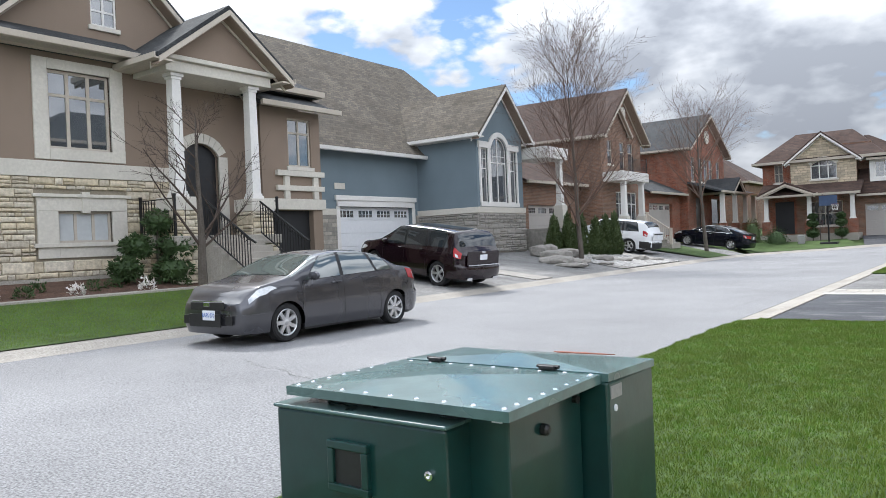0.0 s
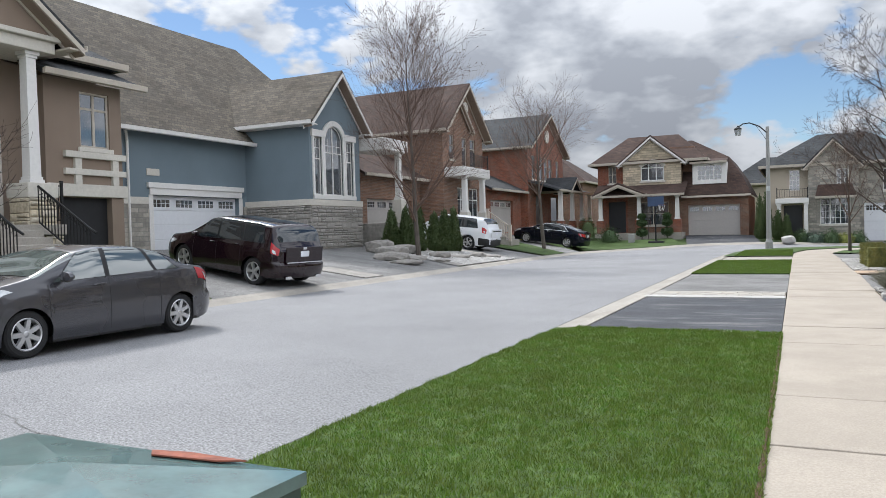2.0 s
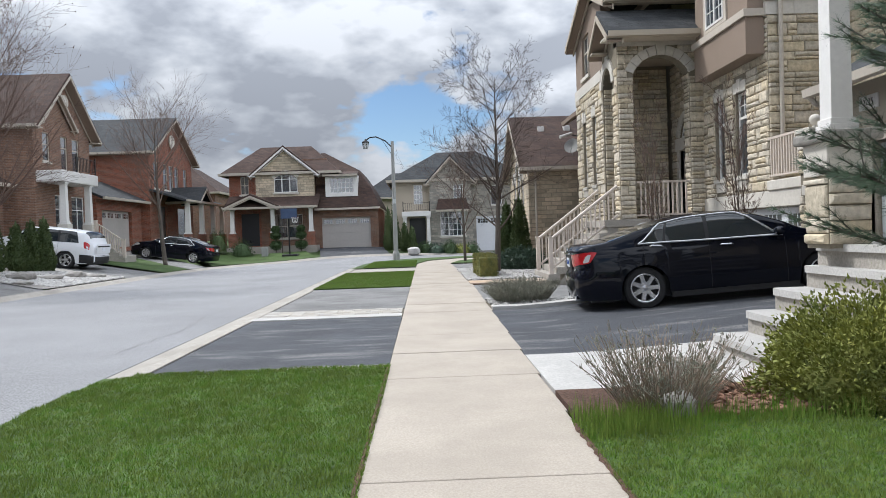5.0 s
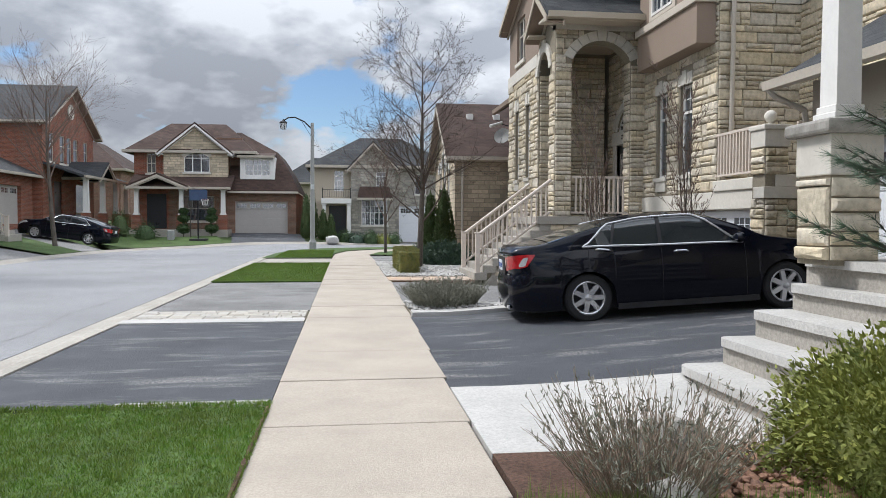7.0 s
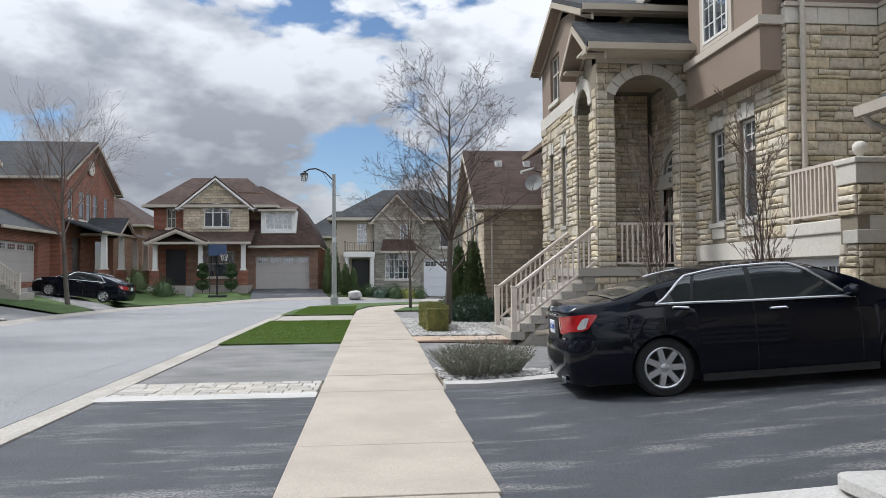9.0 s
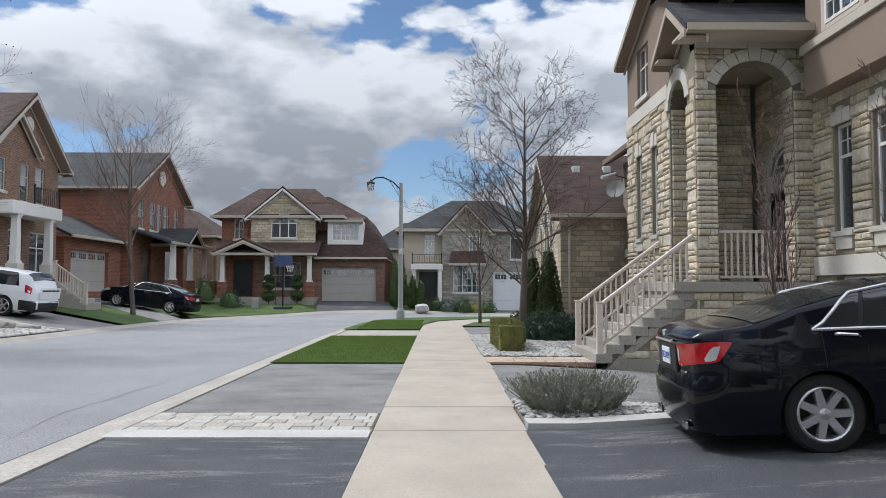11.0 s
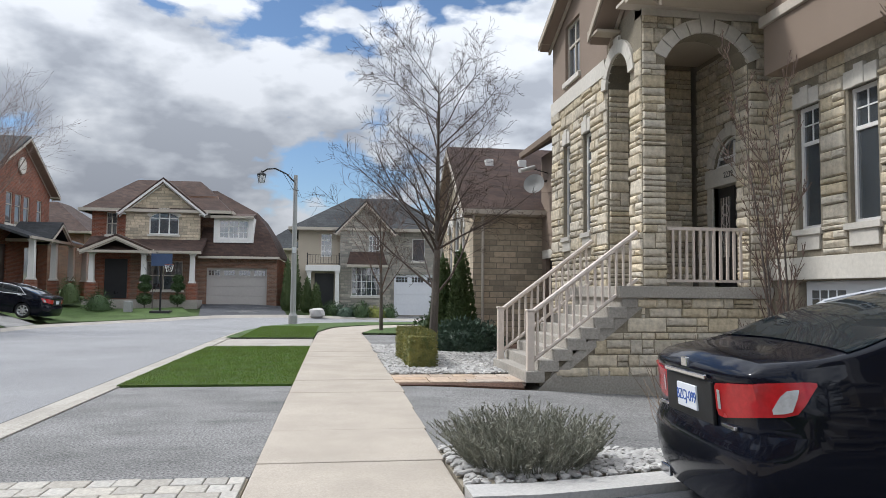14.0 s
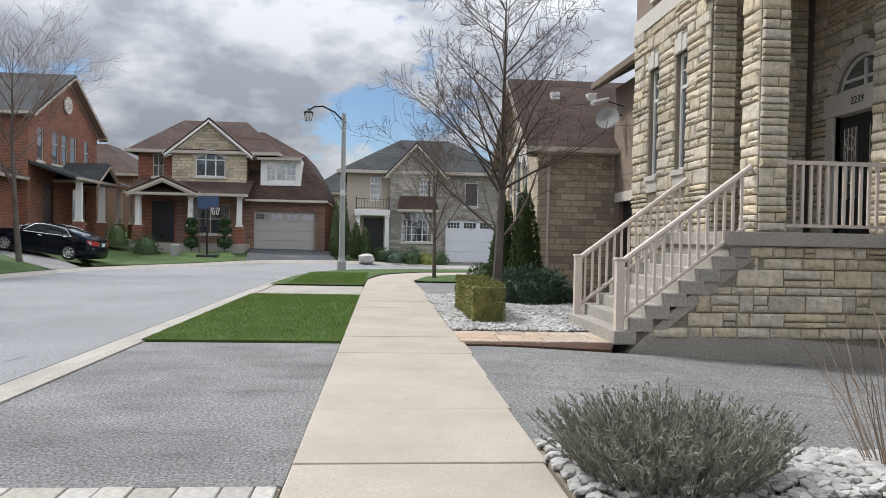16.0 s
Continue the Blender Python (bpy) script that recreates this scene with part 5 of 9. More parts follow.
# recessed stucco wall and the projecting wing beyond
fq = Face(6.45, TY, -90)
qw = (-7.6, -7.0, 3.6, 5.0)
part("recessed_wall", wall(fq, -9.7, -5.3, 0.0, 5.6, [qw, (-9.2, -7.8, 0.0, 2.5)], 0.3), M["stuccobrown"], hr)
window(hr, fq, *qw, 1, (4.5,), -0.08, M["beige"], 0, True, 0.05, None, None, (2, 2, 4.5, 5.0))
trim(hr, "door_head", fq, M["lime"], (-9.4, -7.0, 2.5, 2.75, -0.05, 0.06))
trim(hr, "side_door", fq, M["door"], (-9.2, -7.8, 0.1, 2.5, -0.25, -0.12))
shed_roof(hr, "lower_roof", [(5.9, 29.5, 5.7), (5.9, 34.2, 5.7), (8.5, 34.2, 7.2), (8.5, 29.5, 7.2)], M["shingleb"], fm=M["stuccobrown"])
hw = thing("stone_wing", (5.5, 36, 0), "single-storey tan limestone wing under a brown shingle roof", "house")
fwg = Face(4.35, 34.0, 0)
wg = part("wall", wall(fwg, 0.0, 3.4, 0.0, 4.0, (), 0.3), M["stonefar"], hw)
fwl = Face(4.35, 34.0, -90)
gw = [(-2.2, -1.5, 1.6, 3.9, 0.35), (-3.6, -2.6, 1.6, 4.3, 0.5), (-4.7, -4.0, 1.6, 3.9, 0.35)]
part("gable_wall", wall(fwl, -6.2, -0.3, 0.0, fn_gable(-6.2, 0, 4.0, 6.3), gw, 0.3), M["stonefar"], hw)
for g in gw:
    window(hw, fwl, *g[:4], 1, (g[2] + 1.3,), -0.08, M["white"], g[4], True)
    arch_band(hw, fwl, g, 0.14, -0.02, 0.05, M["white"])
gable_roof(hw, fwl, -6.2, 0.0, 4.05, 6.3, 5.0, M["shingleb"], 0.3, 0.35)
part("downspout", Mesh().tube([fwg(0.28, 3.9, 0.08), fwg(0.28, 0.1, 0.08)], 0.045, 8), M["beige"], hw)
for u in (0.9, 2.0):
    part("roof_vent", Mesh().box(4.35 + u - 0.13, 4.35 + u + 0.13, 36.0, 36.3, 5.55, 5.85, None, 0.02), M["white"], hw)

# --- neighbouring porch with five wide steps and a square column ---
hp = thing("porch_house", (7.0, 12.5, 0), "beige house with stone pier, white square column and wide steps", "house")
for i in range(5):
    x, zt = (3.28, 3.66, 3.98, 4.35, 4.49)[i], 0.18 + 0.24 * i
    mb = Mesh()
    r, yb, ye = 0.14, 6.5, 12.5 + 0.012 * i
    arc = [(x + r - r * math.cos(t), ye - r + r * math.sin(t)) for t in [k * math.pi / 12 for k in range(7)]]
    outline = [(x, yb)] + arc + [(6.2, ye), (6.2, yb)]
    mb.prism([(p[0], p[1], zt - 0.075) for p in outline], (0, 0, 0.075))
    tread = part("step", mb, M["pale"], hp)
    rb = Mesh()
    rb.prism([(max(p[0], x + 0.05), min(p[1], ye - 0.05), zt - 0.3) for p in outline], (0, 0, 0.226))
    part("riser", rb, M["kerb"], tread)
pr = part("pier", Mesh().box(4.35, 4.8, 11.9, 12.35, 1.1, 2.0), M["mortar"], hp)
lay_stones(Face(4.35, 12.35, -90), 0.0, 0.45, 1.14, 1.85, pr, (), 0.0, M["stone"], 1.3)
lay_stones(Face(4.35, 11.9, 0), 0.0, 0.45, 1.14, 1.85, pr, (), 0.0, M["stone"], 1.3)
part("pier_block", Mesh().box(4.33, 4.82, 11.88, 12.37, 1.87, 2.22, None, 0.01), M["lime"], hp)
part("pier_cap", Mesh().box(4.25, 4.9, 11.8, 12.45, 2.22, 2.34, None, 0.03), M["rock"], hp)
column(hp, 4.575, 12.12, 2.34, 5.6, 0.115, M["white"], 0.14)
part("beam", Mesh().box(4.35, 8.0, 7.0, 12.35, 5.6, 6.0, None, 0.02), M["beige"], hp)
fp = Face(7.75, 17.3, -90)
part("wall", wall(fp, 0.0, 6.0, -0.4, 3.75, [(0.5, 5.4, -0.4, 2.7)], 0.3), M["stuccotan"], hp)
trim(hp, "door_casing", fp, M["beige"], (0.3, 0.5, -0.35, 2.7, -0.1, 0.05), (0.25, 5.6, 2.7, 2.95, -0.1, 0.07))
garage_door(hp, fp, 0.52, 5.38, -0.4, 2.7, -0.2, M["garage"])
part("side_wall", Mesh().box(8.06, 13, 17.0, 17.3, -0.4, 3.75), M["stuccotan"], hp)
trim(hp, "number_plaque", fp, M["white"], (0.3, 0.85, 3.26, 3.5, 0.0, 0.03))
writing("2235", fp, 0.575, 3.38, 0.15, M["blackink"], hp, 0.032)
shed_roof(hp, "roof", [(7.15, 17.6, 3.75), (7.15, 10.5, 3.75), (11, 10.5, 6.0), (11, 17.6, 6.0)], M["shinglek"])
part("downspout", Mesh().tube([(7.1, 17.5, 3.65), (7.2, 17.45, 3.5), (7.65, 17.38, 3.3), (7.7, 17.38, 3.1), (7.7, 17.38, -0.2)], 0.05, 8), M["beige"], hp)
part("porch_wall", Mesh().box(6.6, 12, 4.0, 11.0, -0.2, 5.6), M["stuccotan"], hp)

# --- brown stucco and stone house across the road ---
h1 = thing("stucco_house", (-18, 11, 0.8), "brown stucco house on a tan stone base with a columned porch", "house")
f1 = Face(-18, 0, 90)                    # u = y
big = (8.72, 10.28, 4.05, 5.95)
low = (8.85, 10.2, 1.78, 2.55)
w1 = part("stone_wall", wall(f1, 4.0, 12.0, 0.3, 3.36, [low], 0.35), M["mortar"], h1)
lay_stones(f1, 5.4, 12.0, 0.95, 3.36, w1, [(8.3, 10.62, 1.42, 2.98)], 0.0, M["stone"], 1.0)
trim(h1, "plinth", f1, M["kerb"], (4.0, 12.0, 0.3, 0.95, -0.1, 0.04))
trim(h1, "band_course", f1, M["lime"], (4.0, 12.0, 3.36, 3.74, -0.3, 0.06))
part("stucco_wall", wall(f1, 4.0, 12.0, 3.74, 6.35, [big], 0.35), M["stuccobrown"], h1)
window(h1, f1, *big, 3, (5.35,), -0.1, M["beige"], 0, False, 0.07)
trim(h1, "window_surround", f1, M["lime"], (8.37, 8.72, 3.78, 6.2, -0.05, 0.05), (10.28, 10.63, 3.78, 6.2, -0.05, 0.05), (8.72, 10.28, 5.95, 6.2, -0.05, 0.05), (8.72, 10.28, 3.78, 4.05, -0.05, 0.06))
window(h1, f1, *low, 3, (), -0.1, M["beige"], 0, False, 0.06, M["blind"])
trim(h1, "window_surround", f1, M["lime"], (8.35, 8.85, 1.42, 2.55, -0.05, 0.045), (10.2, 10.6, 1.42, 2.55, -0.05, 0.045), (8.35, 10.6, 2.55, 2.88, -0.05, 0.05), (8.25, 10.7, 2.88, 2.96, -0.05, 0.1), (8.25, 10.7, 1.68, 1.78, -0.05, 0.1), (8.85, 10.2, 1.42, 1.68, -0.05, 0.04), (9.42, 9.62, 2.5, 3.02, -0.02, 0.08))
shed_roof(h1, "eave_roof", [(-17.35, 3.8, 6.5), (-17.35, 11.0, 6.5), (-18.6, 11.0, 7.1), (-18.6, 3.8, 7.1)], M["shinglek"])
f1u = Face(-18.4, 0, 90)
smallw = (10.1, 10.8, 7.35, 8.15)
part("upper_gable", wall(f1u, 7.2, 13.8, 6.6, fn_gable(7.0, 14.0, 6.5, 9.6), [smallw], 0.3), M["stuccobrown"], h1)
window(h1, f1u, *smallw, 2, (7.75,), -0.06, M["white"], 0, True, 0.05)
gable_roof(h1, f1u, 7.0, 14.0, 6.5, 9.7, 9.0, M["shinglek"], 0.5, 0.4)
part("side_wall", Mesh().box(-27, -18.35, 4.0, 17.0, 0.3, 6.4), M["stuccobrown"], h1)
hip_roof(h1, -27, -18.2, 4.0, 17.0, 6.5, 9.2, M["shinglek"], 4.2, 4.2)
# porch
part("porch_floor", Mesh().box(-18, -16.3, 10.9, 14.3, 1.6, 1.85, None, 0.02), M["kerb"], h1)
pb1 = part("porch_base", Mesh().box(-18, -16.4, 10.95, 14.25, 0.3, 1.6), M["mortar"], h1)
lay_stones(Face(-18, 10.95, 0), 0, 1.6, 0.75, 1.58, pb1, (), 0, M["stone"])
lay_stones(Face(-16.4, 10.95, 90), 0, 3.3, 0.6, 1.58, pb1, [(0.8, 2.5, 0, 2)], 0, M["stone"])
for y in (11.34, 13.77):
    pe = part("pedestal", Mesh().box(-17.15, -16.45, y - 0.35, y + 0.35, 0.5, 2.5), M["mortar"], h1)
    lay_stones(Face(-16.45, y - 0.35, 90), 0, 0.7, 0.7, 2.5, pe, (), 0, M["stone"])
    lay_stones(Face(-17.15, y - 0.35, 0), 0, 0.7, 0.7, 2.5, pe, (), 0, M["stone"])
    part("pedestal_cap", Mesh().box(-17.2, -16.4, y - 0.4, y + 0.4, 2.5, 2.85, None, 0.02), M["lime"], h1)
    column(h1, -16.8, y, 2.85, 6.02, 0.145, M["white"], 0.16)
part("entablature", Mesh().box(-18, -16.5, 10.95, 14.3, 6.02, 6.3, None, 0.02).box(-18, -16.38, 10.85, 14.4, 6.3, 6.42, None, 0.02), M["lime"], h1)
fpd = Face(-16.5, 0, 90)
part("pediment", wall(fpd, 11.0, 14.3, 6.4, fn_gable(10.9, 14.4, 6.45, 7.7), (), 0.2), M["stuccobrown"], h1)
gable_roof(h1, fpd, 10.9, 14.4, 6.5, 7.8, 2.2, M["shinglek"], 0.4, 0.4)
dh = (12.3, 13.5, 1.85, 4.5, 0.35)
part("porch_wall", wall(f1, 12.0, 14.6, 0.3, 6.4, [dh], 0.3), M["stuccobrown"], h1)
arch_band(h1, f1, dh, 0.28, -0.02, 0.07, M["lime"])
trim(h1, "door_surround", f1, M["lime"], (12.0, 12.3, 1.85, 4.15, -0.05, 0.06), (13.5, 13.8, 1.85, 4.15, -0.05, 0.06))
trim(h1, "front_door", f1, M["door"], (12.3, 13.5, 1.85, 4.5, -0.22, -0.12), label="dark wooden double door with arched top")
for i in range(6):
    x, zt = -16.3 + 0.3 * i, 1.72 - 0.17 * i
    part("step", Mesh().box(-16.5, x + 0.3, 11.75 + 0.004 * i, 13.45 - 0.004 * i, 0.35 + 0.002 * i, zt, None, 0.015), M["kerb"], h1)
for y in (11.72, 13.48):
    th = thing("iron_railing", (-16.3, y, 1.8), "black wrought iron stair railing with scrolls", "railing", "iron railings")
    a, b = Vector((-16.2, y, 1.8)), Vector((-14.5, y, 0.75))
    part("handrail", Mesh().tube([a + Vector((0, 0, 0.95)), b + Vector((0, 0, 0.95)), b + Vector((0.2, 0, 0.85))], 0.028, 6), M["iron"], th)
    part("bottom_rail", Mesh().tube([a + Vector((0, 0, 0.1)), b + Vector((0, 0, 0.1))], 0.02, 6), M["iron"], th)
    sc = Mesh()
    for i in range(14):
        p = a.lerp(b, (i + 0.5) / 14)
        sc.tube([p + Vector((0.06 * math.cos(t), 0, 0.84 + 0.06 * math.sin(t))) for t in [k * math.pi / 4 for k in range(9)]], 0.008, 4)
    part("scrolls", sc, M["iron"], th)
    me = Mesh().box(-0.009, 0.009, -0.009, 0.009, 0.1, 0.95).mesh("baluster", M["iron"])
    for i in range(17):
        ob = new("baluster", me)
        ob.location = a.lerp(b, i / 16)
        hold(ob, th)
railing("iron_railing", [(-16.4, 10.95, 1.85), (-17.9, 10.95, 1.85)], 0.95, M["iron"], "black wrought iron porch railing", "railing", 0.12, 0.009, 0.02)
railing("iron_railing", [(-16.4, 14.25, 1.85), (-17.9, 14.25, 1.85)], 0.95, M["iron"], "black wrought iron porch railing", "railing", 0.12, 0.009, 0.02)
# projecting bay beyond the porch
bw = (15.65, 16.6, 3.95, 5.45)
part("bay_wall", wall(Face(-17.4, 0, 90), 14.6, 17.0, 0.3, 5.7, [bw, (15.0, 16.6, 0.4, 2.6)], 0.4), M["stuccobrown"], h1)
part("bay_side", Mesh().box(-18.4, -17.81, 14.6, 14.9, 0.3, 5.7), M["stuccobrown"], h1)
fbw = Face(-17.4, 0, 90)
window(h1, fbw, *bw, 2, (5.0,), -0.08, M["beige"], 0, True, 0.06)
trim(h1, "bay_trim", fbw, M["lime"], (15.1, 17.05, 3.65, 3.82, -0.02, 0.12), (15.1, 17.05, 3.2, 3.36, -0.02, 0.1), (15.4, 15.6, 2.95, 3.65, -0.02, 0.09), (16.6, 16.8, 2.95, 3.65, -0.02, 0.09), (14.6, 17.1, 2.62, 2.95, -0.02, 0.08))
trim(h1, "lower_door", fbw, M["dark"], (15.0, 16.6, 0.4, 2.6, -0.3, -0.2))
shed_roof(h1, "bay_roof", [(-16.85, 14.2, 5.75), (-16.85, 17.4, 5.75), (-18.6, 17.4, 6.5), (-18.6, 14.2, 6.5)], M["shinglek"])

# --- blue-grey stucco house ---
h2 = thing("blue_house", (-19, 26, 1.0), "blue-grey stucco house on a stone base with a white garage door", "house")
f2 = Face(-21.3, 0, 90)
g2 = (21.75, 26.4, 0.8, 3.05)
part("garage_wall", wall(f2, 20.2, 26.9, 0.5, 5.3, [g2], 0.35), M["stuccoblue"], h2)
garage_door(h2, f2, 21.75, 26.4, 0.85, 3.05, -0.2, M["garage"])
trim(h2, "door_head", f2, M["white"], (21.6, 26.55, 3.05, 3.3, -0.1, 0.06), (21.5, 26.65, 3.3, 3.5, -0.1, 0.1), (21.55, 21.753, 0.8, 3.047, 0.002, 0.04), (26.397, 26.6, 0.8, 3.047, 0.002, 0.04))
trim(h2, "number_plaque", f2, M["lime"], (21.5, 22.1, 3.75, 4.0, 0, 0.03))
trim(h2, "stone_base", f2, M["stonegrey"], (20.15, 21.5, 0.5, 2.7, -0.1, 0.08), (26.65, 26.88, 0.5, 2.7, -0.1, 0.08))
trim(h2, "band_course", f2, M["lime"], (20.15, 21.5, 2.7, 2.95, -0.1, 0.1))
part("downspout", Mesh().tube([f2(20.3, 5.2, 0.4), f2(20.6, 4.9, 0.1), f2(20.6, 1.0, 0.1)], 0.05, 8), M["white"], h2)
part("side_wall", Mesh().box(-32, -21.65, 20.2, 20.5, 0.5, 5.3), M["stuccoblue"], h2)
f2w = Face(-18, 0, 90)
w2 = [(27.2, 27.75, 3.1, 5.5), (27.98, 29.35, 3.1, 6.05, 0.55), (29.6, 30.15, 3.1, 5.5)]
part("wing_wall", wall(f2w, 26.9, 30.75, 2.9, fn_gable(26.9, 30.75, 6.3, 8.2), w2, 0.35), M["stuccoblue"], h2)
wbs = part("stone_base", wall(f2w, 26.9, 30.75, 0.5, 2.65, (), 0.45, 0.06), M["stonegrey"], h2)
f2s = Face(-21.3, 26.9, 0)
part("wing_side", wall(f2s, 0.0, 2.95, 2.9, 6.3, (), 0.3), M["stuccoblue"], h2)
part("stone_base", wall(f2s, 0.0, 3.36, 0.5, 2.65, (), 0.4, 0.06), M["stonegrey"], h2)
lay_stones(f2s, 0.0, 3.36, 0.9, 2.62, wbs, (), 0.075, M["rock"], 1.0, 120)
lay_stones(f2w, 26.84, 30.75, 0.9, 2.62, wbs, (), 0.075, M["rock"], 1.0, 180)
trim(h2, "band_course", f2w, M["lime"], (26.75, 30.8, 2.65, 2.9, -0.2, 0.1))
trim(h2, "band_course", f2s, M["lime"], (0.0, 3.09, 2.65, 2.9, -0.2, 0.1))
for g in w2:
    r = g[4] if len(g) > 4 else 0
    window(h2, f2w, *g[:4], 2 if r else 1, (4.9,) if r else (4.6,), -0.08, M["white"], r, False, 0.05, None, None, (4 if r else 2, 2, 4.9 if r else 4.6, 5.5))
arch_band(h2, f2w, w2[1], 0.22, -0.02, 0.08, M["white"])
trim(h2, "window_surround", f2w, M["white"], (27.08, 27.2, 3.0, 5.5, -0.05, 0.06), (27.75, 27.98, 3.0, 5.55, -0.05, 0.06), (29.35, 29.6, 3.0, 5.55, -0.05, 0.06), (30.15, 30.27, 3.0, 5.5, -0.05, 0.06), (27.0, 27.95, 5.5, 5.78, -0.05, 0.09), (29.4, 30.35, 5.5, 5.78, -0.05, 0.09), (27.08, 30.27, 2.92, 3.1, -0.05, 0.1))
gable_roof(h2, f2w, 26.9, 30.75, 6.35, 8.3, 8.5, M["shingleg"], 0.4, 0.45, fascia=M["white"])
shed_roof(h2, "main_roof", [(-20.75, 19.7, 5.35), (-20.75, 27.2, 5.35), (-20.9, 36.0, 5.5), (-26.5, 32.6, 11.2), (-26.5, 19.7, 11.2)], M["shingleg"], fm=M["white"])
shed_roof(h2, "hip_roof", [(-20.9, 36.0, 5.5), (-32, 36.0, 5.5), (-26.5, 32.6, 11.2)], M["shingleg"], edge=False)
part("rear_wall", Mesh().box(-32, -21.4, 27.3, 35.5, 0.5, 5.4), M["stuccoblue"], h2)
part("gable_wall", wall(Face(-21.0, 20.25, 180), 0.4, 11.0, 5.2, lambda u: 5.2 + 5.6 * min(1, (u - 0.4) / 5.1), (), 0.3), M["stuccoblue"], h2)
part("chimney_block", Mesh().box(-29, -26, 29, 33, 5, 9.2), M["bricktan"], h2)

# --- brown brick house with the balcony porch ---
h3 = thing("brown_brick_house", (-18, 43, 1), "brown brick house with front gable and white columned balcony", "house")
f3 = Face(-18, 0, 90)
w3 = [(40.5, 41.2, 5.6, 7.0), (42.3, 43.0, 5.3, 7.0), (43.5, 44.3, 5.3, 7.0)]
d3 = [(41.5, 42.6, 1.9, 4.0), (43.2, 44.6, 1.9, 4.0)]
shell(h3, f3, 39.6, 45.5, 12, 0.3, fn_gable(39.6, 45.5, 7.5, 10.0, 42.55), M["bricktan"], w3 + d3)
for g in w3:
    window(h3, f3, *g, 1, (6.4,), -0.08, M["beige"])
for g in d3:
    window(h3, f3, *g, 2, (3.3,), -0.08, M["white"], 0, False)
gable_roof(h3, f3, 39.6, 45.5, 7.45, 10.05, 12, M["shingleb"], 0.45, 0.5)
gable_roof(h3, Face(-17.9, 0, 90), 40.2, 43.4, 7.6, 9.1, 1.0, M["shingleb"], 0.2, 0.2, name="inner_gable")
part("round_vent", Mesh().lathe([(0.0, 0.0), (0.34, 0.0), (0.34, 0.09), (0.26, 0.09), (0.24, 0.05), (0.0, 0.05)], Matrix.Translation((-17.9, 42.6, 8.75)) @ pose(0, 0, 0, 0, 90, 0), 20), M["lime"], h3)
shell(h3, Face(-19.5, 0, 90), 33.0, 39.6, 10, 0.3, 4.3, M["bricktan"], [(33.8, 38.6, 1.0, 3.2)])
garage_door(h3, Face(-19.5, 0, 90), 33.8, 38.6, 1.0, 3.2, -0.2, M["garageg"])
shed_roof(h3, "garage_roof", [(-18.9, 32.7, 4.4), (-18.9, 39.6, 4.4), (-24, 39.6, 7.4), (-24, 32.7, 7.4)], M["shingleb"])
part("porch_slab", Mesh().box(-18, -16.7, 39.8, 44.6, 0.4, 1.75, None, 0.02), M["kerb"], h3)
for y in (40.3, 42.9):
    part("pedestal", Mesh().box(-17.25, -16.75, y - 0.25, y + 0.25, 1.75, 2.5, None, 0.02), M["lime"], h3)
    column(h3, -17.0, y, 2.5, 4.5, 0.15, M["white"])
part("balcony", Mesh().box(-18, -16.75, 39.7, 43.6, 4.5, 5.05, None, 0.05), M["white"], h3)
railing("balcony_railing", [(-16.85, 41.4, 5.05), (-16.85, 43.5, 5.05)], 0.75, M["iron"], "black iron balcony railing", "railing", 0.16, 0.01, 0.02)
for i in range(5):
    part("step", Mesh().box(-16.9, -16.5 + 0.3 * i, 43.0 + 0.004 * i, 44.5 - 0.004 * i, 0.5, 1.6 - 0.19 * i, None, 0.015), M["kerb"], h3)
railing("porch_stair_railing", [(-16.7, 42.95, 1.75), (-15.3, 42.95, 0.75)], 0.85, M["rail"], "almond painted porch stair railing", "railing", 0.14, 0.02, 0.045)
# side entrance porch seen past the blue house
part("side_porch", Mesh().box(-18.6, -16.9, 31.5, 33.6, 0.5, 1.9, None, 0.03), M["rock"], h2)
part("porch_pedestal", Mesh().box(-17.4, -16.9, 32.6, 33.1, 1.9, 3.0, None, 0.02), M["lime"], h2)
column(h2, -17.15, 32.85, 3.0, 5.2, 0.14, M["white"])
part("porch_beam", Mesh().box(-18.6, -16.8, 31.0, 33.2, 5.2, 5.75, None, 0.03), M["white"], h2)

# --- red brick house ---
h4 = thing("red_brick_house", (-18, 58, 1), "red brick house with front gable and dark shingle roof", "house")
w4 = [(55.2, 56.0, 5.2, 7.0), (57.0, 57.9, 5.2, 7.0), (58.2, 59.1, 5.2, 7.0), (59.4, 60.3, 5.2, 7.0), (61.4, 62.2, 5.2, 7.0), (59.8, 61.8, 2.0, 4.0)]
d4 = (56.0, 57.4, 1.6, 4.0)
shell(h4, f3, 54.2, 63.4, 14, 0.3, fn_gable(54.2, 63.4, 7.6, 10.3), M["brickred"], w4 + [d4])
for g in w4:
    window(h4, f3, *g, 1, (6.3,) if g[2] > 4 else (), -0.08, M["beige"])
trim(h4, "front_door", f3, M["door"], (56.0, 57.4, 1.6, 4.0, -0.2, -0.1))
gable_roof(h4, f3, 54.2, 63.4, 7.7, 10.35, 14, M["shinglek"], 0.45, 0.5)
part("round_vent", Mesh().lathe([(0.0, 0.0), (0.5, 0.0), (0.5, 0.09), (0.4, 0.09), (0.0, 0.05)], Matrix.Translation((-17.95, 58.8, 8.7)) @ pose(0, 0, 0, 0, 90, 0), 20), M["lime"], h4)
shed_roof(h4, "porch_roof", [(-15.6, 54.2, 4.3), (-15.6, 64.5, 4.3), (-18, 64.5, 5.1), (-18, 54.2, 5.1)], M["shinglek"])
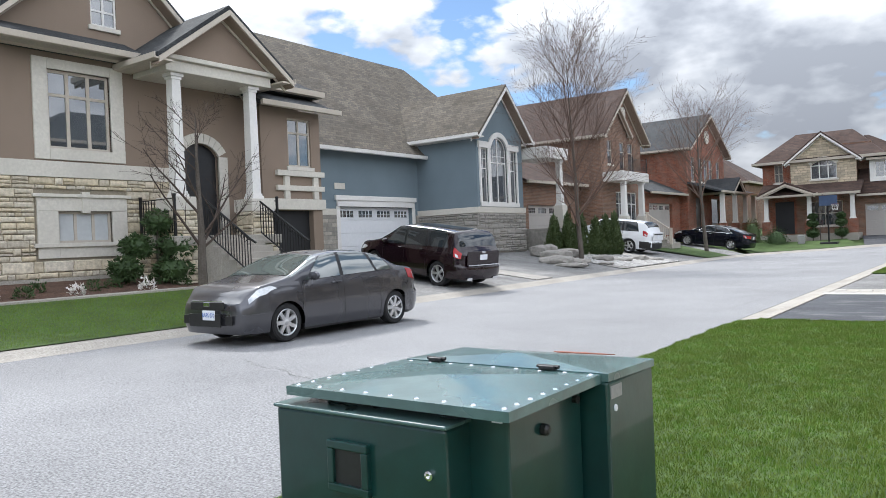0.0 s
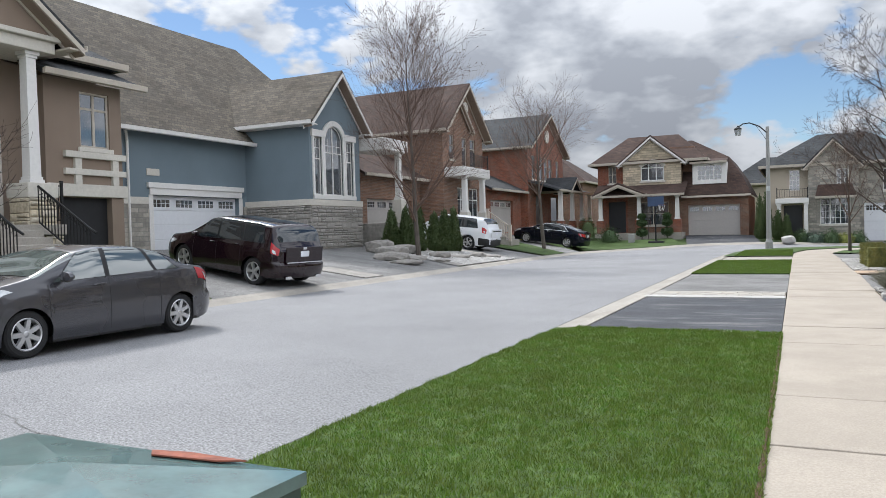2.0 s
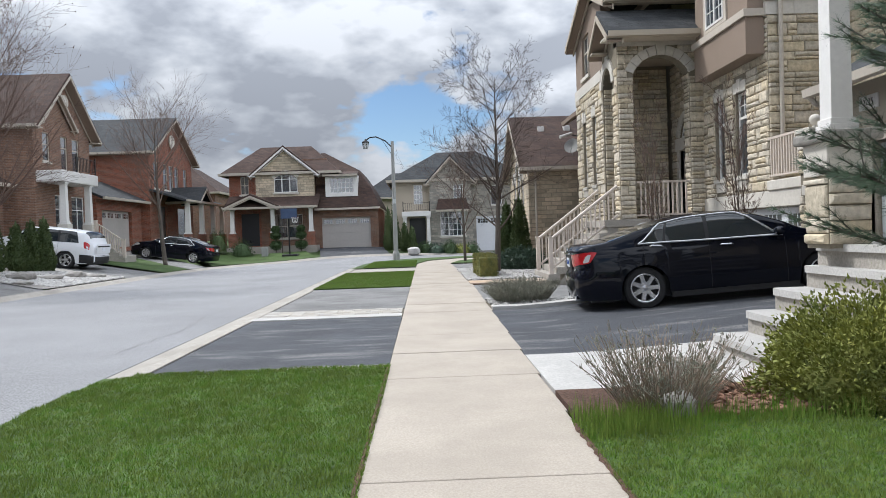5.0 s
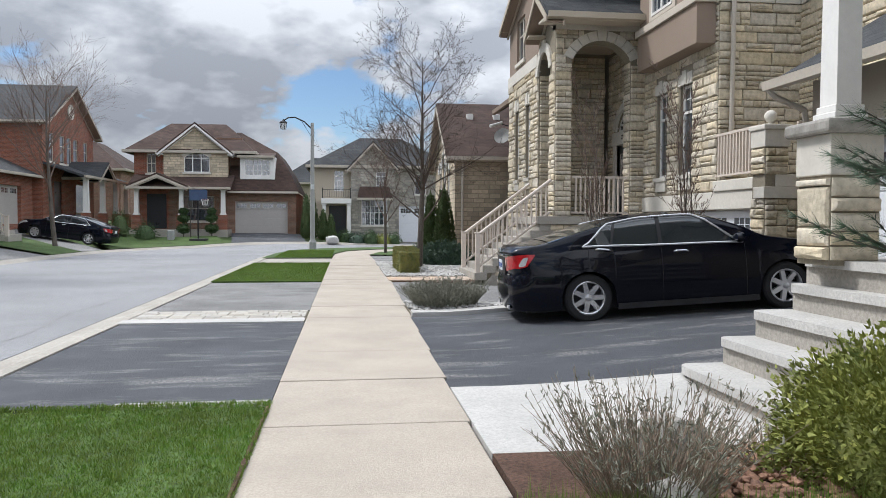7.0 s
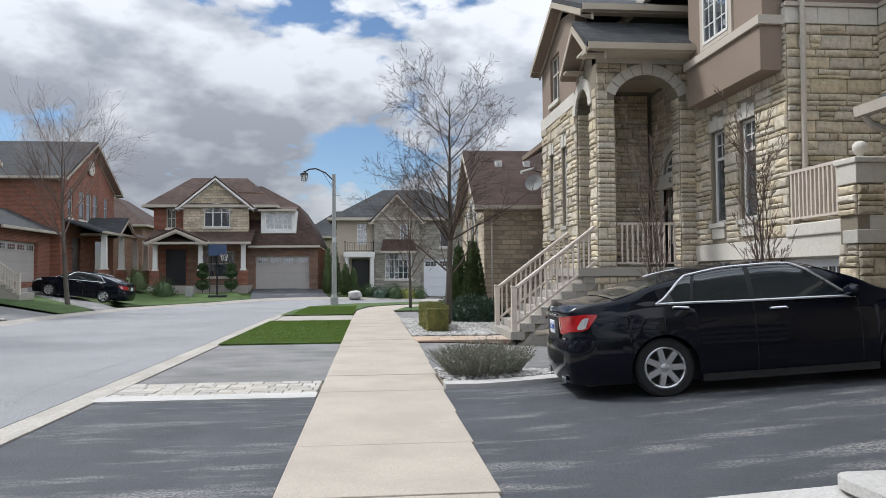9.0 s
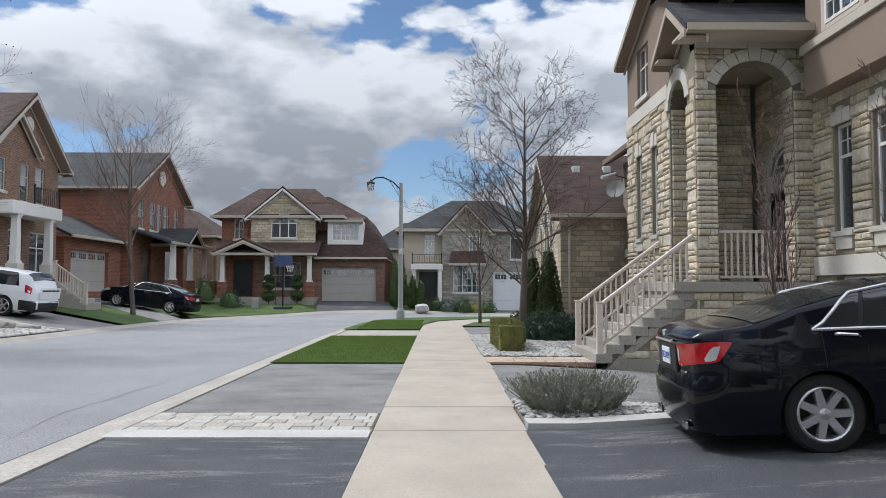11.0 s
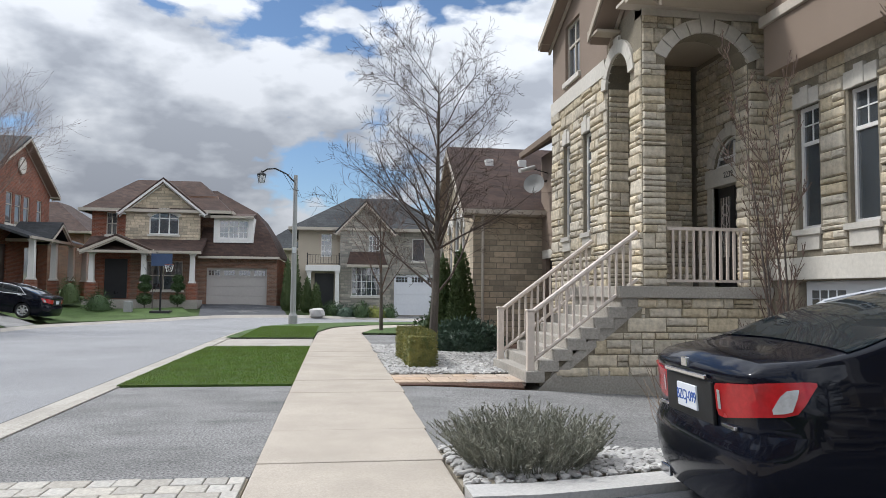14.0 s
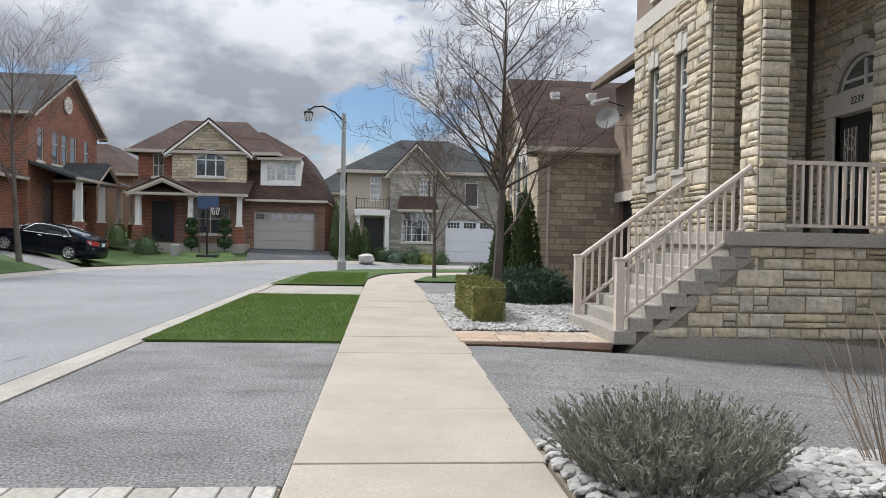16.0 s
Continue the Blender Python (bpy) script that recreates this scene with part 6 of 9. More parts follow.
gable_roof(h4, Face(-15.6, 0, 90), 57.2, 60.2, 4.35, 5.3, 2.0, M["shinglek"], 0.2, 0.1, name="porch_gable")
for y in (55.4, 58.6, 61.5, 64.0):
    column(h4, -15.9, y, 2.0, 4.2, 0.16, M["white"])
    part("pedestal", Mesh().box(-16.15, -15.65, y - 0.25, y + 0.25, 0.5, 2.0), M["brickred"], h4)
shell(h4, Face(-18.6, 0, 90), 47.5, 54.2, 8, 0.3, 4.1, M["brickred"], [(48.2, 52.6, 1.3, 3.5)])
garage_door(h4, Face(-18.6, 0, 90), 48.2, 52.6, 1.3, 3.5, -0.2, M["garageg"])
shed_roof(h4, "garage_roof", [(-18.0, 47.0, 4.2), (-18.0, 54.2, 4.2), (-21, 54.2, 5.6), (-21, 47.0, 5.6)], M["shinglek"])

# --- house at the bend, with the gambrel garage ---
ha = thing("bend_house", (-8, 58, 0.7), "brick and tan stone house with brown hip roof and garage wing", "house")
fA = Face(0, 58, 0)
wA = [(-12.9, -12.3, 4.7, 6.0), (-10.75, -8.55, 1.5, 3.2)]
dA = (-13.0, -11.6, 1.2, 3.4)
shell(ha, fA, -13.7, -11.5, 10, 0.3, 6.3, M["brickred"], [wA[0]])
part("lower_wall", wall(fA, -11.5, -7.6, 0.3, 4.3, [wA[1]], 0.3), M["bricktan"], ha)
arcA = (-10.45, -8.78, 4.75, 6.1, 0.35)
fA2 = Face(0, 57.7, 0)
part("gable_wall", wall(fA2, -11.75, -7.6, 3.9, fn_gable(-11.75, -7.6, 6.2, 7.8), [arcA], 0.3), M["stonefar"], ha)
window(ha, fA2, *arcA[:4], 3, (5.7,), -0.08, M["white"], 0.35, True, 0.06)
arch_band(ha, fA2, arcA, 0.2, -0.02, 0.07, M["lime"])
for g in wA:
    window(ha, fA, *g, 2, ((g[2] + g[3]) / 2,), -0.08, M["beige"])
gable_roof(ha, fA2, -11.75, -7.6, 6.25, 7.95, 5, M["shingleb"], 0.35, 0.3, fascia=M["white"])
part("infill_wall", Mesh().box(-8.6, -6.8, 58.9, 59.4, 3.4, 7.2), M["bricktan"], ha)
hip_roof(ha, -13.75, -6.3, 58, 68, 6.2, 8.35, M["shingleb"], 2.3, 3.2)
for u in (-13.2, -10.4, -7.75):
    column(ha, u, 56.6, 1.9, 3.6, 0.14, M["white"])
    part("pedestal", Mesh().box(u - 0.28, u + 0.28, 56.35, 56.9, 0.4, 1.9, None, 0.01), M["brickred"], ha)
part("porch_slab", Mesh().box(-13.6, -7.4, 56.3, 58, 0.3, 0.95), M["kerb"], ha)
shed_roof(ha, "porch_roof", [(-13.7, 56.1, 3.7), (-7.2, 56.1, 3.7), (-7.2, 58.0, 4.6), (-13.7, 58.0, 4.6)], M["shingleb"])
gable_roof(ha, Face(0, 56.1, 0), -13.6, -10.0, 3.72, 4.5, 1.6, M["shingleb"], 0.1, 0.1, name="porch_gable")
trim(ha, "front_door", fA, M["door"], (-12.9, -11.65, 1.0, 3.3, 0.0, 0.05), label="black double door with glass")
gA = (-7.2, -3.7, 0.6, 2.85)
part("garage_wall", wall(fA, -7.6, -3.15, 0.3, 3.45, [gA], 0.3), M["bricktan"], ha)
garage_door(ha, fA, -7.2, -3.7, 0.62, 2.85, -0.15, M["garageg"])
gm = Mesh()
for p, q in zip(((-2.95, 57.5, 3.45), (-3.65, 58.6, 4.9), (-4.5, 60.0, 6.2)), ((-3.65, 58.6, 4.9), (-4.5, 60.0, 6.2), (-7.3, 62.0, 7.8))):
    slab(gm, [(-7.6, p[1], p[2]), p, q, (-7.6, q[1], q[2])], -0.14)
    slab(gm, [p, (p[0], 67, p[2]), (q[0], 67, q[2]), q], -0.14)
part("gambrel_roof", gm, M["shingleb"], ha)
part("garage_side", Mesh().box(-3.45, -3.15, 58.3, 67, 0.3, 3.5), M["brickred"], ha)
trim(ha, "gutter", Face(0, 57.5, 0), M["beige"], (-7.6, -2.95, 3.38, 3.52, -0.02, 0.1))
trim(ha, "dormer", Face(0, 58.0, 0), M["white"], (-6.85, -6.55, 4.35, 5.9, -2.0, 0.0), (-4.85, -4.55, 4.35, 5.9, -2.0, 0.0), (-6.55, -4.85, 4.35, 4.6, -2.0, 0.0), (-6.55, -4.85, 5.7, 5.9, -2.0, 0.0))
window(ha, Face(0, 58.0, 0), -6.55, -4.85, 4.6, 5.7, 3, (), -0.08, M["white"], 0, False, 0.06, None, None, (6, 3, 4.6, 5.7))
shed_roof(ha, "dormer_roof", [(-7.0, 57.7, 5.92), (-4.5, 57.7, 5.92), (-4.6, 60.0, 6.3), (-7.0, 60.0, 6.3)], M["shingleb"])

# --- pale stone house beyond the bend ---
hb = thing("pale_stone_house", (2, 58, 0.2), "pale grey stone house with charcoal tiled hip roof and juliet balcony", "house")
fB = Face(0, 58, 0)
wB = [(-0.55, 0.1, 3.6, 5.0), (2.3, 3.0, 3.7, 4.9), (1.3, 3.1, 1.25, 3.0), (5.0, 5.8, 3.4, 4.8)]
gB = (3.9, 6.8, 0.1, 2.6)
shell(hb, fB, -1.9, 0.6, 10, -0.3, 5.3, M["stuccotan"], [wB[0], (-0.9, 0.25, 0.2, 2.6)])
part("front_wall", wall(Face(0, 57.5, 0), 0.6, 3.6, -0.3, fn_gable(0.6, 3.6, 5.3, 6.8), [wB[1], wB[2]], 0.3), M["stonegrey"], hb)
part("bay_side", Mesh().box(0.6, 0.9, 57.8, 60, -0.3, 5.3), M["stonegrey"], hb)
part("garage_wall", wall(fB, 3.6, 7.4, -0.3, 5.3, [wB[3], gB], 0.3), M["stonegrey"], hb)
garage_door(hb, fB, *gB, -0.15, M["garage"], 6)
window(hb, fB, *wB[0], 1, (4.6,), -0.08, M["white"], 0, False, 0.05, None, None, (3, 4, 3.6, 5.0))
for g in (wB[1], wB[2]):
    window(hb, Face(0, 57.5, 0), *g, 3 if g[1] - g[0] > 1 else 1, (), -0.06, M["white"], 0, True, 0.05, None, None, (6 if g[1] - g[0] > 1 else 3, 4, g[2], g[3]))
window(hb, fB, *wB[3], 1, (), -0.08, M["white"])
trim(hb, "front_door", fB, M["door"], (-0.9, 0.25, 0.2, 2.6, -0.2, -0.1), label="black double front door")
for u in (-1.2, 0.45):
    column(hb, u, 56.9, 0.2, 2.7, 0.13, M["white"])
part("balcony", Mesh().box(-1.4, 0.62, 56.7, 58, 2.7, 3.05, None, 0.03), M["white"], hb)
railing("balcony_railing", [(-1.3, 56.75, 3.05), (0.55, 56.75, 3.05)], 0.6, M["iron"], "black iron juliet balcony railing", "railing", 0.15, 0.01, 0.02)
hip_roof(hb, -1.9, 7.4, 58, 68, 5.35, 7.6, M["shinglek"], 3.6, 3.6)
gable_roof(hb, Face(0, 57.5, 0), 0.6, 3.6, 5.3, 6.9, 4, M["shinglek"], 0.3, 0.3)
shed_roof(hb, "canopy_roof", [(1.0, 56.7, 3.1), (3.4, 56.7, 3.1), (3.2, 57.5, 3.9), (1.2, 57.5, 3.9)], M["shingleb"])

# plain houses that close the view behind and beyond
for (x, y, w, d, h, mat, rf) in ((-24, 78, 10, 9, 6, "bricktan", "shingleb"), (-2.0, 82, 8, 8, 5.2, "stuccotan", "shinglek"), (16, 60, 10, 12, 6, "stonegrey", "shinglek"), (18, -8, 12, 14, 6, "stuccotan", "shinglek"), (-24, -8, 12, 14, 6, "bricktan", "shingleb")):
    hh = thing("distant_house", (x, y, 0.5), "distant house with hip roof", "house", "distant houses")
    part("wall", Mesh().box(x - w / 2, x + w / 2, y - d / 2, y + d / 2, -0.3, h), M[mat], hh)
    hip_roof(hh, x - w / 2, x + w / 2, y - d / 2, y + d / 2, h, h + 2.6, M[rf], 3.5, 3.5)

# ---- vehicles ----
def lerp_line(pts, x):
    """Smooth height along a list of (x, z)."""
    if x <= pts[0][0]:
        return pts[0][1]
    for (a, p), (b, q) in zip(pts, pts[1:]):
        if x <= b:
            break
    else:
        return pts[-1][1]
    i = pts.index((b, q))
    def tangent(k):
        if k in (0, len(pts) - 1):
            return None
        l = (pts[k][1] - pts[k - 1][1]) / (pts[k][0] - pts[k - 1][0])
        r = (pts[k + 1][1] - pts[k][1]) / (pts[k + 1][0] - pts[k][0])
        return 0.0 if l * r <= 0 else 2 * l * r / (l + r)
    h, d = b - a, (q - p) / (b - a)
    ta, tb = tangent(i - 1), tangent(i)
    ta, tb = d if ta is None else ta, d if tb is None else tb
    t = (x - a) / h
    return p + t * h * ta + t * t * (3 * (q - p) - h * (2 * ta + tb)) + t * t * t * (h * (ta + tb) - 2 * (q - p))


def wheel(parent, m, r, w, spokes, rim_mat, style):
    """A tyre on a spoked rim; the local z axis points outwards."""
    ty = Mesh().lathe([(r * 0.66, -w / 2), (r * 0.9, -w / 2), (r * 0.98, -w * 0.4), (r, -w * 0.2), (r, w * 0.2), (r * 0.98, w * 0.4), (r * 0.9, w / 2), (r * 0.72, w / 2), (r * 0.68, w * 0.4)], m, 36)
    t = part("wheel", ty, M["tyre"], parent, "black rubber tyre", True)
    rb = Mesh().lathe([(r * 0.7, w * 0.44), (r * 0.66, w * 0.47), (r * 0.62, w * 0.42), (r * 0.6, w * 0.05), (r * 0.66, -w * 0.3)], m, 36)
    rb.lathe([(0.001, w * 0.43), (r * 0.1, w * 0.42), (r * 0.17, w * 0.36), (r * 0.17, w * 0.1)], m, 20)
    for i in range(spokes):
        a = 2 * math.pi * i / spokes
        for off in ((-0.095, 0.095) if style == "double" else (0.0,)):
            k = m @ Matrix.Rotation(a + off, 4, 'Z')
            wd = r * (0.05 if style == "double" else 0.085)
            ra, rc = r * 0.12, r * 0.65
            pts = [(ra, -wd * 1.2, w * 0.38), (ra, wd * 1.2, w * 0.38), (rc, wd * 1.05, w * 0.43), (rc, -wd * 1.05, w * 0.43)]
            rb.add([k @ Vector(p) for p in pts] + [k @ Vector((p[0], p[1] * 1.25, p[2] - w * 0.18)) for p in pts], [(0, 1, 2, 3), (4, 5, 1, 0), (5, 6, 2, 1), (7, 4, 0, 3)])
    part("rim", rb, rim_mat, t, "silver spoked alloy rim", True)
    part("brake_disc", Mesh().lathe([(0.001, 0.0), (r * 0.6, 0.0), (r * 0.6, -0.02)], m, 24), M["dark"], t)


def car(label, at, heading, pitch, spec, paint_mat, name="car"):
    """A car body lofted from its roof line, belt line and plan; x runs forward, the origin lies on the ground in the middle."""
    L, W, wb, fo, r = spec["L"], spec["W"], spec["wb"], spec["fo"], spec["r"]
    xf, xr = L / 2 - fo, L / 2 - fo - wb
    top, belt, sill = spec["top"], spec["belt"], spec["sill"]
    root = thing(name, at, label, spec["cat"])
    root.rotation_euler = Euler((0, radians(pitch), radians(heading)))
    bpy_m = Matrix.LocRotScale(Vector(at), root.rotation_euler, None)

    def ring(x):
        e = max(0.0, (abs(x) - (L / 2 - 0.8)) / 0.8)
        hw = W / 2 * (1 - 0.08 * e ** 2 - 0.09 * e ** 8)
        zt = lerp_line(top, x)
        zb = sill + 0.10 * e ** 3
        for xw in (xf, xr):
            d = abs(x - xw)
            ra = r * 1.13
            if d < ra:
                zb = max(zb, r + math.sqrt(ra * ra - d * d) * 0.97)
        bl = min(lerp_line(belt, x), zt - 0.03)
        g = min(1.0, max(0.0, (zt - bl - 0.06) / 0.38))
        flare = 1 + 0.016 * sum(math.exp(-((x - xw) / (1.35 * r)) ** 2) for xw in (xf, xr))
        k5 = min(1.0, max(0.0, (g - 0.05) / 0.35))
        zl = min(zb, bl - 0.06)
        z0 = sill + 0.10 * e ** 3
        prof = [(z0, hw * 0.955 * flare), (z0 + 0.22 * (bl - z0), hw * 0.992 * flare), (z0 + 0.45 * (bl - z0), hw * flare), (z0 + 0.75 * (bl - z0), hw * 0.99 * (1 + (flare - 1) * 0.5)), (bl, hw * 0.945)]
        low = [(lerp_line(prof, z), z) for z in [zl + (bl - zl) * k for k in (0.0, 0.25, 0.5, 0.78, 1.0)]]
        return low + [(hw * (0.93 - 0.15 * g), bl + (zt - bl) * (0.6 + 0.26 * k5)), (hw * (0.74 - 0.08 * g), zt - 0.014 - 0.022 * g), (0.0, zt)]

    def warp(p):
        """The ends bow in plan, the bumpers stand proud and the panels above them lean in."""
        a = abs(p.x) - (L / 2 - 0.4)
        if a <= 0:
            return p
        w = min(1.0, a / 0.4)
        w = w * w * (3 - 2 * w)
        bow = spec.get("bow", 0.11) * min(1.15, abs(p.y) / (W / 2)) ** 2.4
        lean = lerp_line(spec["rear_lean"] if p.x < 0 else spec["front_lean"], p.z)
        return Vector((p.x - math.copysign(w * (bow + lean), p.x), p.y, p.z))

    def curve(a, s):
        """The section's smooth outline; whole numbers of s are its named points."""
        i = min(int(s), len(a) - 2)
        t = s - i
        out = []
        for c in (0, 1):
            v = [q[c] for q in a] + [-a[-2][0] if c == 0 else a[-2][1]]
            m = []
            for k in (i, i + 1):
                l, r_ = v[k] - v[max(0, k - 1)], v[k + 1] - v[k]
                m.append(r_ if k == 0 else 0.0 if l * r_ <= 0 else 2 * l * r_ / (l + r_))
            d = v[i + 1] - v[i]
            out.append(v[i] + t * m[0] + t * t * (3 * d - 2 * m[0] - m[1]) + t ** 3 * (m[0] + m[1] - 2 * d))
        return out

    def P(x, s, side=1, off=0.0):
        a = ring(x)
        i = min(int(s), len(a) - 2)
        y, z = curve(a, s)
        n = Vector((0, a[i + 1][1] - a[i][1], a[i][0] - a[i + 1][0]))
        n = n.normalized() if n.length > 1e-6 else Vector((0, 1, 0))
        dz = (ring(x + 0.02)[i][1] - ring(x - 0.02)[i][1]) / 0.04 if i >= 4 else 0
        n = Vector((-dz * n.z, n.y, n.z)).normalized()
        p = warp(Vector((x, y, z)) + n * off)
        return bpy_m @ Vector((p.x, p.y * side, p.z))

    xs = sorted({-L / 2 + L * i / 90 for i in range(91)} | {x for x, _ in top if abs(x) <= L / 2} | {w + d * r * 1.13 for w in (xf, xr) for d in (-1.002, -0.99, -0.9, 0.9, 0.99, 1.002)})
    body = Mesh()
    rows = []
    for x in xs:
        a = ring(x)
        a = [curve(a, 7 * j / 35) for j in range(36)]
        rows.append([warp(Vector((x, y, z))) for y, z in a] + [warp(Vector((x, -y, z))) for y, z in a[-2::-1]])
    body.grid([[bpy_m @ p for p in q] for q in rows])
    for row, end in ((rows[0][::-1], -1), (rows[-1], 1)):
        zm = (min(p.z for p in row) + max(p.z for p in row)) / 2
        caps = ((1.0, 0.0), (0.985, 0.008), (0.95, 0.016), (0.88, 0.022), (0.78, 0.025), (0.66, 0.027), (0.54, 0.028), (0.42, 0.028), (0.3, 0.028), (0.18, 0.028), (0.01, 0.028))
        body.grid([[bpy_m @ warp(Vector((end * (L / 2 + dx), p.y * f, zm + (p.z - zm) * f))) for p in row] for f, dx in caps], True)
    body.weld()
    part("body", body, paint_mat, root, "", True)
    # underside and wheel housings
    und = Mesh().box(-L / 2 + 0.25, L / 2 - 0.25, -W / 2 + 0.22, W / 2 - 0.22, sill - 0.03, sill + 0.32, bpy_m)
    for s in (1, -1):
        und.box(xr + r * 1.2, xf - r * 1.2, s * (W / 2 - 0.08) - 0.07, s * (W / 2 - 0.08) + 0.03, sill - 0.03, sill + 0.05, bpy_m)
    part("underbody", und, M["trimblack"], root)
    for xw in (xf, xr):
        for s in (1, -1):
            m = bpy_m @ Matrix.Translation((xw, s * (W / 2 - 0.03 - spec["tw"] / 2), r)) @ pose(0, 0, 0, -90 * s, 0, 0)
            wheel(root, m, r, spec["tw"], spec["spokes"], M["alloy"], spec.get("style", "single"))
    # glass
    def sheet(name, xa, xb, s0, s1, side, mat, off=0.006, n=8, k=4, label="", parent=root, xa1=None, xb1=None):
        xa1, xb1 = xa if xa1 is None else xa1, xb if xb1 is None else xb1
        g = []
        for j in range(k + 1):
            s = s0 + (s1 - s0) * j / k
            p, q = xa + (xa1 - xa) * j / k, xb + (xb1 - xb) * j / k
            g.append([P(p + (q - p) * i / n, s, side, off) for i in range(n + 1)])
        mb = Mesh().grid(g)
        return part(name, mb, mat, parent, label, True)

    def skin(x, z, side, off):
        """A point of the flank at a given height."""
        a = ring(x)
        for (y0, z0), (y1, z1) in zip(a, a[1:]):
            if z0 <= z <= z1 and z1 > z0:
                return bpy_m @ warp(Vector((x, side * (y0 + (y1 - y0) * (z - z0) / (z1 - z0) + off), z)))
        return bpy_m @ warp(Vector((x, side * (a[4][0] + off), z)))

    def wrapped_light(side):
        """A tail light that wraps from the rear face round the corner and tapers along the wing."""
        hw = ring(-L / 2)[2][0]

        def back(y, z, off):
            f = min(1.0, y / hw)
            d = 0.028 if f < 0.8 else 0.028 - 0.012 * (f - 0.8) / 0.15 if f < 0.95 else 0.016 * (1 - f) / 0.05
            return bpy_m @ warp(Vector((-L / 2 - d - off, side * (y + off * 0.5), z)))
        rear = [(hw * f, a, b) for f, a, b in ((0.50, 0.79, 0.915), (0.53, 0.755, 0.94), (0.60, 0.75, 0.945), (0.74, 0.765, 0.955), (0.88, 0.78, 0.962), (0.97, 0.79, 0.968))]
        flank = [(-L / 2 + d, a, b) for d, a, b in ((0.01, 0.793, 0.97), (0.08, 0.797, 0.974), (0.17, 0.815, 0.977), (0.26, 0.865, 0.978), (0.33, 0.92, 0.977), (0.37, 0.957, 0.972))]
        n = 5
        g = [[back(y, a + (b - a) * j / n, 0.012) for j in range(n + 1)] for y, a, b in rear] + [[skin(x, a + (b - a) * j / n, side, 0.012) for j in range(n + 1)] for x, a, b in flank]
        rim = [[p[0] for p in g], [p[-1] for p in g]]
        inn = [[back(y, a + (b - a) * j, -0.02) for y, a, b in rear] + [skin(x, a + (b - a) * j, side, -0.02) for x, a, b in flank] for j in (0, 1)]
        mb = Mesh().grid(g)
        mb.grid([rim[0], inn[0]]), mb.grid([rim[1], inn[1]]), mb.grid([[p for p in g[0]], [inn[0][0].lerp(inn[1][0], j / n) for j in range(n + 1)]])
        lens = part("tail_light", mb, M["redlens"], root, "red tail light lens", True)
        cl = Mesh().grid([[skin(x, a + (b - a) * j / 3, side, 0.016) for j in range(4)] for x, a, b in ((-L / 2 + 0.03, 0.812, 0.835), (-L / 2 + 0.08, 0.816, 0.905), (-L / 2 + 0.13, 0.828, 0.935), (-L / 2 + 0.19, 0.895, 0.94), (-L / 2 + 0.22, 0.933, 0.941))])
        part("reversing_lens", cl, M["clearlens"], lens, "clear lens", True)
        ib = Mesh().grid([[back(hw * f, z, 0.016) for z in (0.795, 0.845, 0.905)] for f in (0.535, 0.575)])
        part("reversing_lens", ib, M["clearlens"], lens, "clear lens", True)

    for side in (1, -1):
        g0, g1 = spec["side_glass"][-1], spec["side_glass"][0]
        sheet("window_surround", g0[0] - 0.02, g1[1] + 0.02, 4.04, 5.03, side, M["trimblack"], 0.003, 24, 5, "black window surround", root, g0[2] - 0.02, g1[3] + 0.02)
        for (xa, xb, xa1, xb1) in spec["side_glass"]:
            sheet("side_window", xa, xb, 4.06, 5.0, side, spec.get("glass", M["carglass"]), 0.006, 6, 4, "tinted glass", root, xa1, xb1)
        if spec.get("chrome"):
            cb = Mesh().tube([P(x, 4.03, side, 0.016) for x in [g0[0] + (g1[1] - g0[0]) * i / 20 for i in range(21)]], 0.015, 6)
            pts = [P(g0[0], 4.03, side, 0.016)] + [P(g0[0] + (g0[2] - g0[0]) * k, 4.03 + k, side, 0.016) for k in (0.25, 0.5, 0.75)] + [P(g0[2] + (g1[3] - g0[2]) * i / 16, 5.03, side, 0.016) for i in range(17)] + [P(g1[3] + (g1[1] - g1[3]) * k, 5.03 - k, side, 0.016) for k in (0.25, 0.5, 0.75, 1.0)]
            cb.tube(pts, 0.015, 6)
            part("window_trim", cb, M["alloy"], root, "chrome window trim")
        for x in spec["handles"]:
            hb = Mesh().tube([P(x - 0.1, 3.55, side, 0.012), P(x - 0.07, 3.55, side, 0.035), P(x + 0.07, 3.55, side, 0.035), P(x + 0.1, 3.55, side, 0.012)], 0.014, 6)
            part("door_handle", hb, M["chrome"] if spec.get("chrome") else paint_mat, root)
        for x in spec["doors"]:
            gb = Mesh().tube([P(x, s, side, 0.0005) for s in (0.3, 1, 2, 3, 3.9)], 0.0045, 4)
            part("door_gap", gb, M["trimblack"], root)
        mx = spec["mirror"]
        p = P(mx, 4.15, side, 0.0)
        loc = bpy_m.inverted() @ p
        mm = bpy_m @ Matrix.Translation(loc + Vector((0.0, 0.13 * side, 0.04)))
        mb = Mesh().lathe([(0.0, -0.07), (0.07, -0.06), (0.1, 0.0), (0.09, 0.06), (0.0, 0.09)], mm @ pose(0, 0, 0, 0, 90, 0) @ Matrix.Diagonal((0.75, 1.15, 0.8, 1)), 12)
        mb.tube([p, mm @ Vector((0, -0.04 * side, -0.02))], 0.025, 6)
        part("wing_mirror", mb, paint_mat, root, "", True)
        xa, xb, s0, s1 = spec["headlight"]
        sheet("headlight", xa, xb, s0, s1, side, M["clearlens"], 0.008, 5, 3, "clear headlight lens", root, xa + 0.12, xb)
        if spec.get("wrap_light"):
            wrapped_light(side)
            continue
        xa, xb, s0, s1 = spec["taillight"]
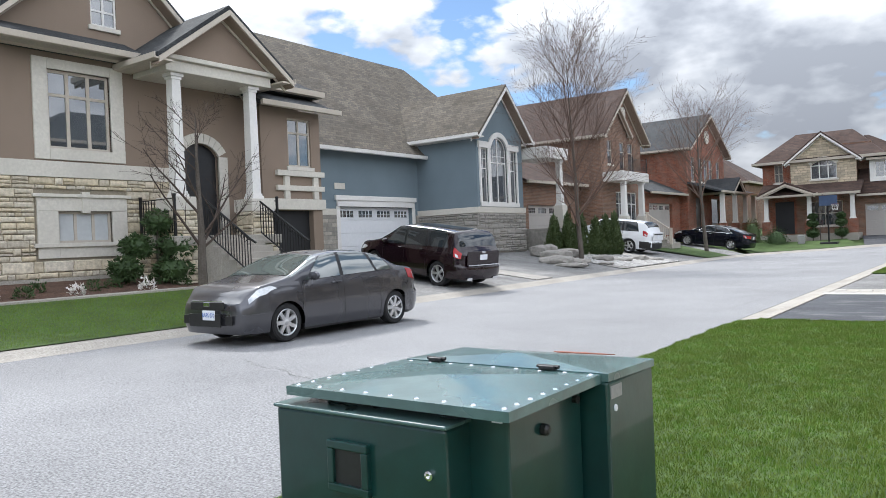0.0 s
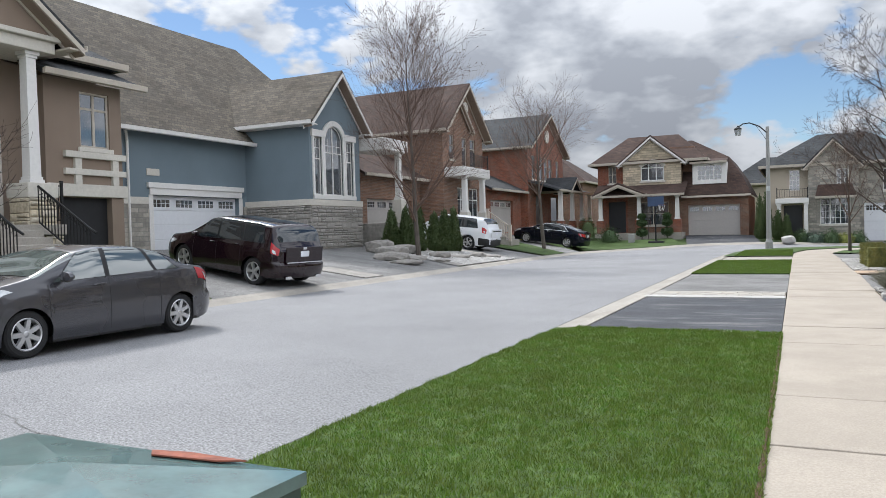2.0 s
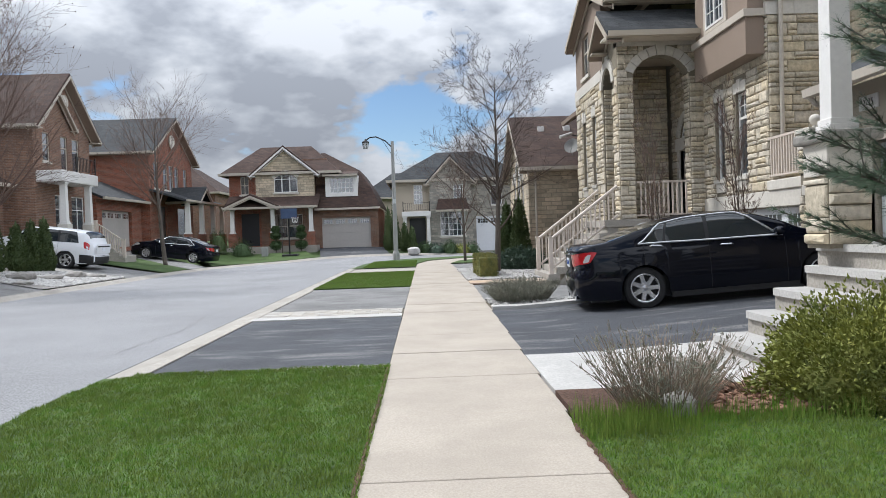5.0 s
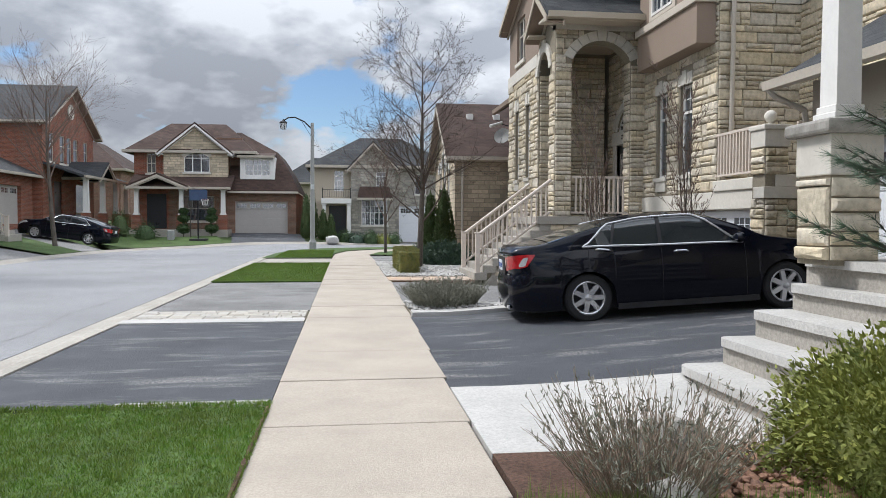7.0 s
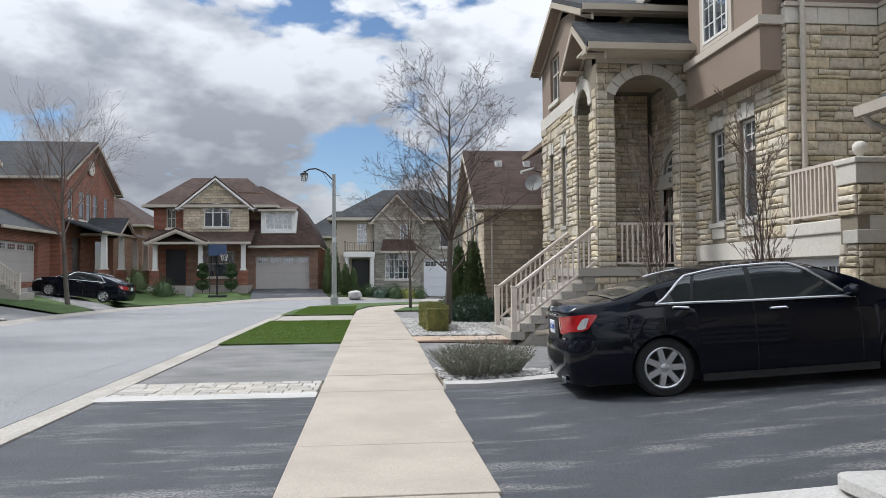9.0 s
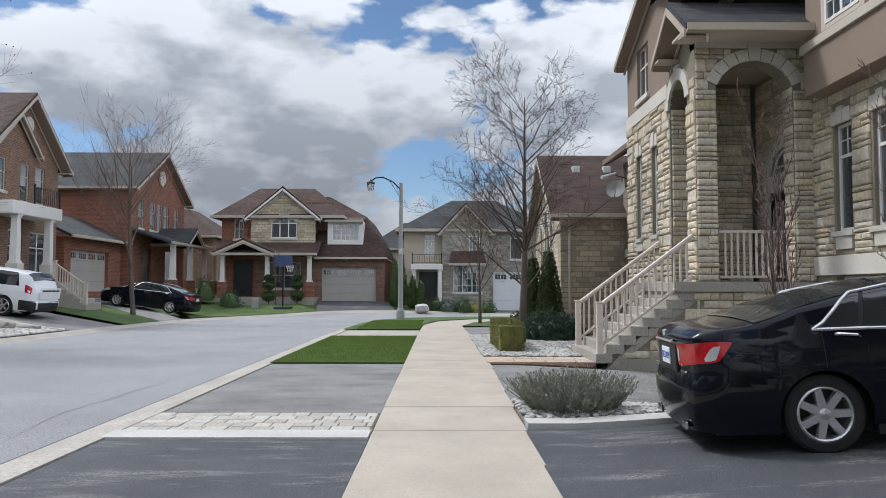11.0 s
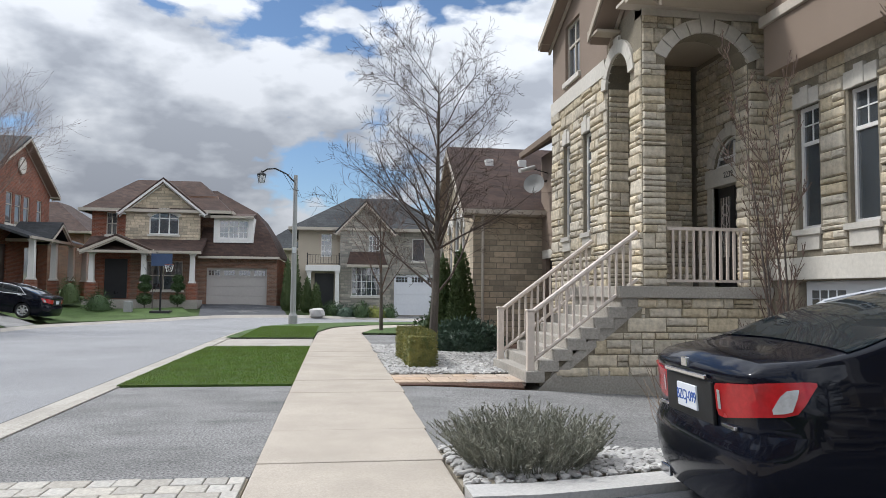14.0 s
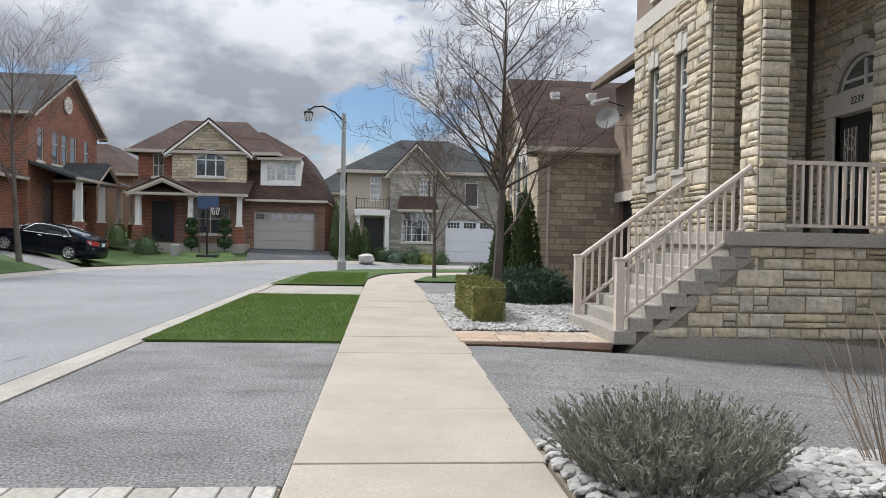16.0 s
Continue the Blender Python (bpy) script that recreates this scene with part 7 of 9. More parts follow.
        tl = sheet("tail_light", xa, xb, s0, s1, side, M["redlens"], 0.008, 5, 3, "red tail light lens", root, xa, xb + 0.06)
        sheet("reversing_lens", xa + 0.05, xa + 0.17, s0 + 0.12, s0 + 0.62, side, M["clearlens"], 0.012, 3, 2, "clear lens", tl, xa + 0.1, xa + 0.26)
    for (nm, (xa, xb, s0)) in (("windscreen", spec["windscreen"]), ("rear_window", spec["rear_window"])):
        g = []
        for i in range(11):
            x = xa + (xb - xa) * i / 10
            line = [P(x, s0 + (7 - s0) * j / 6, 1, 0.007) for j in range(7)]
            g.append(line + [P(x, s0 + (7 - s0) * j / 6, -1, 0.007) for j in range(5, -1, -1)])
        part(nm, Mesh().grid(g), spec.get("glass", M["carglass"]), root, "tinted glass", True)

    # bumpers round the ends
    def bumper(end, z0, z1, mat, nm="bumper", reach=0.42):
        zs = [z0 + (z1 - z0) * k / 6 for k in range(7)]

        def flank(x, z):
            a = ring(x)
            for (y0, q0), (y1, q1) in zip(a, a[1:]):
                if q0 <= z <= q1 and q1 > q0:
                    return y0 + (y1 - y0) * (z - q0) / (q1 - q0)
            return a[0][0] if z < a[0][1] else a[4][0]
        g = []
        for i in range(41):
            t = -1 + 2 * i / 40
            f, sg = abs(t), (1 if t > 0 else -1)
            if f < 0.55:
                k = f / 0.55
                row = [Vector((end * (L / 2 + 0.034 - 0.022 * k ** 8), sg * k * flank(end * L / 2, z) * 0.985, z)) for z in zs]
            else:
                x = end * (L / 2 - reach * (f - 0.55) / 0.45)
                row = [Vector((x, sg * (flank(x, z) + 0.006), z)) for z in zs]
            inner = [row[0] + Vector((-0.03 * end, 0, 0))] + row + [row[-1] + Vector((-0.012 * end if f < 0.55 else 0, -0.012 * sg if f >= 0.55 else 0, 0.002))]
            g.append([bpy_m @ warp(p) for p in inner])
        part(nm, Mesh().grid(g), mat, root, "", True)
    bumper(-1, spec["bz"][0], spec["bz"][1], spec.get("bump_mat", paint_mat), "rear_bumper", 0.62)
    bumper(1, spec["bz"][0] - 0.04, spec["bz"][1] - 0.06, paint_mat, "front_bumper", 0.45)
    # grille and plates
    for (nm, end, y, z, w, h, mat, off) in spec["panels"]:
        x = warp(Vector((end * (L / 2 + off * 0.6 + 0.034), y, z))).x
        pb = Mesh().box(x - 0.012, x + 0.012, y - w / 2, y + w / 2, z - h / 2, z + h / 2, bpy_m, 0.006)
        ob = part(nm, pb, M[mat], root)
        if nm == "number_plate":
            fb = Mesh()
            f = Face(0, 0, 0)
            txt = spec["plate"]
            cu = bpy.data.curves.new("letters", 'FONT')
            cu.body, cu.size, cu.extrude, cu.align_x, cu.align_y = txt, h * 0.62, 0.002, 'CENTER', 'CENTER'
            tmp = bpy.data.objects.new("letters", cu)
            scene.collection.objects.link(tmp)
            me = bpy.data.meshes.new_from_object(tmp.evaluated_get(bpy.context.evaluated_depsgraph_get()))
            bpy.data.objects.remove(tmp)
            me.transform(Matrix.Diagonal((0.82, 1, 1, 1)))
            me.transform(bpy_m @ Matrix.Translation((x + end * 0.013, y, z)) @ Matrix(((0, 0, end), (end, 0, 0), (0, 1, 0))).to_4x4())
            me.materials.clear()
            me.materials.append(M["blueink"])
            hold(new("plate_number", me), ob)
    return root, P, bpy_m


SEDAN = dict(cat="car", rear_lean=[(0.2, 0.05), (0.42, 0.0), (0.56, 0.0), (0.66, 0.06), (0.95, 0.04), (1.1, 0.1)], front_lean=[(0.15, 0.06), (0.35, 0.0), (0.55, 0.0), (0.8, 0.05)], glass=M["clearglass"], L=4.36, W=1.80, wb=2.65, fo=0.86, r=0.315, tw=0.205, sill=0.19, spokes=7,
             top=[(-2.18, 0.88), (-2.1, 1.02), (-1.75, 1.08), (-1.5, 1.12), (-0.95, 1.36), (-0.5, 1.455), (0.0, 1.465), (0.4, 1.42), (1.2, 1.08), (1.5, 1.01), (1.8, 0.95), (2.02, 0.87), (2.12, 0.80), (2.18, 0.70)],
             belt=[(-2.18, 0.92), (-1.6, 1.04), (-0.5, 1.0), (0.9, 0.95), (1.4, 0.93), (1.9, 0.86), (2.18, 0.66)],
             side_glass=[(0.08, 0.92, 0.08, 0.42), (-0.82, -0.0, -0.62, -0.0), (-1.32, -0.88, -0.98, -0.7)],
             handles=[-0.72, 0.2], doors=[-0.9, 0.03, 1.0], mirror=0.78, headlight=(1.5, 2.1, 3.3, 4.15), taillight=(-2.12, -1.72, 3.0, 4.05),
             windscreen=(0.5, 1.2, 4.75), rear_window=(-1.45, -0.85, 5.0), bz=(0.24, 0.56),
             panels=[("grille", 1, 0, 0.64, 0.85, 0.12, "trimblack", 0.0), ("lower_grille", 1, 0, 0.42, 0.8, 0.2, "trimblack", 0.066), ("lower_grille", 1, 0.54, 0.42, 0.16, 0.14, "trimblack", 0.035), ("lower_grille", 1, -0.54, 0.42, 0.16, 0.14, "trimblack", 0.035), ("badge", 1, 0, 0.665, 0.16, 0.07, "chrome", 0.012), ("grille_bar", 1, 0, 0.715, 0.8, 0.02, "chrome", 0.004), ("number_plate", 1, 0.12, 0.5, 0.305, 0.152, "plate", 0.085)], plate="BABS 070")
fz = -0.08
car("graphite grey compact sedan parked at the kerb", (-10.02, 9.42, fz), -90.5, 0, SEDAN, M["paintgrey"])

BLACK = dict(cat="car", rear_lean=[(0.2, 0.06), (0.4, 0.005), (0.56, 0.0), (0.64, 0.03), (0.70, 0.055), (0.90, 0.05), (1.0, 0.035), (1.06, 0.06)], front_lean=[(0.15, 0.06), (0.35, 0.0), (0.6, 0.0), (0.8, 0.06)], L=4.86, W=1.83, wb=2.775, fo=1.0, r=0.335, tw=0.22, sill=0.19, spokes=7, chrome=True, wrap_light=True,
             top=[(-2.43, 1.05), (-2.38, 1.095), (-2.25, 1.105), (-2.0, 1.12), (-1.85, 1.145), (-1.4, 1.27), (-0.95, 1.375), (-0.5, 1.44), (0.0, 1.45), (0.4, 1.40), (0.8, 1.25), (1.2, 1.07), (1.45, 1.02), (2.0, 0.93), (2.3, 0.82), (2.43, 0.70)],
             belt=[(-2.43, 0.97), (-1.9, 1.02), (-1.4, 1.03), (-0.5, 1.0), (0.8, 0.97), (1.5, 0.93), (2.0, 0.86), (2.43, 0.66)],
             side_glass=[(-0.28, 0.84, -0.28, 0.2), (-0.98, -0.34, -0.9, -0.34), (-1.4, -1.02, -1.02, -0.94)],
             handles=[-1.12, -0.04], doors=[-1.32, -0.31, 0.86], mirror=0.74, headlight=(1.8, 2.36, 3.2, 4.2), taillight=(-2.43, -2.1, 3.0, 3.95),
             windscreen=(0.45, 1.12, 5.0), rear_window=(-1.85, -0.9, 5.1), bz=(0.2, 0.69),
             panels=[("plate_recess", -1, 0, 0.815, 0.72, 0.25, "trimblack", -0.012), ("chrome_strip", -1, 0, 0.965, 0.64, 0.028, "chrome", 0.006), ("badge", -1, 0, 1.03, 0.085, 0.06, "chrome", 0.0), ("model_badge", -1, -0.5, 0.705, 0.17, 0.024, "chrome", 0.0), ("model_badge", -1, 0.5, 0.705, 0.15, 0.024, "chrome", 0.0), ("number_plate", -1, 0, 0.815, 0.305, 0.152, "plate", 0.008), ("exhaust", -1, -0.5, 0.24, 0.16, 0.07, "chrome", 0.03), ("exhaust", -1, 0.5, 0.24, 0.16, 0.07, "chrome", 0.03)], plate="BZCJ-099")
LX, LY = 5.02, 16.68
car("glossy black sedan with chrome window trim on the asphalt driveway", (LX, LY, 0.178), -4.6, -math.degrees(math.atan(0.063)), BLACK, M["paintblack"])

SUV = dict(cat="car", rear_lean=[(0.25, 0.05), (0.45, 0.0), (0.62, 0.0), (0.7, 0.05), (1.05, 0.06), (1.2, 0.1)], front_lean=[(0.2, 0.06), (0.4, 0.0), (0.7, 0.0), (0.95, 0.06)], L=4.68, W=1.93, wb=2.82, fo=0.92, r=0.37, tw=0.24, sill=0.26, spokes=5, style="double",
           top=[(-2.34, 1.0), (-2.28, 1.18), (-2.0, 1.55), (-1.85, 1.66), (-1.0, 1.70), (0.0, 1.70), (0.4, 1.65), (1.2, 1.18), (1.5, 1.10), (2.1, 0.98), (2.28, 0.85), (2.34, 0.72)],
           belt=[(-2.34, 1.02), (-1.8, 1.14), (0, 1.07), (1.0, 1.02), (2.34, 0.75)],
           side_glass=[(0.1, 0.95, 0.1, 0.5), (-0.85, 0.02, -0.8, 0.02), (-1.75, -0.95, -1.55, -0.9)],
           handles=[-0.7, 0.22], doors=[-0.9, 0.05, 1.0], mirror=0.82, headlight=(1.75, 2.28, 3.3, 4.2), taillight=(-2.32, -2.02, 3.0, 4.2),
           windscreen=(0.5, 1.12, 4.8), rear_window=(-2.25, -1.95, 4.9), bz=(0.3, 0.66),
           panels=[("tailgate", -1, 0, 0.9, 1.35, 0.4, "paintred", 0.0), ("number_plate", -1, 0, 0.92, 0.305, 0.152, "plate", 0.018), ("badge", -1, 0, 1.06, 0.14, 0.06, "chrome", 0.014), ("chrome_strip", -1, 0, 0.70, 1.3, 0.03, "chrome", 0.05), ("exhaust", -1, 0.55, 0.3, 0.2, 0.08, "chrome", 0.05), ("exhaust", -1, -0.55, 0.3, 0.2, 0.08, "chrome", 0.05)], plate="", bump_mat=M["paintred"])
slope = -math.degrees(math.atan(0.135))
car("dark burgundy crossover parked on the sloping driveway", (-14.3, 18.3, zg(-14.3, 18.3) + 0.02), 172, slope, SUV, M["paintred"])
WHITE = dict(SUV, L=4.95, bump_mat=M["trimblack"], panels=[("tailgate", -1, 0, 0.95, 1.4, 0.4, "paintwhite", 0.0), ("number_plate", -1, 0, 0.92, 0.305, 0.152, "plate", 0.018), ("tail_panel", -1, 0, 1.05, 1.2, 0.06, "trimblack", 0.014)])
WHITE["top"] = [(x * 1.058, z) for x, z in SUV["top"]]
WHITE["belt"] = [(x * 1.058, z) for x, z in SUV["belt"]]
car("white sport utility vehicle parked on a driveway", (-16.6, 37.5, zg(-16.6, 37.5) + 0.02), 180, slope, WHITE, M["paintwhite"])
FARCAR = dict(BLACK, plate="", chrome=True, panels=[q for q in BLACK["panels"] if q[0] in ("plate_recess", "number_plate")])
car("dark blue-black sedan parked across a driveway", (-14.6, 48.6, zg(-14.6, 48.6) + 0.03), 176, slope, FARCAR, M["paintblack"])

# ---- trees and plants ----
def grow(rng, p, d, length, rad, level, out, tips, spread, up, levels, kids):
    """One limb as a bent tube, with smaller limbs along it."""
    n = 5 if level == 0 else 4
    pts, rads = [p.copy()], [rad]
    for i in range(n):
        d = (d + Vector((rng.gauss(0, 1), rng.gauss(0, 1), rng.gauss(0, 0.6))) * (0.04 if level == 0 else 0.075) + Vector((0, 0, up * (0.03 if level == 0 else 0.09)))).normalized()
        p = p + d * length / n
        pts.append(p.copy())
        rads.append(rad * (1 - (0.93 if level == 0 else 0.75) * (i + 1) / n))
    out[min(level, 1)].tube(pts, [max(r, 0.003) for r in rads], (8, 5, 4, 3, 3)[level], False)
    if level >= levels:
        tips.append(pts[-1])
        return
    for k in range(kids[level]):
        t = rng.uniform(0.28 if level else spread[3], 0.97)
        i = min(n - 1, int(t * n))
        q = pts[i].lerp(pts[i + 1], t * n - i)
        dd = (pts[i + 1] - pts[i]).normalized()
        a = rng.uniform(0, 2 * math.pi)
        side = dd.orthogonal().normalized()
        side = (side * math.cos(a) + dd.cross(side) * math.sin(a))
        ang = radians(rng.uniform(*spread[:2]))
        nd = (dd * math.cos(ang) + side * math.sin(ang)).normalized()
        ln = length * rng.uniform(0.35, 0.6) * (1.15 - 0.55 * t if level == 0 else 1.0) * spread[2]
        grow(rng, q, nd, ln, max(0.004, rads[i] * rng.uniform(0.3, 0.46)), level + 1, out, tips, spread, up, levels, kids)


def bare_tree(x, y, h, r, label, seed, spread=(25, 50, 1.0, 0.22), up=1.0, levels=3, kids=(22, 8, 6), bark="bark", twig="barkdark", leader=(0, 0, 1), buds=0, z=None, stems=1, category="tree", name="tree", group=""):
    rng = random.Random(seed)
    z = zg(x, y) - 0.1 if z is None else z
    out, tips = (Mesh(), Mesh()), []
    for s in range(stems):
        d = Vector(leader) + (Vector((rng.gauss(0, 0.05), rng.gauss(0, 0.05), 0)) if stems > 1 else Vector())
        grow(rng, Vector((x + rng.gauss(0, 0.05) * (stems > 1), y + rng.gauss(0, 0.05) * (stems > 1), z)), d.normalized(), h * (1 if s == 0 else rng.uniform(0.7, 0.95)), r, 0, out, tips, spread, up, levels, kids)
    t = thing(name, (x, y, z), label, category, group)
    part("trunk", out[0], M[bark], t, "", True)
    crown = part("crown", out[1], M[twig], t, "fine bare twigs")
    if buds:
        bb = Mesh()
        for p in tips[::max(1, len(tips) // buds)]:
            s = 0.022
            bb.add([p + Vector(v) * s for v in ((1, 0, 0), (-0.5, 0.8, 0), (-0.5, -0.8, 0), (0, 0, 1.4), (0, 0, -1.2))], [(0, 1, 3), (1, 2, 3), (2, 0, 3), (1, 0, 4), (2, 1, 4), (0, 2, 4)])
        tagged(part("bud_haze", bb, M["barkred"], t), kind="stuff")
    return t


bare_tree(2.55, 29.4, 6.7, 0.11, "bare grey street tree beside a clipped hedge", 11, (38, 60, 0.82, 0.2), 0.5, 4, (40, 9, 5, 2))
bare_tree(2.1, 41.0, 4.8, 0.08, "small bare tree on the corner lawn", 12, (25, 50, 1.05, 0.3), 0.9, 3, (18, 7, 5), twig="barkred")
bare_tree(-14.6, 29.8, 8.6, 0.12, "tall budding tree with upswept twigs", 13, (30, 52, 0.9, 0.12), 0.9, 3, (44, 11, 7), twig="barkred", buds=900)
bare_tree(-13.6, 44.0, 8.2, 0.13, "bare street tree on a front lawn", 14, (28, 52, 1.0, 0.3), 0.8, 3, (26, 8, 6), twig="barkred")
bare_tree(-14.0, 10.0, 4.2, 0.12, "low branching bare tree before the stucco house", 15, (28, 55, 0.85, 0.3), 0.5, 3, (13, 7, 5), twig="barkdark")
bare_tree(5.05, 19.6, 4.3, 0.02, "slender upright bare sapling beside the driveway", 16, (16, 40, 0.42, 0.08), 1.2, 3, (22, 6, 3), stems=4, twig="barkred")
bare_tree(6.5, 19.0, 4.3, 0.024, "slender upright bare sapling before the stone wall", 17, (18, 44, 0.45, 0.08), 1.1, 3, (24, 6, 3), stems=4, twig="barkred")
bare_tree(-9.4, 54.5, 2.6, 0.035, "tiny bare tree in a round kerbed bed", 18, (15, 35, 0.9, 0.3), 1.2, 2, (14, 6), twig="bark")


def leaf_cloud(pts, dirs, size, rng, mb, droop=0.0, width=0.35):
    """Small pointed leaves at points, turned outwards."""
    for p, d in zip(pts, dirs):
        d = (d + Vector((rng.gauss(0, 0.45), rng.gauss(0, 0.45), rng.gauss(0, 0.45)))).normalized()
        s = d.orthogonal().normalized()
        a = rng.uniform(0, 6.28)
        s = s * math.cos(a) + d.cross(s) * math.sin(a)
        l = size * rng.uniform(0.6, 1.3)
        q = d.cross(s)
        mb.add([p - d * l * 0.3, p + s * l * width + q * l * 0.1, p + d * l, p - s * l * width + q * l * 0.1], [(0, 1, 2, 3)])


def bush(name, x, y, rx, ry, h, label, mat, seed, n=2200, size=0.05, shape="dome", z=None, category="shrub", group="", core=True):
    """A shrub of many small leaves round a twiggy core."""
    rng = random.Random(seed)
    z = zg(x, y) if z is None else z
    pts, dirs = [], []
    for i in range(n):
        a, u = rng.uniform(0, 6.283), rng.random()
        if shape == "cone":
            t = 1 - math.sqrt(1 - u * 0.98)
            wob = 1 + 0.16 * math.sin(3 * a + 5 * t + seed) + rng.gauss(0, 0.07)
            rr = (1 - t) ** 0.75 * wob * (0.55 + 0.45 * min(1, t * 6))
            d = Vector((math.cos(a), math.sin(a), 0.9))
            p = Vector((rx * rr * math.cos(a), ry * rr * math.sin(a), h * t + 0.03))
        elif shape == "box":
            f = rng.choice((0, 0, 1, 1, 2, 2, 2))
            q = [rng.uniform(-1, 1), rng.uniform(-1, 1), rng.random()]
            if f == 2:
                q[2] = 1 + rng.gauss(0, 0.03)
                d = Vector((0, 0, 1))
            else:
                q[f] = math.copysign(1 + rng.gauss(0, 0.04), q[f])
                d = Vector((q[0] if f == 0 else 0, q[1] if f == 1 else 0, 0.2))
            p = Vector((rx * q[0], ry * q[1], h * q[2]))
        else:
            zc_ = rng.uniform(-0.25, 1)
            sr = math.sqrt(max(0, 1 - max(0, zc_) ** 2))
            wob = 1 + 0.16 * math.sin(4 * a + seed) * math.sin(5 * zc_ + seed) + 0.12 * math.sin(9 * a + 3 * seed + 7 * zc_) + rng.gauss(0, 0.07) - 0.25 * rng.random() ** 3
            d = Vector((sr * math.cos(a), sr * math.sin(a), zc_ + 0.25))
            p = Vector((rx * sr * wob * math.cos(a), ry * sr * wob * math.sin(a), h * max(0.02, zc_ * 0.8 + 0.2) * wob))
        pts.append(Vector((x, y, z)) + p)
        dirs.append(d.normalized())
    t = thing(name, (x, y, z), label, category, group)
    mb = Mesh()
    leaf_cloud(pts, dirs, size, rng, mb)
    part("foliage", mb, M[mat], t)
    if core:
        cb = Mesh()
        if shape == "box":
            cb.box(x - rx * 0.93, x + rx * 0.93, y - ry * 0.97, y + ry * 0.97, z - 0.05, z + h * 0.93, None, 0.03)
        else:
            k = 0.84
            prof = [(0.02, 0.0)] + ([(k * (1 - t_) ** 0.75 * (0.55 + 0.45 * min(1, t_ * 6)), t_ * 0.96) for t_ in [i / 10 for i in range(11)]] if shape == "cone" else [(k * math.sqrt(max(0, 1 - t_ * t_)) , t_ * 0.86) for t_ in [i / 8 for i in range(9)]])
            cb.lathe([(r, q * h) for r, q in prof], Matrix.Translation((x, y, z)) @ Matrix.Diagonal((rx, ry, 1, 1)), 14)
        part("inner_growth", cb, M[mat], t)
    return t


def spray(name, x, y, r, h, label, mat, seed, n=260, lean=0.5, w=0.006, z=None, category="shrub", leaves=0, leaf_mat=None):
    """Stems fanning from a base, with little leaves along them where wanted."""
    rng = random.Random(seed)
    z = zg(x, y) if z is None else z
    mb, pts, dirs = Mesh(), [], []
    for i in range(n):
        a, q = rng.uniform(0, 6.283), math.sqrt(rng.random())
        b = Vector((x + r * 0.55 * q * math.cos(a), y + r * 0.55 * q * math.sin(a), z))
        d = Vector((math.cos(a) * lean * q, math.sin(a) * lean * q, 1)) + Vector((rng.gauss(0, 0.15), rng.gauss(0, 0.15), 0))
        d.normalize()
        l = h * rng.uniform(0.55, 1.1)
        m = b + d * l * 0.55
        e = m + (d + Vector((rng.gauss(0, 0.18), rng.gauss(0, 0.18), -0.02))).normalized() * l * 0.45
        mb.tube([b, m, e], [w, w * 0.8, w * 0.4], 3, False)
        for k in range(leaves):
            t = rng.uniform(0.3, 1)
            pts.append(b.lerp(m, t / 0.55) if t < 0.55 else m.lerp(e, (t - 0.55) / 0.45))
            dirs.append((d + Vector((rng.gauss(0, 0.5), rng.gauss(0, 0.5), 0.3))).normalized())
    t = thing(name, (x, y, z), label, category)
    part("stem_tuft", mb, M[mat], t)
    if leaves:
        lb = Mesh()
        leaf_cloud(pts, dirs, 0.035, rng, lb, 0, 0.16)
        part("foliage", lb, M[leaf_mat or mat], t)
    return t


spray("lavender_bush", 1.95, 18.55, 0.8, 0.52, "rounded grey-green lavender bush in white pebbles", "lavender", 21, 1000, 0.85, 0.003, None, "shrub", 22)
spray("lavender_bush", 1.85, 9.75, 0.5, 0.66, "dry grey lavender bush at the edge of the lawn", "strawg", 22, 430, 0.75, 0.003, None, "shrub", 7, "lavender")
spray("dry_grass_clump", 3.5, 18.7, 0.3, 1.1, "clump of dry bare stems", "strawg", 23, 40, 0.4, 0.005)
spray("dry_grass_clump", 2.85, 10.2, 0.5, 0.28, "flattened clump of dry straw leaves", "strawg", 24, 160, 1.6, 0.005)
bush("golden_cypress", 3.62, 9.85, 0.85, 0.7, 0.72, "golden green threadleaf cypress shrub in bark mulch", "golden", 25, 26000, 0.034)
bush("hedge", 2.02, 28.05, 0.28, 1.4, 0.68, "clipped yellow-green boxwood hedge", "hedge", 26, 9000, 0.032, "box")
bush("juniper", 3.6, 30.8, 0.85, 0.7, 0.75, "low spreading blue-green juniper", "juniper", 27, 4500, 0.075)
for i, (x, y, r, h) in enumerate(((3.35, 33.3, 0.42, 2.8), (3.75, 32.6, 0.45, 3.0))):
    bush("pyramid_cedar", x, y, r, r, h, "tall pyramidal green cedar", "cedar", 30 + i, 5000, 0.07, "cone", group="pyramid cedars")
for i, (x, y) in enumerate(((-16.4, 30.7), (-16.0, 31.3), (-15.7, 32.0), (-15.4, 33.0), (-15.2, 33.7), (-15.0, 34.3))):
    bush("cedar", x, y, 0.42, 0.42, 2.1 + 0.15 * (i % 3), "dark green columnar cedar in a row", "cedar", 40 + i, 2200, 0.08, "cone", group="row of cedars")
for i, (x, y, h) in enumerate(((-2.3, 55.0, 3.2), (-1.9, 55.5, 3.6), (-1.2, 54.6, 2.2), (-0.7, 54.3, 1.9))):
    bush("cedar", x, y, 0.4, 0.4, h, "tall green cedar between two houses", "cedar", 50 + i, 1400, 0.09, "cone")
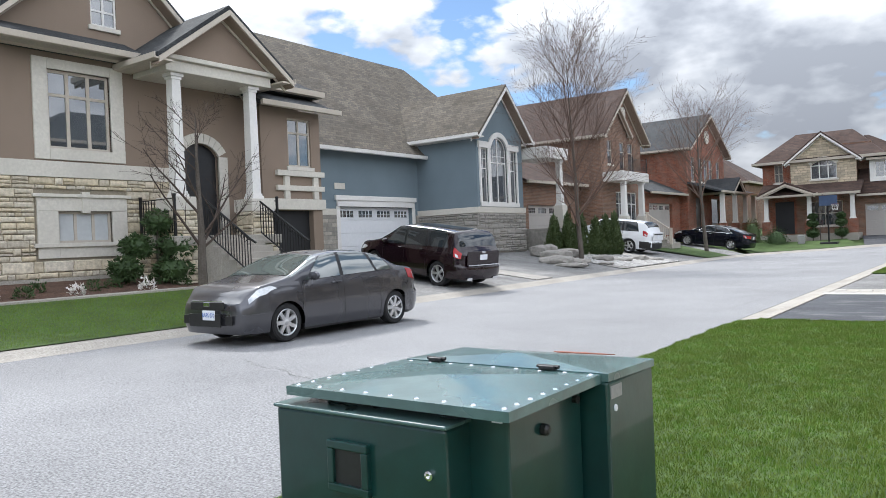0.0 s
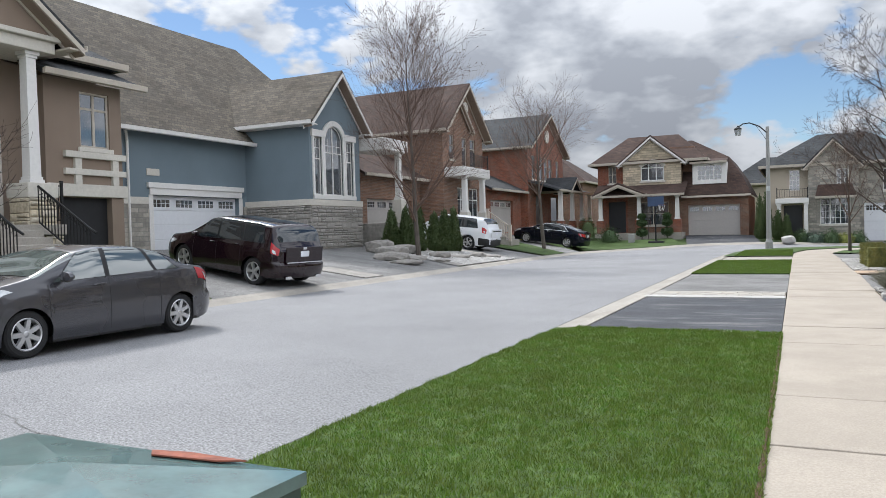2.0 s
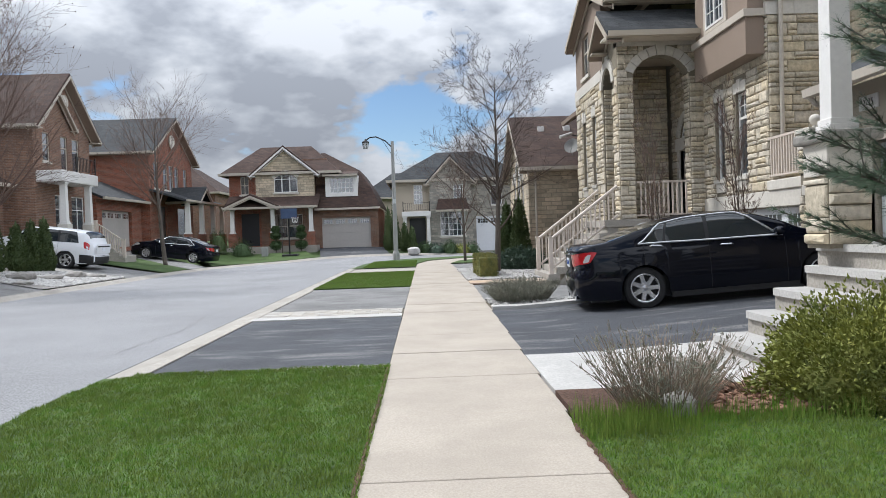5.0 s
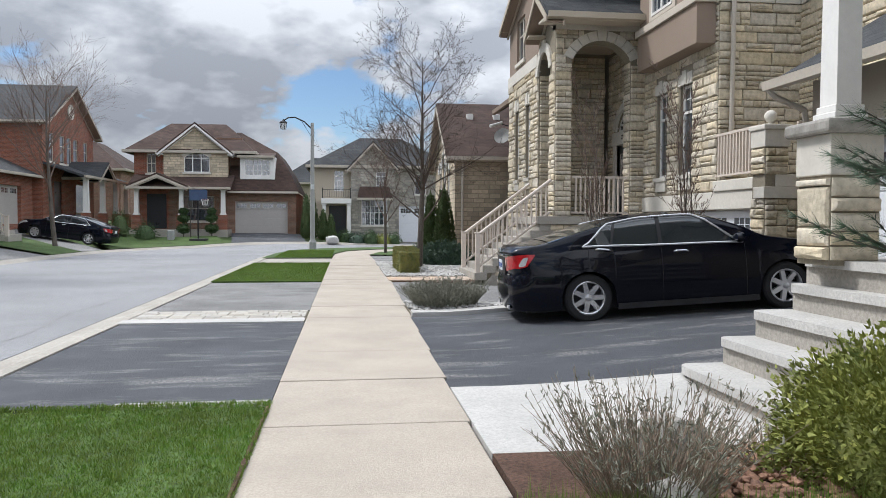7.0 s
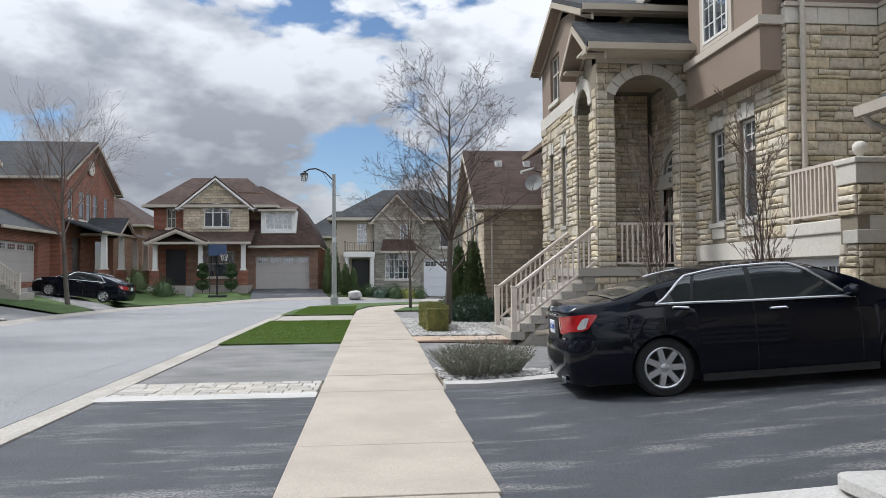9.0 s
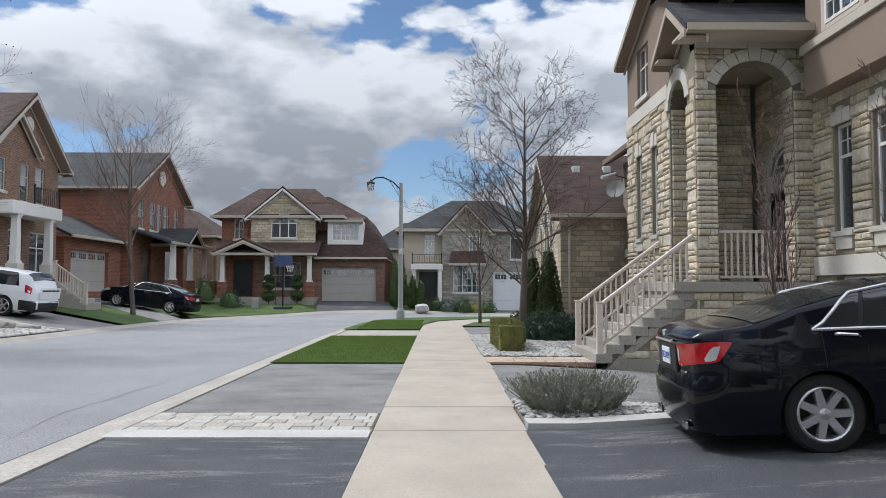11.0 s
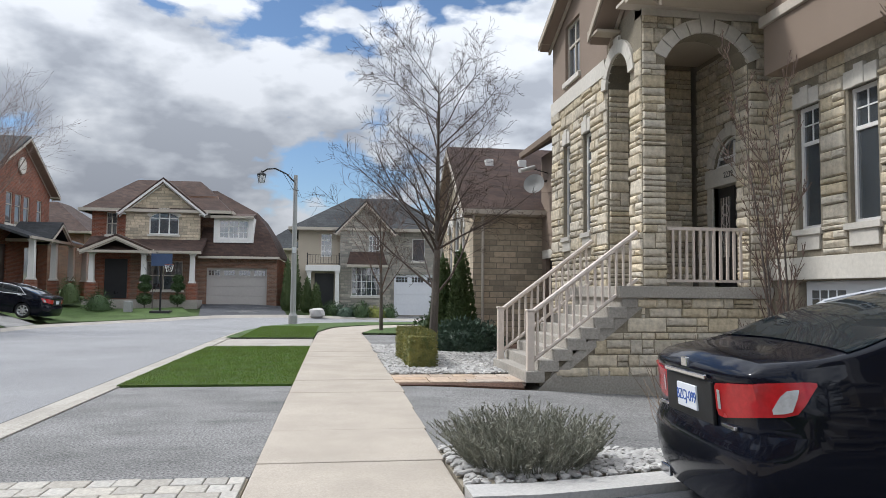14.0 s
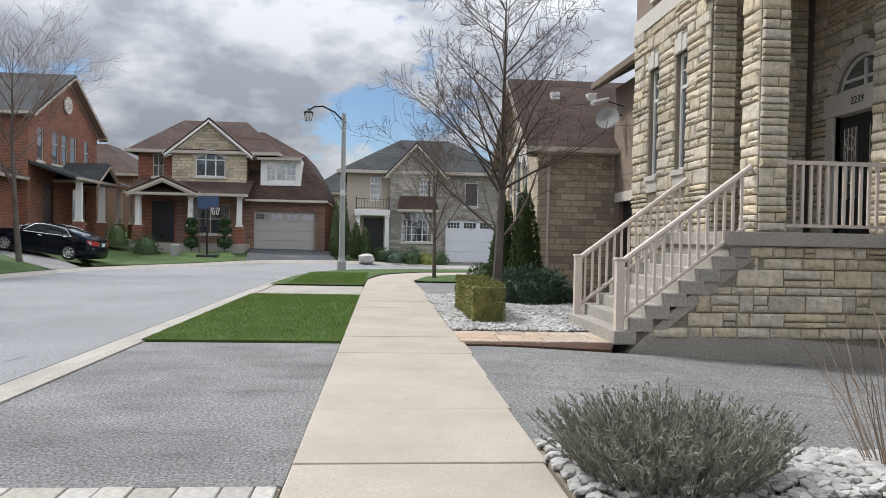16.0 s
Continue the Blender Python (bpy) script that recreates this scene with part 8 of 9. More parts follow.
for i, (x, y, r, h, m) in enumerate(((0.2, 54.3, 0.5, 0.7, "topiary"), (0.9, 54.0, 0.6, 0.6, "juniper"), (1.8, 53.9, 0.5, 0.8, "topiary"), (2.6, 54.2, 0.5, 0.6, "golden"), (3.3, 54.6, 0.5, 0.7, "topiary"), (-12.0, 54.0, 0.7, 1.0, "topiary"), (-13.8, 55.0, 0.6, 1.3, "cedar"), (4.1, 42.2, 0.6, 0.5, "topiary"), (5.0, 43.0, 0.6, 0.5, "juniper"), (-16.8, 50.0, 0.5, 0.7, "golden"), (4.2, 31.9, 0.35, 0.5, "barkred"))):
    bush("garden_shrub", x, y, r, r, h, "low rounded garden shrub", m, 60 + i, 900, 0.07)


def ball_topiary(x, y, balls, label, seed, stem_h):
    z = zg(x, y)
    t = thing("topiary", (x, y, z), label, "shrub")
    part("stem", Mesh().tube([(x, y, z - 0.05), (x + 0.02, y, z + stem_h)], 0.04, 6), M["bark"], t)
    rng = random.Random(seed)
    for dx, dy, dz, r in balls:
        c = Vector((x + dx, y + dy, z + dz))
        pts, ds = [], []
        for i in range(int(900 * max(0.5, r))):
            d = Vector((rng.gauss(0, 1), rng.gauss(0, 1), rng.gauss(0, 1))).normalized()
            pts.append(c + Vector((d.x, d.y, d.z * 0.75)) * r * rng.uniform(0.85, 1.05))
            ds.append(d)
        mb = Mesh()
        leaf_cloud(pts, ds, 0.09, rng, mb)
        mb.lathe([(0.001, -r * 0.62), (r * 0.6, -r * 0.45), (r * 0.85, 0), (r * 0.6, r * 0.45), (0.001, r * 0.62)], Matrix.Translation(c), 10)
        part("pad", mb, M["topiary"], t)


ball_topiary(-16.9, 10.75, [(0.0, 0.1, 1.55, 0.42), (-0.1, -0.5, 0.95, 0.38), (0.25, 0.35, 0.9, 0.45), (0.1, -0.95, 0.42, 0.38), (0.35, 0.2, 0.35, 0.45), (0.0, 0.75, 0.55, 0.35)], "cloud-pruned pine with round green pads", 71, 1.4)
ball_topiary(-10.0, 55.3, [(0, 0, 0.5, 0.4), (0, 0, 1.15, 0.34), (0, 0, 1.6, 0.26)], "clipped topiary of three green balls", 72, 1.5)
ball_topiary(-8.3, 55.5, [(0, 0, 0.5, 0.4), (0, 0, 1.15, 0.34), (0, 0, 1.6, 0.26)], "clipped topiary of three green balls", 73, 1.5)

# pine whose boughs reach over the steps
pt = thing("pine_tree", (4.35, 9.3, 0), "young pine with long soft needles beside the steps", "tree")
rng = random.Random(77)
part("trunk", Mesh().tube([(4.35, 9.3, -0.1), (4.33, 9.3, 1.5), (4.35, 9.32, 3.6)], [0.09, 0.07, 0.02], 8), M["bark"], pt, "", True)
nb, bb = Mesh(), Mesh()
for i in range(46):
    z0, a = rng.uniform(0.9, 3.3), rng.uniform(0, 6.283)
    ln = (1.75 - 0.35 * (z0 - 0.9)) * rng.uniform(0.75, 1.05)
    b = Vector((4.35, 9.3, z0))
    d = Vector((math.cos(a), math.sin(a), 0.22))
    e, m = b + d * ln, b + d * ln * 0.5 + Vector((0, 0, -0.06))
    bb.tube([b, m, e], [0.02, 0.013, 0.006], 4, False)
    shoots = [(m.lerp(e, k / 7), (e - m).normalized()) for k in range(8)]
    for k in range(7):
        p = m.lerp(e, rng.random())
        sd = ((e - m).normalized() + Vector((rng.gauss(0, 0.6), rng.gauss(0, 0.6), 0.25))).normalized()
        q = p + sd * 0.3
        bb.tube([p, q], [0.007, 0.004], 3, False)
        shoots += [(p.lerp(q, k2 / 4), sd) for k2 in range(1, 5)]
    for p, sd in shoots:
        for k in range(24):
            nd = (sd + Vector((rng.gauss(0, 0.45), rng.gauss(0, 0.45), rng.gauss(0, 0.45)))).normalized()
            s = nd.orthogonal().normalized() * 0.0028
            tip = p + nd * rng.uniform(0.08, 0.14)
            nb.add([p - s, p + s, tip], [(0, 1, 2)])
part("branchwork", bb, M["bark"], pt)
part("needles", nb, M["pine"], pt)
# budding twig overhead beside the start of the walk
bare_tree(4.3, 5.2, 4.6, 0.06, "bare tree on the front lawn reaching over the sidewalk", 19, (35, 65, 1.0, 0.4), 0.5, 3, (14, 7, 4), twig="barkdark")

# ---- street furniture and small things ----
# utility cabinet
ub = thing("utility_cabinet", (-1.75, 2.6, 0), "dark green steel utility cabinet with a paler sloping lid", "utility box")
part("pad", Mesh().box(-2.45, -1.1, 1.9, 3.3, -0.1, 0.07, None, 0.02), M["kerb"], ub)
part("rear_body", Mesh().box(-2.2, -1.19, 2.68, 3.14, 0.2, 0.84, None, 0.012), M["greenbox"], ub)
part("rear_base", Mesh().box(-2.12, -1.27, 2.7, 3.06, 0.05, 0.2), M["greenbox"], ub)
part("body", Mesh().box(-2.16, -1.3, 2.12, 2.66, 0.07, 0.84, None, 0.01), M["greenbox"], ub)
fr = part("meter_box", Mesh().box(-2.3, -1.46, 1.98, 2.24, 0.07, 0.78, None, 0.012), M["greenbox"], ub)
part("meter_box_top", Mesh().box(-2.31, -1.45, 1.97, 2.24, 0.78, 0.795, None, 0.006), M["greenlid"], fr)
dfr = Mesh()
for a, b, c, d in ((-2.0, -1.8, 0.66, 0.69), (-2.0, -1.8, 0.50, 0.53), (-2.0, -1.97, 0.53, 0.66), (-1.83, -1.8, 0.53, 0.66)):
    dfr.box(a, b, 1.955, 1.982, c, d, None, 0.004)
wf = part("viewing_frame", dfr, M["greenbox"], fr)
part("viewing_pane", Mesh().box(-1.97, -1.83, 1.968, 1.976, 0.53, 0.66), M["trimblack"], fr, "grimy dark viewing pane")
part("lock", Mesh().lathe([(0.0, 0.0), (0.017, 0.0), (0.017, 0.012), (0.009, 0.014), (0.0, 0.008)], Matrix.Translation((-1.53, 1.98, 0.62)) @ pose(0, 0, 0, 90, 0, 0), 12), M["chrome"], fr)
lid = Mesh()
zc0, zc1 = 0.862, 0.888
# cross-broken front lid with rolled edge
cx, cy = -1.735, 2.35
lid.add([(-2.26, 2.0, zc0), (-1.22, 2.0, zc0), (-1.22, 2.68, zc0 + 0.006), (-2.22, 2.68, zc0 + 0.006), (cx, cy, zc1),
         (-2.26, 2.0, zc0 - 0.035), (-1.22, 2.0, zc0 - 0.035), (-1.22, 2.68, zc0 - 0.03), (-2.22, 2.68, zc0 - 0.03)],
        [(0, 1, 4), (1, 2, 4), (2, 3, 4), (3, 0, 4), (5, 6, 1, 0), (6, 7, 2, 1), (7, 8, 3, 2), (8, 5, 0, 3), (8, 7, 6, 5)])
ld = part("lid", lid, M["greenlid"], ub, "pale green lid with a cross crease")
rlm = Mesh()
rlm.add([(-2.2, 2.685, 0.872), (-1.19, 2.685, 0.872), (-1.185, 3.15, 0.862), (-2.2, 3.15, 0.862), (cx, 2.92, 0.892), (-2.2, 2.685, 0.84), (-1.19, 2.685, 0.84), (-1.185, 3.15, 0.83), (-2.2, 3.15, 0.83)], [(0, 1, 4), (1, 2, 4), (2, 3, 4), (3, 0, 4), (5, 6, 1, 0), (6, 7, 2, 1), (7, 8, 3, 2), (8, 5, 0, 3), (8, 7, 6, 5)])
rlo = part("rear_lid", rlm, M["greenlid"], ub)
part("rust_mark", Mesh().prism([(-1.62, 3.08, 0.8745), (-1.42, 3.1, 0.8735), (-1.36, 3.14, 0.869), (-1.55, 3.145, 0.869), (-1.66, 3.12, 0.871)], (0, 0, 0.004)), M["rust"], rlo, "chipped red-brown patch")
rivet = Mesh().lathe([(0.0, 0.007), (0.008, 0.005), (0.012, 0.0)], Matrix.Identity(4), 8).mesh("rivet", M["chrome"], True)
spots = [(-2.22 + 0.965 * i / 8, 2.03, zc0 + 0.001) for i in range(9)] + [(-2.21, 2.1 + 0.53 * i / 6, zc0 + 0.002) for i in range(7)] + [(-1.25, 2.1 + 0.53 * i / 6, zc0 + 0.002) for i in range(7)] + [(-2.15 + 0.9 * i / 8, 2.655, zc0 + 0.006) for i in range(9)]
for p in spots:
    ob = new("rivet", rivet)
    ob.location = p
    hold(ob, ld)
for x in (-2.02, -1.45):
    part("hinge", Mesh().box(x - 0.035, x + 0.035, 2.66, 2.7, 0.872, 0.89, None, 0.005).tube([(x - 0.05, 2.68, 0.885), (x + 0.05, 2.68, 0.885)], 0.008, 6), M["trimblack"], ld)
part("latch", Mesh().lathe([(0.0, 0.03), (0.012, 0.03), (0.022, 0.02), (0.022, 0.0)], Matrix.Translation((-1.3, 2.35, 0.72)) @ pose(0, 0, 0, 0, 90, 0), 10), M["trimblack"], ub)
part("latch", Mesh().lathe([(0.0, 0.02), (0.016, 0.02), (0.016, 0.0)], Matrix.Translation((-1.3, 2.6, 0.78)) @ pose(0, 0, 0, 0, 90, 0), 10), M["trimblack"], ub)
part("sticker", Mesh().box(-1.192, -1.186, 2.7, 2.8, 0.77, 0.82), M["pole"], ub, "silver identification sticker")
part("sticker", Mesh().lathe([(0.0, 0.004), (0.014, 0.004), (0.014, 0.0)], Matrix.Translation((-1.19, 2.74, 0.73)) @ pose(0, 0, 0, 0, 90, 0), 12), M["plate"], ub, "round white sticker")
part("sticker", Mesh().box(-1.36, -1.32, 2.112, 2.118, 0.79, 0.83), M["plate"], ub, "small red and white warning sticker")

# street lamp
sl_ = thing("street_lamp", (-1.5, 46.3, zg(-1.5, 46.3)), "grey street lamp post with curved arm and black lantern", "street lamp")
zb0 = zg(-1.5, 46.3) - 0.05
part("post", Mesh().lathe([(0.0, 0.0), (0.2, 0.0), (0.2, 0.45), (0.13, 0.6), (0.085, 6.75), (0.0, 6.76)], Matrix.Translation((-1.5, 46.3, zb0)), 8), M["pole"], sl_)
arm = [(-1.5, 46.3, 6.35), (-1.9, 46.3, 6.75), (-2.4, 46.3, 6.98), (-2.75, 46.3, 6.95), (-2.98, 46.3, 6.8)]
part("arm", Mesh().tube(arm, 0.035, 8), M["iron"], sl_, "curved black arm")
part("brace", Mesh().tube([(-1.5, 46.3, 5.9), (-1.75, 46.3, 6.3), (-2.1, 46.3, 6.86)], 0.012, 5), M["iron"], sl_)
part("lantern_cap", Mesh().lathe([(0.0, 0.16), (0.03, 0.15), (0.06, 0.08), (0.2, 0.0), (0.21, -0.05), (0.18, -0.06), (0.0, -0.06)], Matrix.Translation((-3.0, 46.3, 6.72)), 12), M["iron"], sl_)
part("lantern_glass", Mesh().lathe([(0.17, -0.06), (0.12, -0.38), (0.0, -0.4)], Matrix.Translation((-3.0, 46.3, 6.72)), 6), M["blind"], sl_, "pale lantern glass")
lb_ = Mesh()
for i in range(6):
    a = i * math.pi / 3
    lb_.tube([(-3.0 + 0.18 * math.cos(a), 46.3 + 0.18 * math.sin(a), 6.66), (-3.0 + 0.125 * math.cos(a), 46.3 + 0.125 * math.sin(a), 6.32)], 0.012, 4)
part("lantern_bars", lb_, M["iron"], sl_)
part("access_plate", Mesh().box(-1.58, -1.42, 46.16, 46.21, 3.2, 3.45), M["blind"], sl_)

# satellite dish and camera on the stucco wall
sd = thing("satellite_dish", (6.3, 33.4, 4.4), "grey satellite dish on a wall bracket", "satellite dish")
dm = Matrix.Translation((6.05, 33.4, 4.65)) @ pose(0, 0, 0, 70, 0, -30)
part("reflector", Mesh().lathe([(0.001, 0.0), (0.15, 0.015), (0.3, 0.07), (0.31, 0.08), (0.29, 0.075), (0.001, -0.02)], dm, 20), M["pole"], sd, "", True)
part("mount", Mesh().tube([(6.05, 33.45, 4.65), (6.25, 33.5, 4.75), (6.47, 33.5, 4.8)], 0.02, 6), M["iron"], sd)
part("feed_arm", Mesh().tube([(6.05, 33.4, 4.35), (5.9, 33.05, 4.4), (5.92, 32.95, 4.55)], 0.014, 5), M["pole"], sd)
scm = thing("security_camera", (6.2, 33.3, 5.0), "white bullet camera on a wall bracket", "camera")
part("housing", Mesh().tube([(5.5, 33.0, 4.98), (6.0, 33.25, 5.14)], 0.06, 10), M["white"], scm)
part("bracket", Mesh().tube([(5.9, 33.2, 5.1), (6.47, 33.4, 5.0)], 0.015, 5), M["iron"], scm)

# wall lantern by the side door
wl_ = thing("wall_lantern", (6.4, 31.0, 2.9), "small black wall lantern", "lamp")
part("cage", Mesh().lathe([(0.0, 0.3), (0.08, 0.2), (0.09, 0.0), (0.05, -0.08), (0.0, -0.1)], Matrix.Translation((6.35, 31.0, 2.95)), 8), M["iron"], wl_)
part("arm", Mesh().tube([(6.35, 31.0, 3.25), (6.45, 31.0, 3.2)], 0.012, 5), M["iron"], wl_)

# basketball hoop
bh = thing("basketball_hoop", (-8.7, 53.2, zg(-8.7, 53.2)), "portable basketball hoop with blue backboard", "basketball hoop")
zb1 = zg(-8.7, 53.2)
part("pole", Mesh().tube([(-8.7, 53.2, zb1), (-8.7, 53.2, 3.1)], 0.05, 8), M["iron"], bh)
part("base", Mesh().box(-9.2, -8.2, 53.0, 53.9, zb1 - 0.05, zb1 + 0.15, None, 0.04), M["trimblack"], bh)
part("backboard", Mesh().box(-9.15, -8.1, 52.9, 52.95, 2.75, 3.4, None, 0.01), material("blue_backboard", (0.045, 0.075, 0.15), 0.3, 0.2, 5, 1, 0.0), bh)
part("rim", Mesh().tube([(-8.2 + 0.22 * math.cos(t), 52.7 + 0.22 * math.sin(t), 2.82) for t in [i * math.pi / 8 for i in range(17)]], 0.012, 5), M["rust"], bh)
nt = Mesh()
for i in range(10):
    a = i * math.pi / 5
    nt.tube([(-8.2 + 0.22 * math.cos(a), 52.7 + 0.22 * math.sin(a), 2.81), (-8.2 + 0.13 * math.cos(a + 0.4), 52.7 + 0.13 * math.sin(a + 0.4), 2.45)], 0.008, 3)
part("net", nt, M["white"], bh)

# utility pedestal and boulders
gp = Mesh().box(-10.6, -10.2, 53.4, 53.8, zg(-10.4, 53.6) - 0.05, zg(-10.4, 53.6) + 0.6, None, 0.06)
solid("utility_pedestal", gp, M["pole"], "small grey-green utility pedestal on a lawn", "utility box")
mbx = Mesh().box(-15.6, -15.2, 5.4, 6.0, 0.5, 1.2, None, 0.03)
solid("planter_box", mbx, M["iron"], "dark planter box at the edge of the lawn", "planter")


def boulder(x, y, rx, ry, h, seed, mat="rock", label="rough grey field stone", name="boulder"):
    rng = random.Random(seed)
    bm = bmesh.new()
    bmesh.ops.create_icosphere(bm, subdivisions=2, radius=1)
    z = zg(x, y)
    for v in bm.verts:
        k = 1 + 0.22 * noise.noise(v.co * 1.4 + Vector((seed, 0, 0)))
        sq = max(abs(v.co.x), abs(v.co.y), abs(v.co.z))
        c = v.co / sq * 0.55 + v.co * 0.45
        v.co = Vector((c.x * rx * k, c.y * ry * k, (c.z * 0.5 + 0.42) * h * k))
    me = bpy.data.meshes.new(name)
    bm.to_mesh(me)
    bm.free()
    me.materials.append(M[mat])
    ob = new(name, me)
    ob.location = (x, y, z - 0.02)
    return tagged(ob, label, "rock", "garden stones")


for i, (x, y, rx, ry, h) in enumerate(((-14.0, 30.6, 0.55, 0.4, 0.5), (-13.6, 26.7, 0.9, 0.4, 0.3), (-14.2, 28.0, 1.1, 0.45, 0.35), (-14.5, 27.2, 0.9, 0.5, 0.55), (-13.3, 33.2, 0.45, 0.4, 0.45), (-12.9, 33.9, 0.5, 0.35, 0.3), (-15.2, 28.6, 0.9, 0.5, 0.75), (-15.6, 30.2, 0.9, 0.5, 0.7), (-16.2, 29.3, 0.8, 0.5, 0.95), (-13.6, 31.6, 0.7, 0.35, 0.3), (2.2, 10.25, 0.2, 0.16, 0.36), (1.9, 9.5, 0.13, 0.11, 0.24), (-0.6, 53.0, 0.4, 0.35, 0.5), (-13.2, 29.2, 0.4, 0.3, 0.25))):
    boulder(x, y, rx * (0.8 if x < -5 else 1), ry, h * (0.7 if x < -5 else 1), 80 + i, "pale" if i == 12 else "rock", "pale round boulder on the corner" if i == 12 else "rough grey field stone in a garden bed")


def pebbles(name, areas, label, n, size, mat, seed, skip=None):
    """Loose river stones, as stuff."""
    rng = random.Random(seed)
    bm = bmesh.new()
    bmesh.ops.create_icosphere(bm, subdivisions=1, radius=1)
    base_v = [v.co.copy() for v in bm.verts]
    base_f = [tuple(v.index for v in f.verts) for f in bm.faces]
    bm.free()
    mb = Mesh()
    tot = sum((b - a) * (d - c) for a, b, c, d in areas)
    for a, b, c, d in areas:
        for i in range(int(n * (b - a) * (d - c) / tot)):
            x, y = rng.uniform(a, b), rng.uniform(c, d)
            s = size * rng.uniform(0.55, 1.35)
            q = Matrix.Translation((x, y, zg(x, y) + 0.03 + rng.uniform(0, 0.03))) @ pose(0, 0, 0, rng.uniform(-20, 20), rng.uniform(-20, 20), rng.uniform(0, 360)) @ Matrix.Diagonal((s * rng.uniform(1, 1.5), s, s * rng.uniform(0.5, 0.75), 1))
            mb.add([q @ v for v in base_v], base_f)
    return tagged(new(name, mb.mesh(name, mat, True)), label, "pebbles", kind="stuff")


for (a, b, c, d, m, lab) in ((1.31, 4.3, 17.98, 19.38, "mortar", "stony soil under white pebbles"), (4.3, 7.7, 17.78, 19.38, "mulch", "dark planting bed between two driveways"), (1.31, 3.4, 25.6, 32.9, "mortar", "stony soil under white pebbles"), (3.4, 6.4, 27.2, 33.9, "mulch", "dark planting bed by the stone house"), (1.31, 3.4, 24.25, 24.42, "mulch", "soil joint"), (1.2, 4.6, 9.42, 10.58, "mulch", "bark mulch bed before the steps"), (3.5, 6.4, 10.58, 12.5, "mulch", "bark mulch bed beside the steps")):
    tagged(new("garden_bed", patch(a, b, c, d, 0.02, 0.4, 0.5).mesh("garden_bed", M[m])), lab, "garden bed", kind="structure")
pebbles("pebble_bed", [(1.33, 4.3, 17.98, 19.36), (1.33, 3.5, 25.62, 32.8), (3.5, 4.6, 27.3, 32)], "white and grey river pebbles covering a garden bed", 9000, 0.038, M["pebble"], 91)
pebbles("pebble_bed", [(-15.6, -12.15, 29.2, 34.8)], "pale river stones under a tall tree across the road", 7000, 0.06, M["pebble"], 93)
pebbles("bark_chips", [(2.2, 4.6, 9.45, 10.5), (3.6, 6.3, 10.6, 12.4)], "red-brown bark chips on a planting bed", 2600, 0.03, M["chip"], 92)
tagged(new("garden_bed", patch(-14.2, -12.15, 21.4, 22.5, 0.05).mesh("garden_bed", M["rock"])), "pale gravel strip beside a driveway", "garden bed", kind="structure")
tagged(new("garden_bed", strip([(-12.1, 28.3), (-12.1, 34.6)], [(-17.2, 30.5), (-16.6, 36.6)], 0.05, 20, 14).mesh("garden_bed", M["rock"])), "pale stone bed under a tall tree", "garden bed", kind="structure")
tagged(new("garden_bed", strip([(-15.7, 2), (-15.7, 11.6)], [(-17.95, 2), (-17.95, 11.6)], 0.05, 20, 6).mesh("garden_bed", M["mulch"])), "mulched flower bed before the stucco house", "garden bed", kind="structure")
tagged(new("edging", patch(-15.75, -15.6, -2, 12.0, 0.08, 1.0).mesh("edging", M["kerb"])), "concrete edging of the flower bed", "edging", kind="structure")
for i in range(9):
    x, y = -16.4 + 0.35 * math.sin(i * 2.4), 6.6 + i * 0.55
    bush("flower_clump", x, y, 0.18, 0.18, 0.26, "clump of spring bulbs with white flowers" if i % 3 == 0 else "green clump of spring bulbs", "flower" if i % 3 == 0 else "topiary", 120 + i, 160, 0.06, group="spring flowers", core=False)

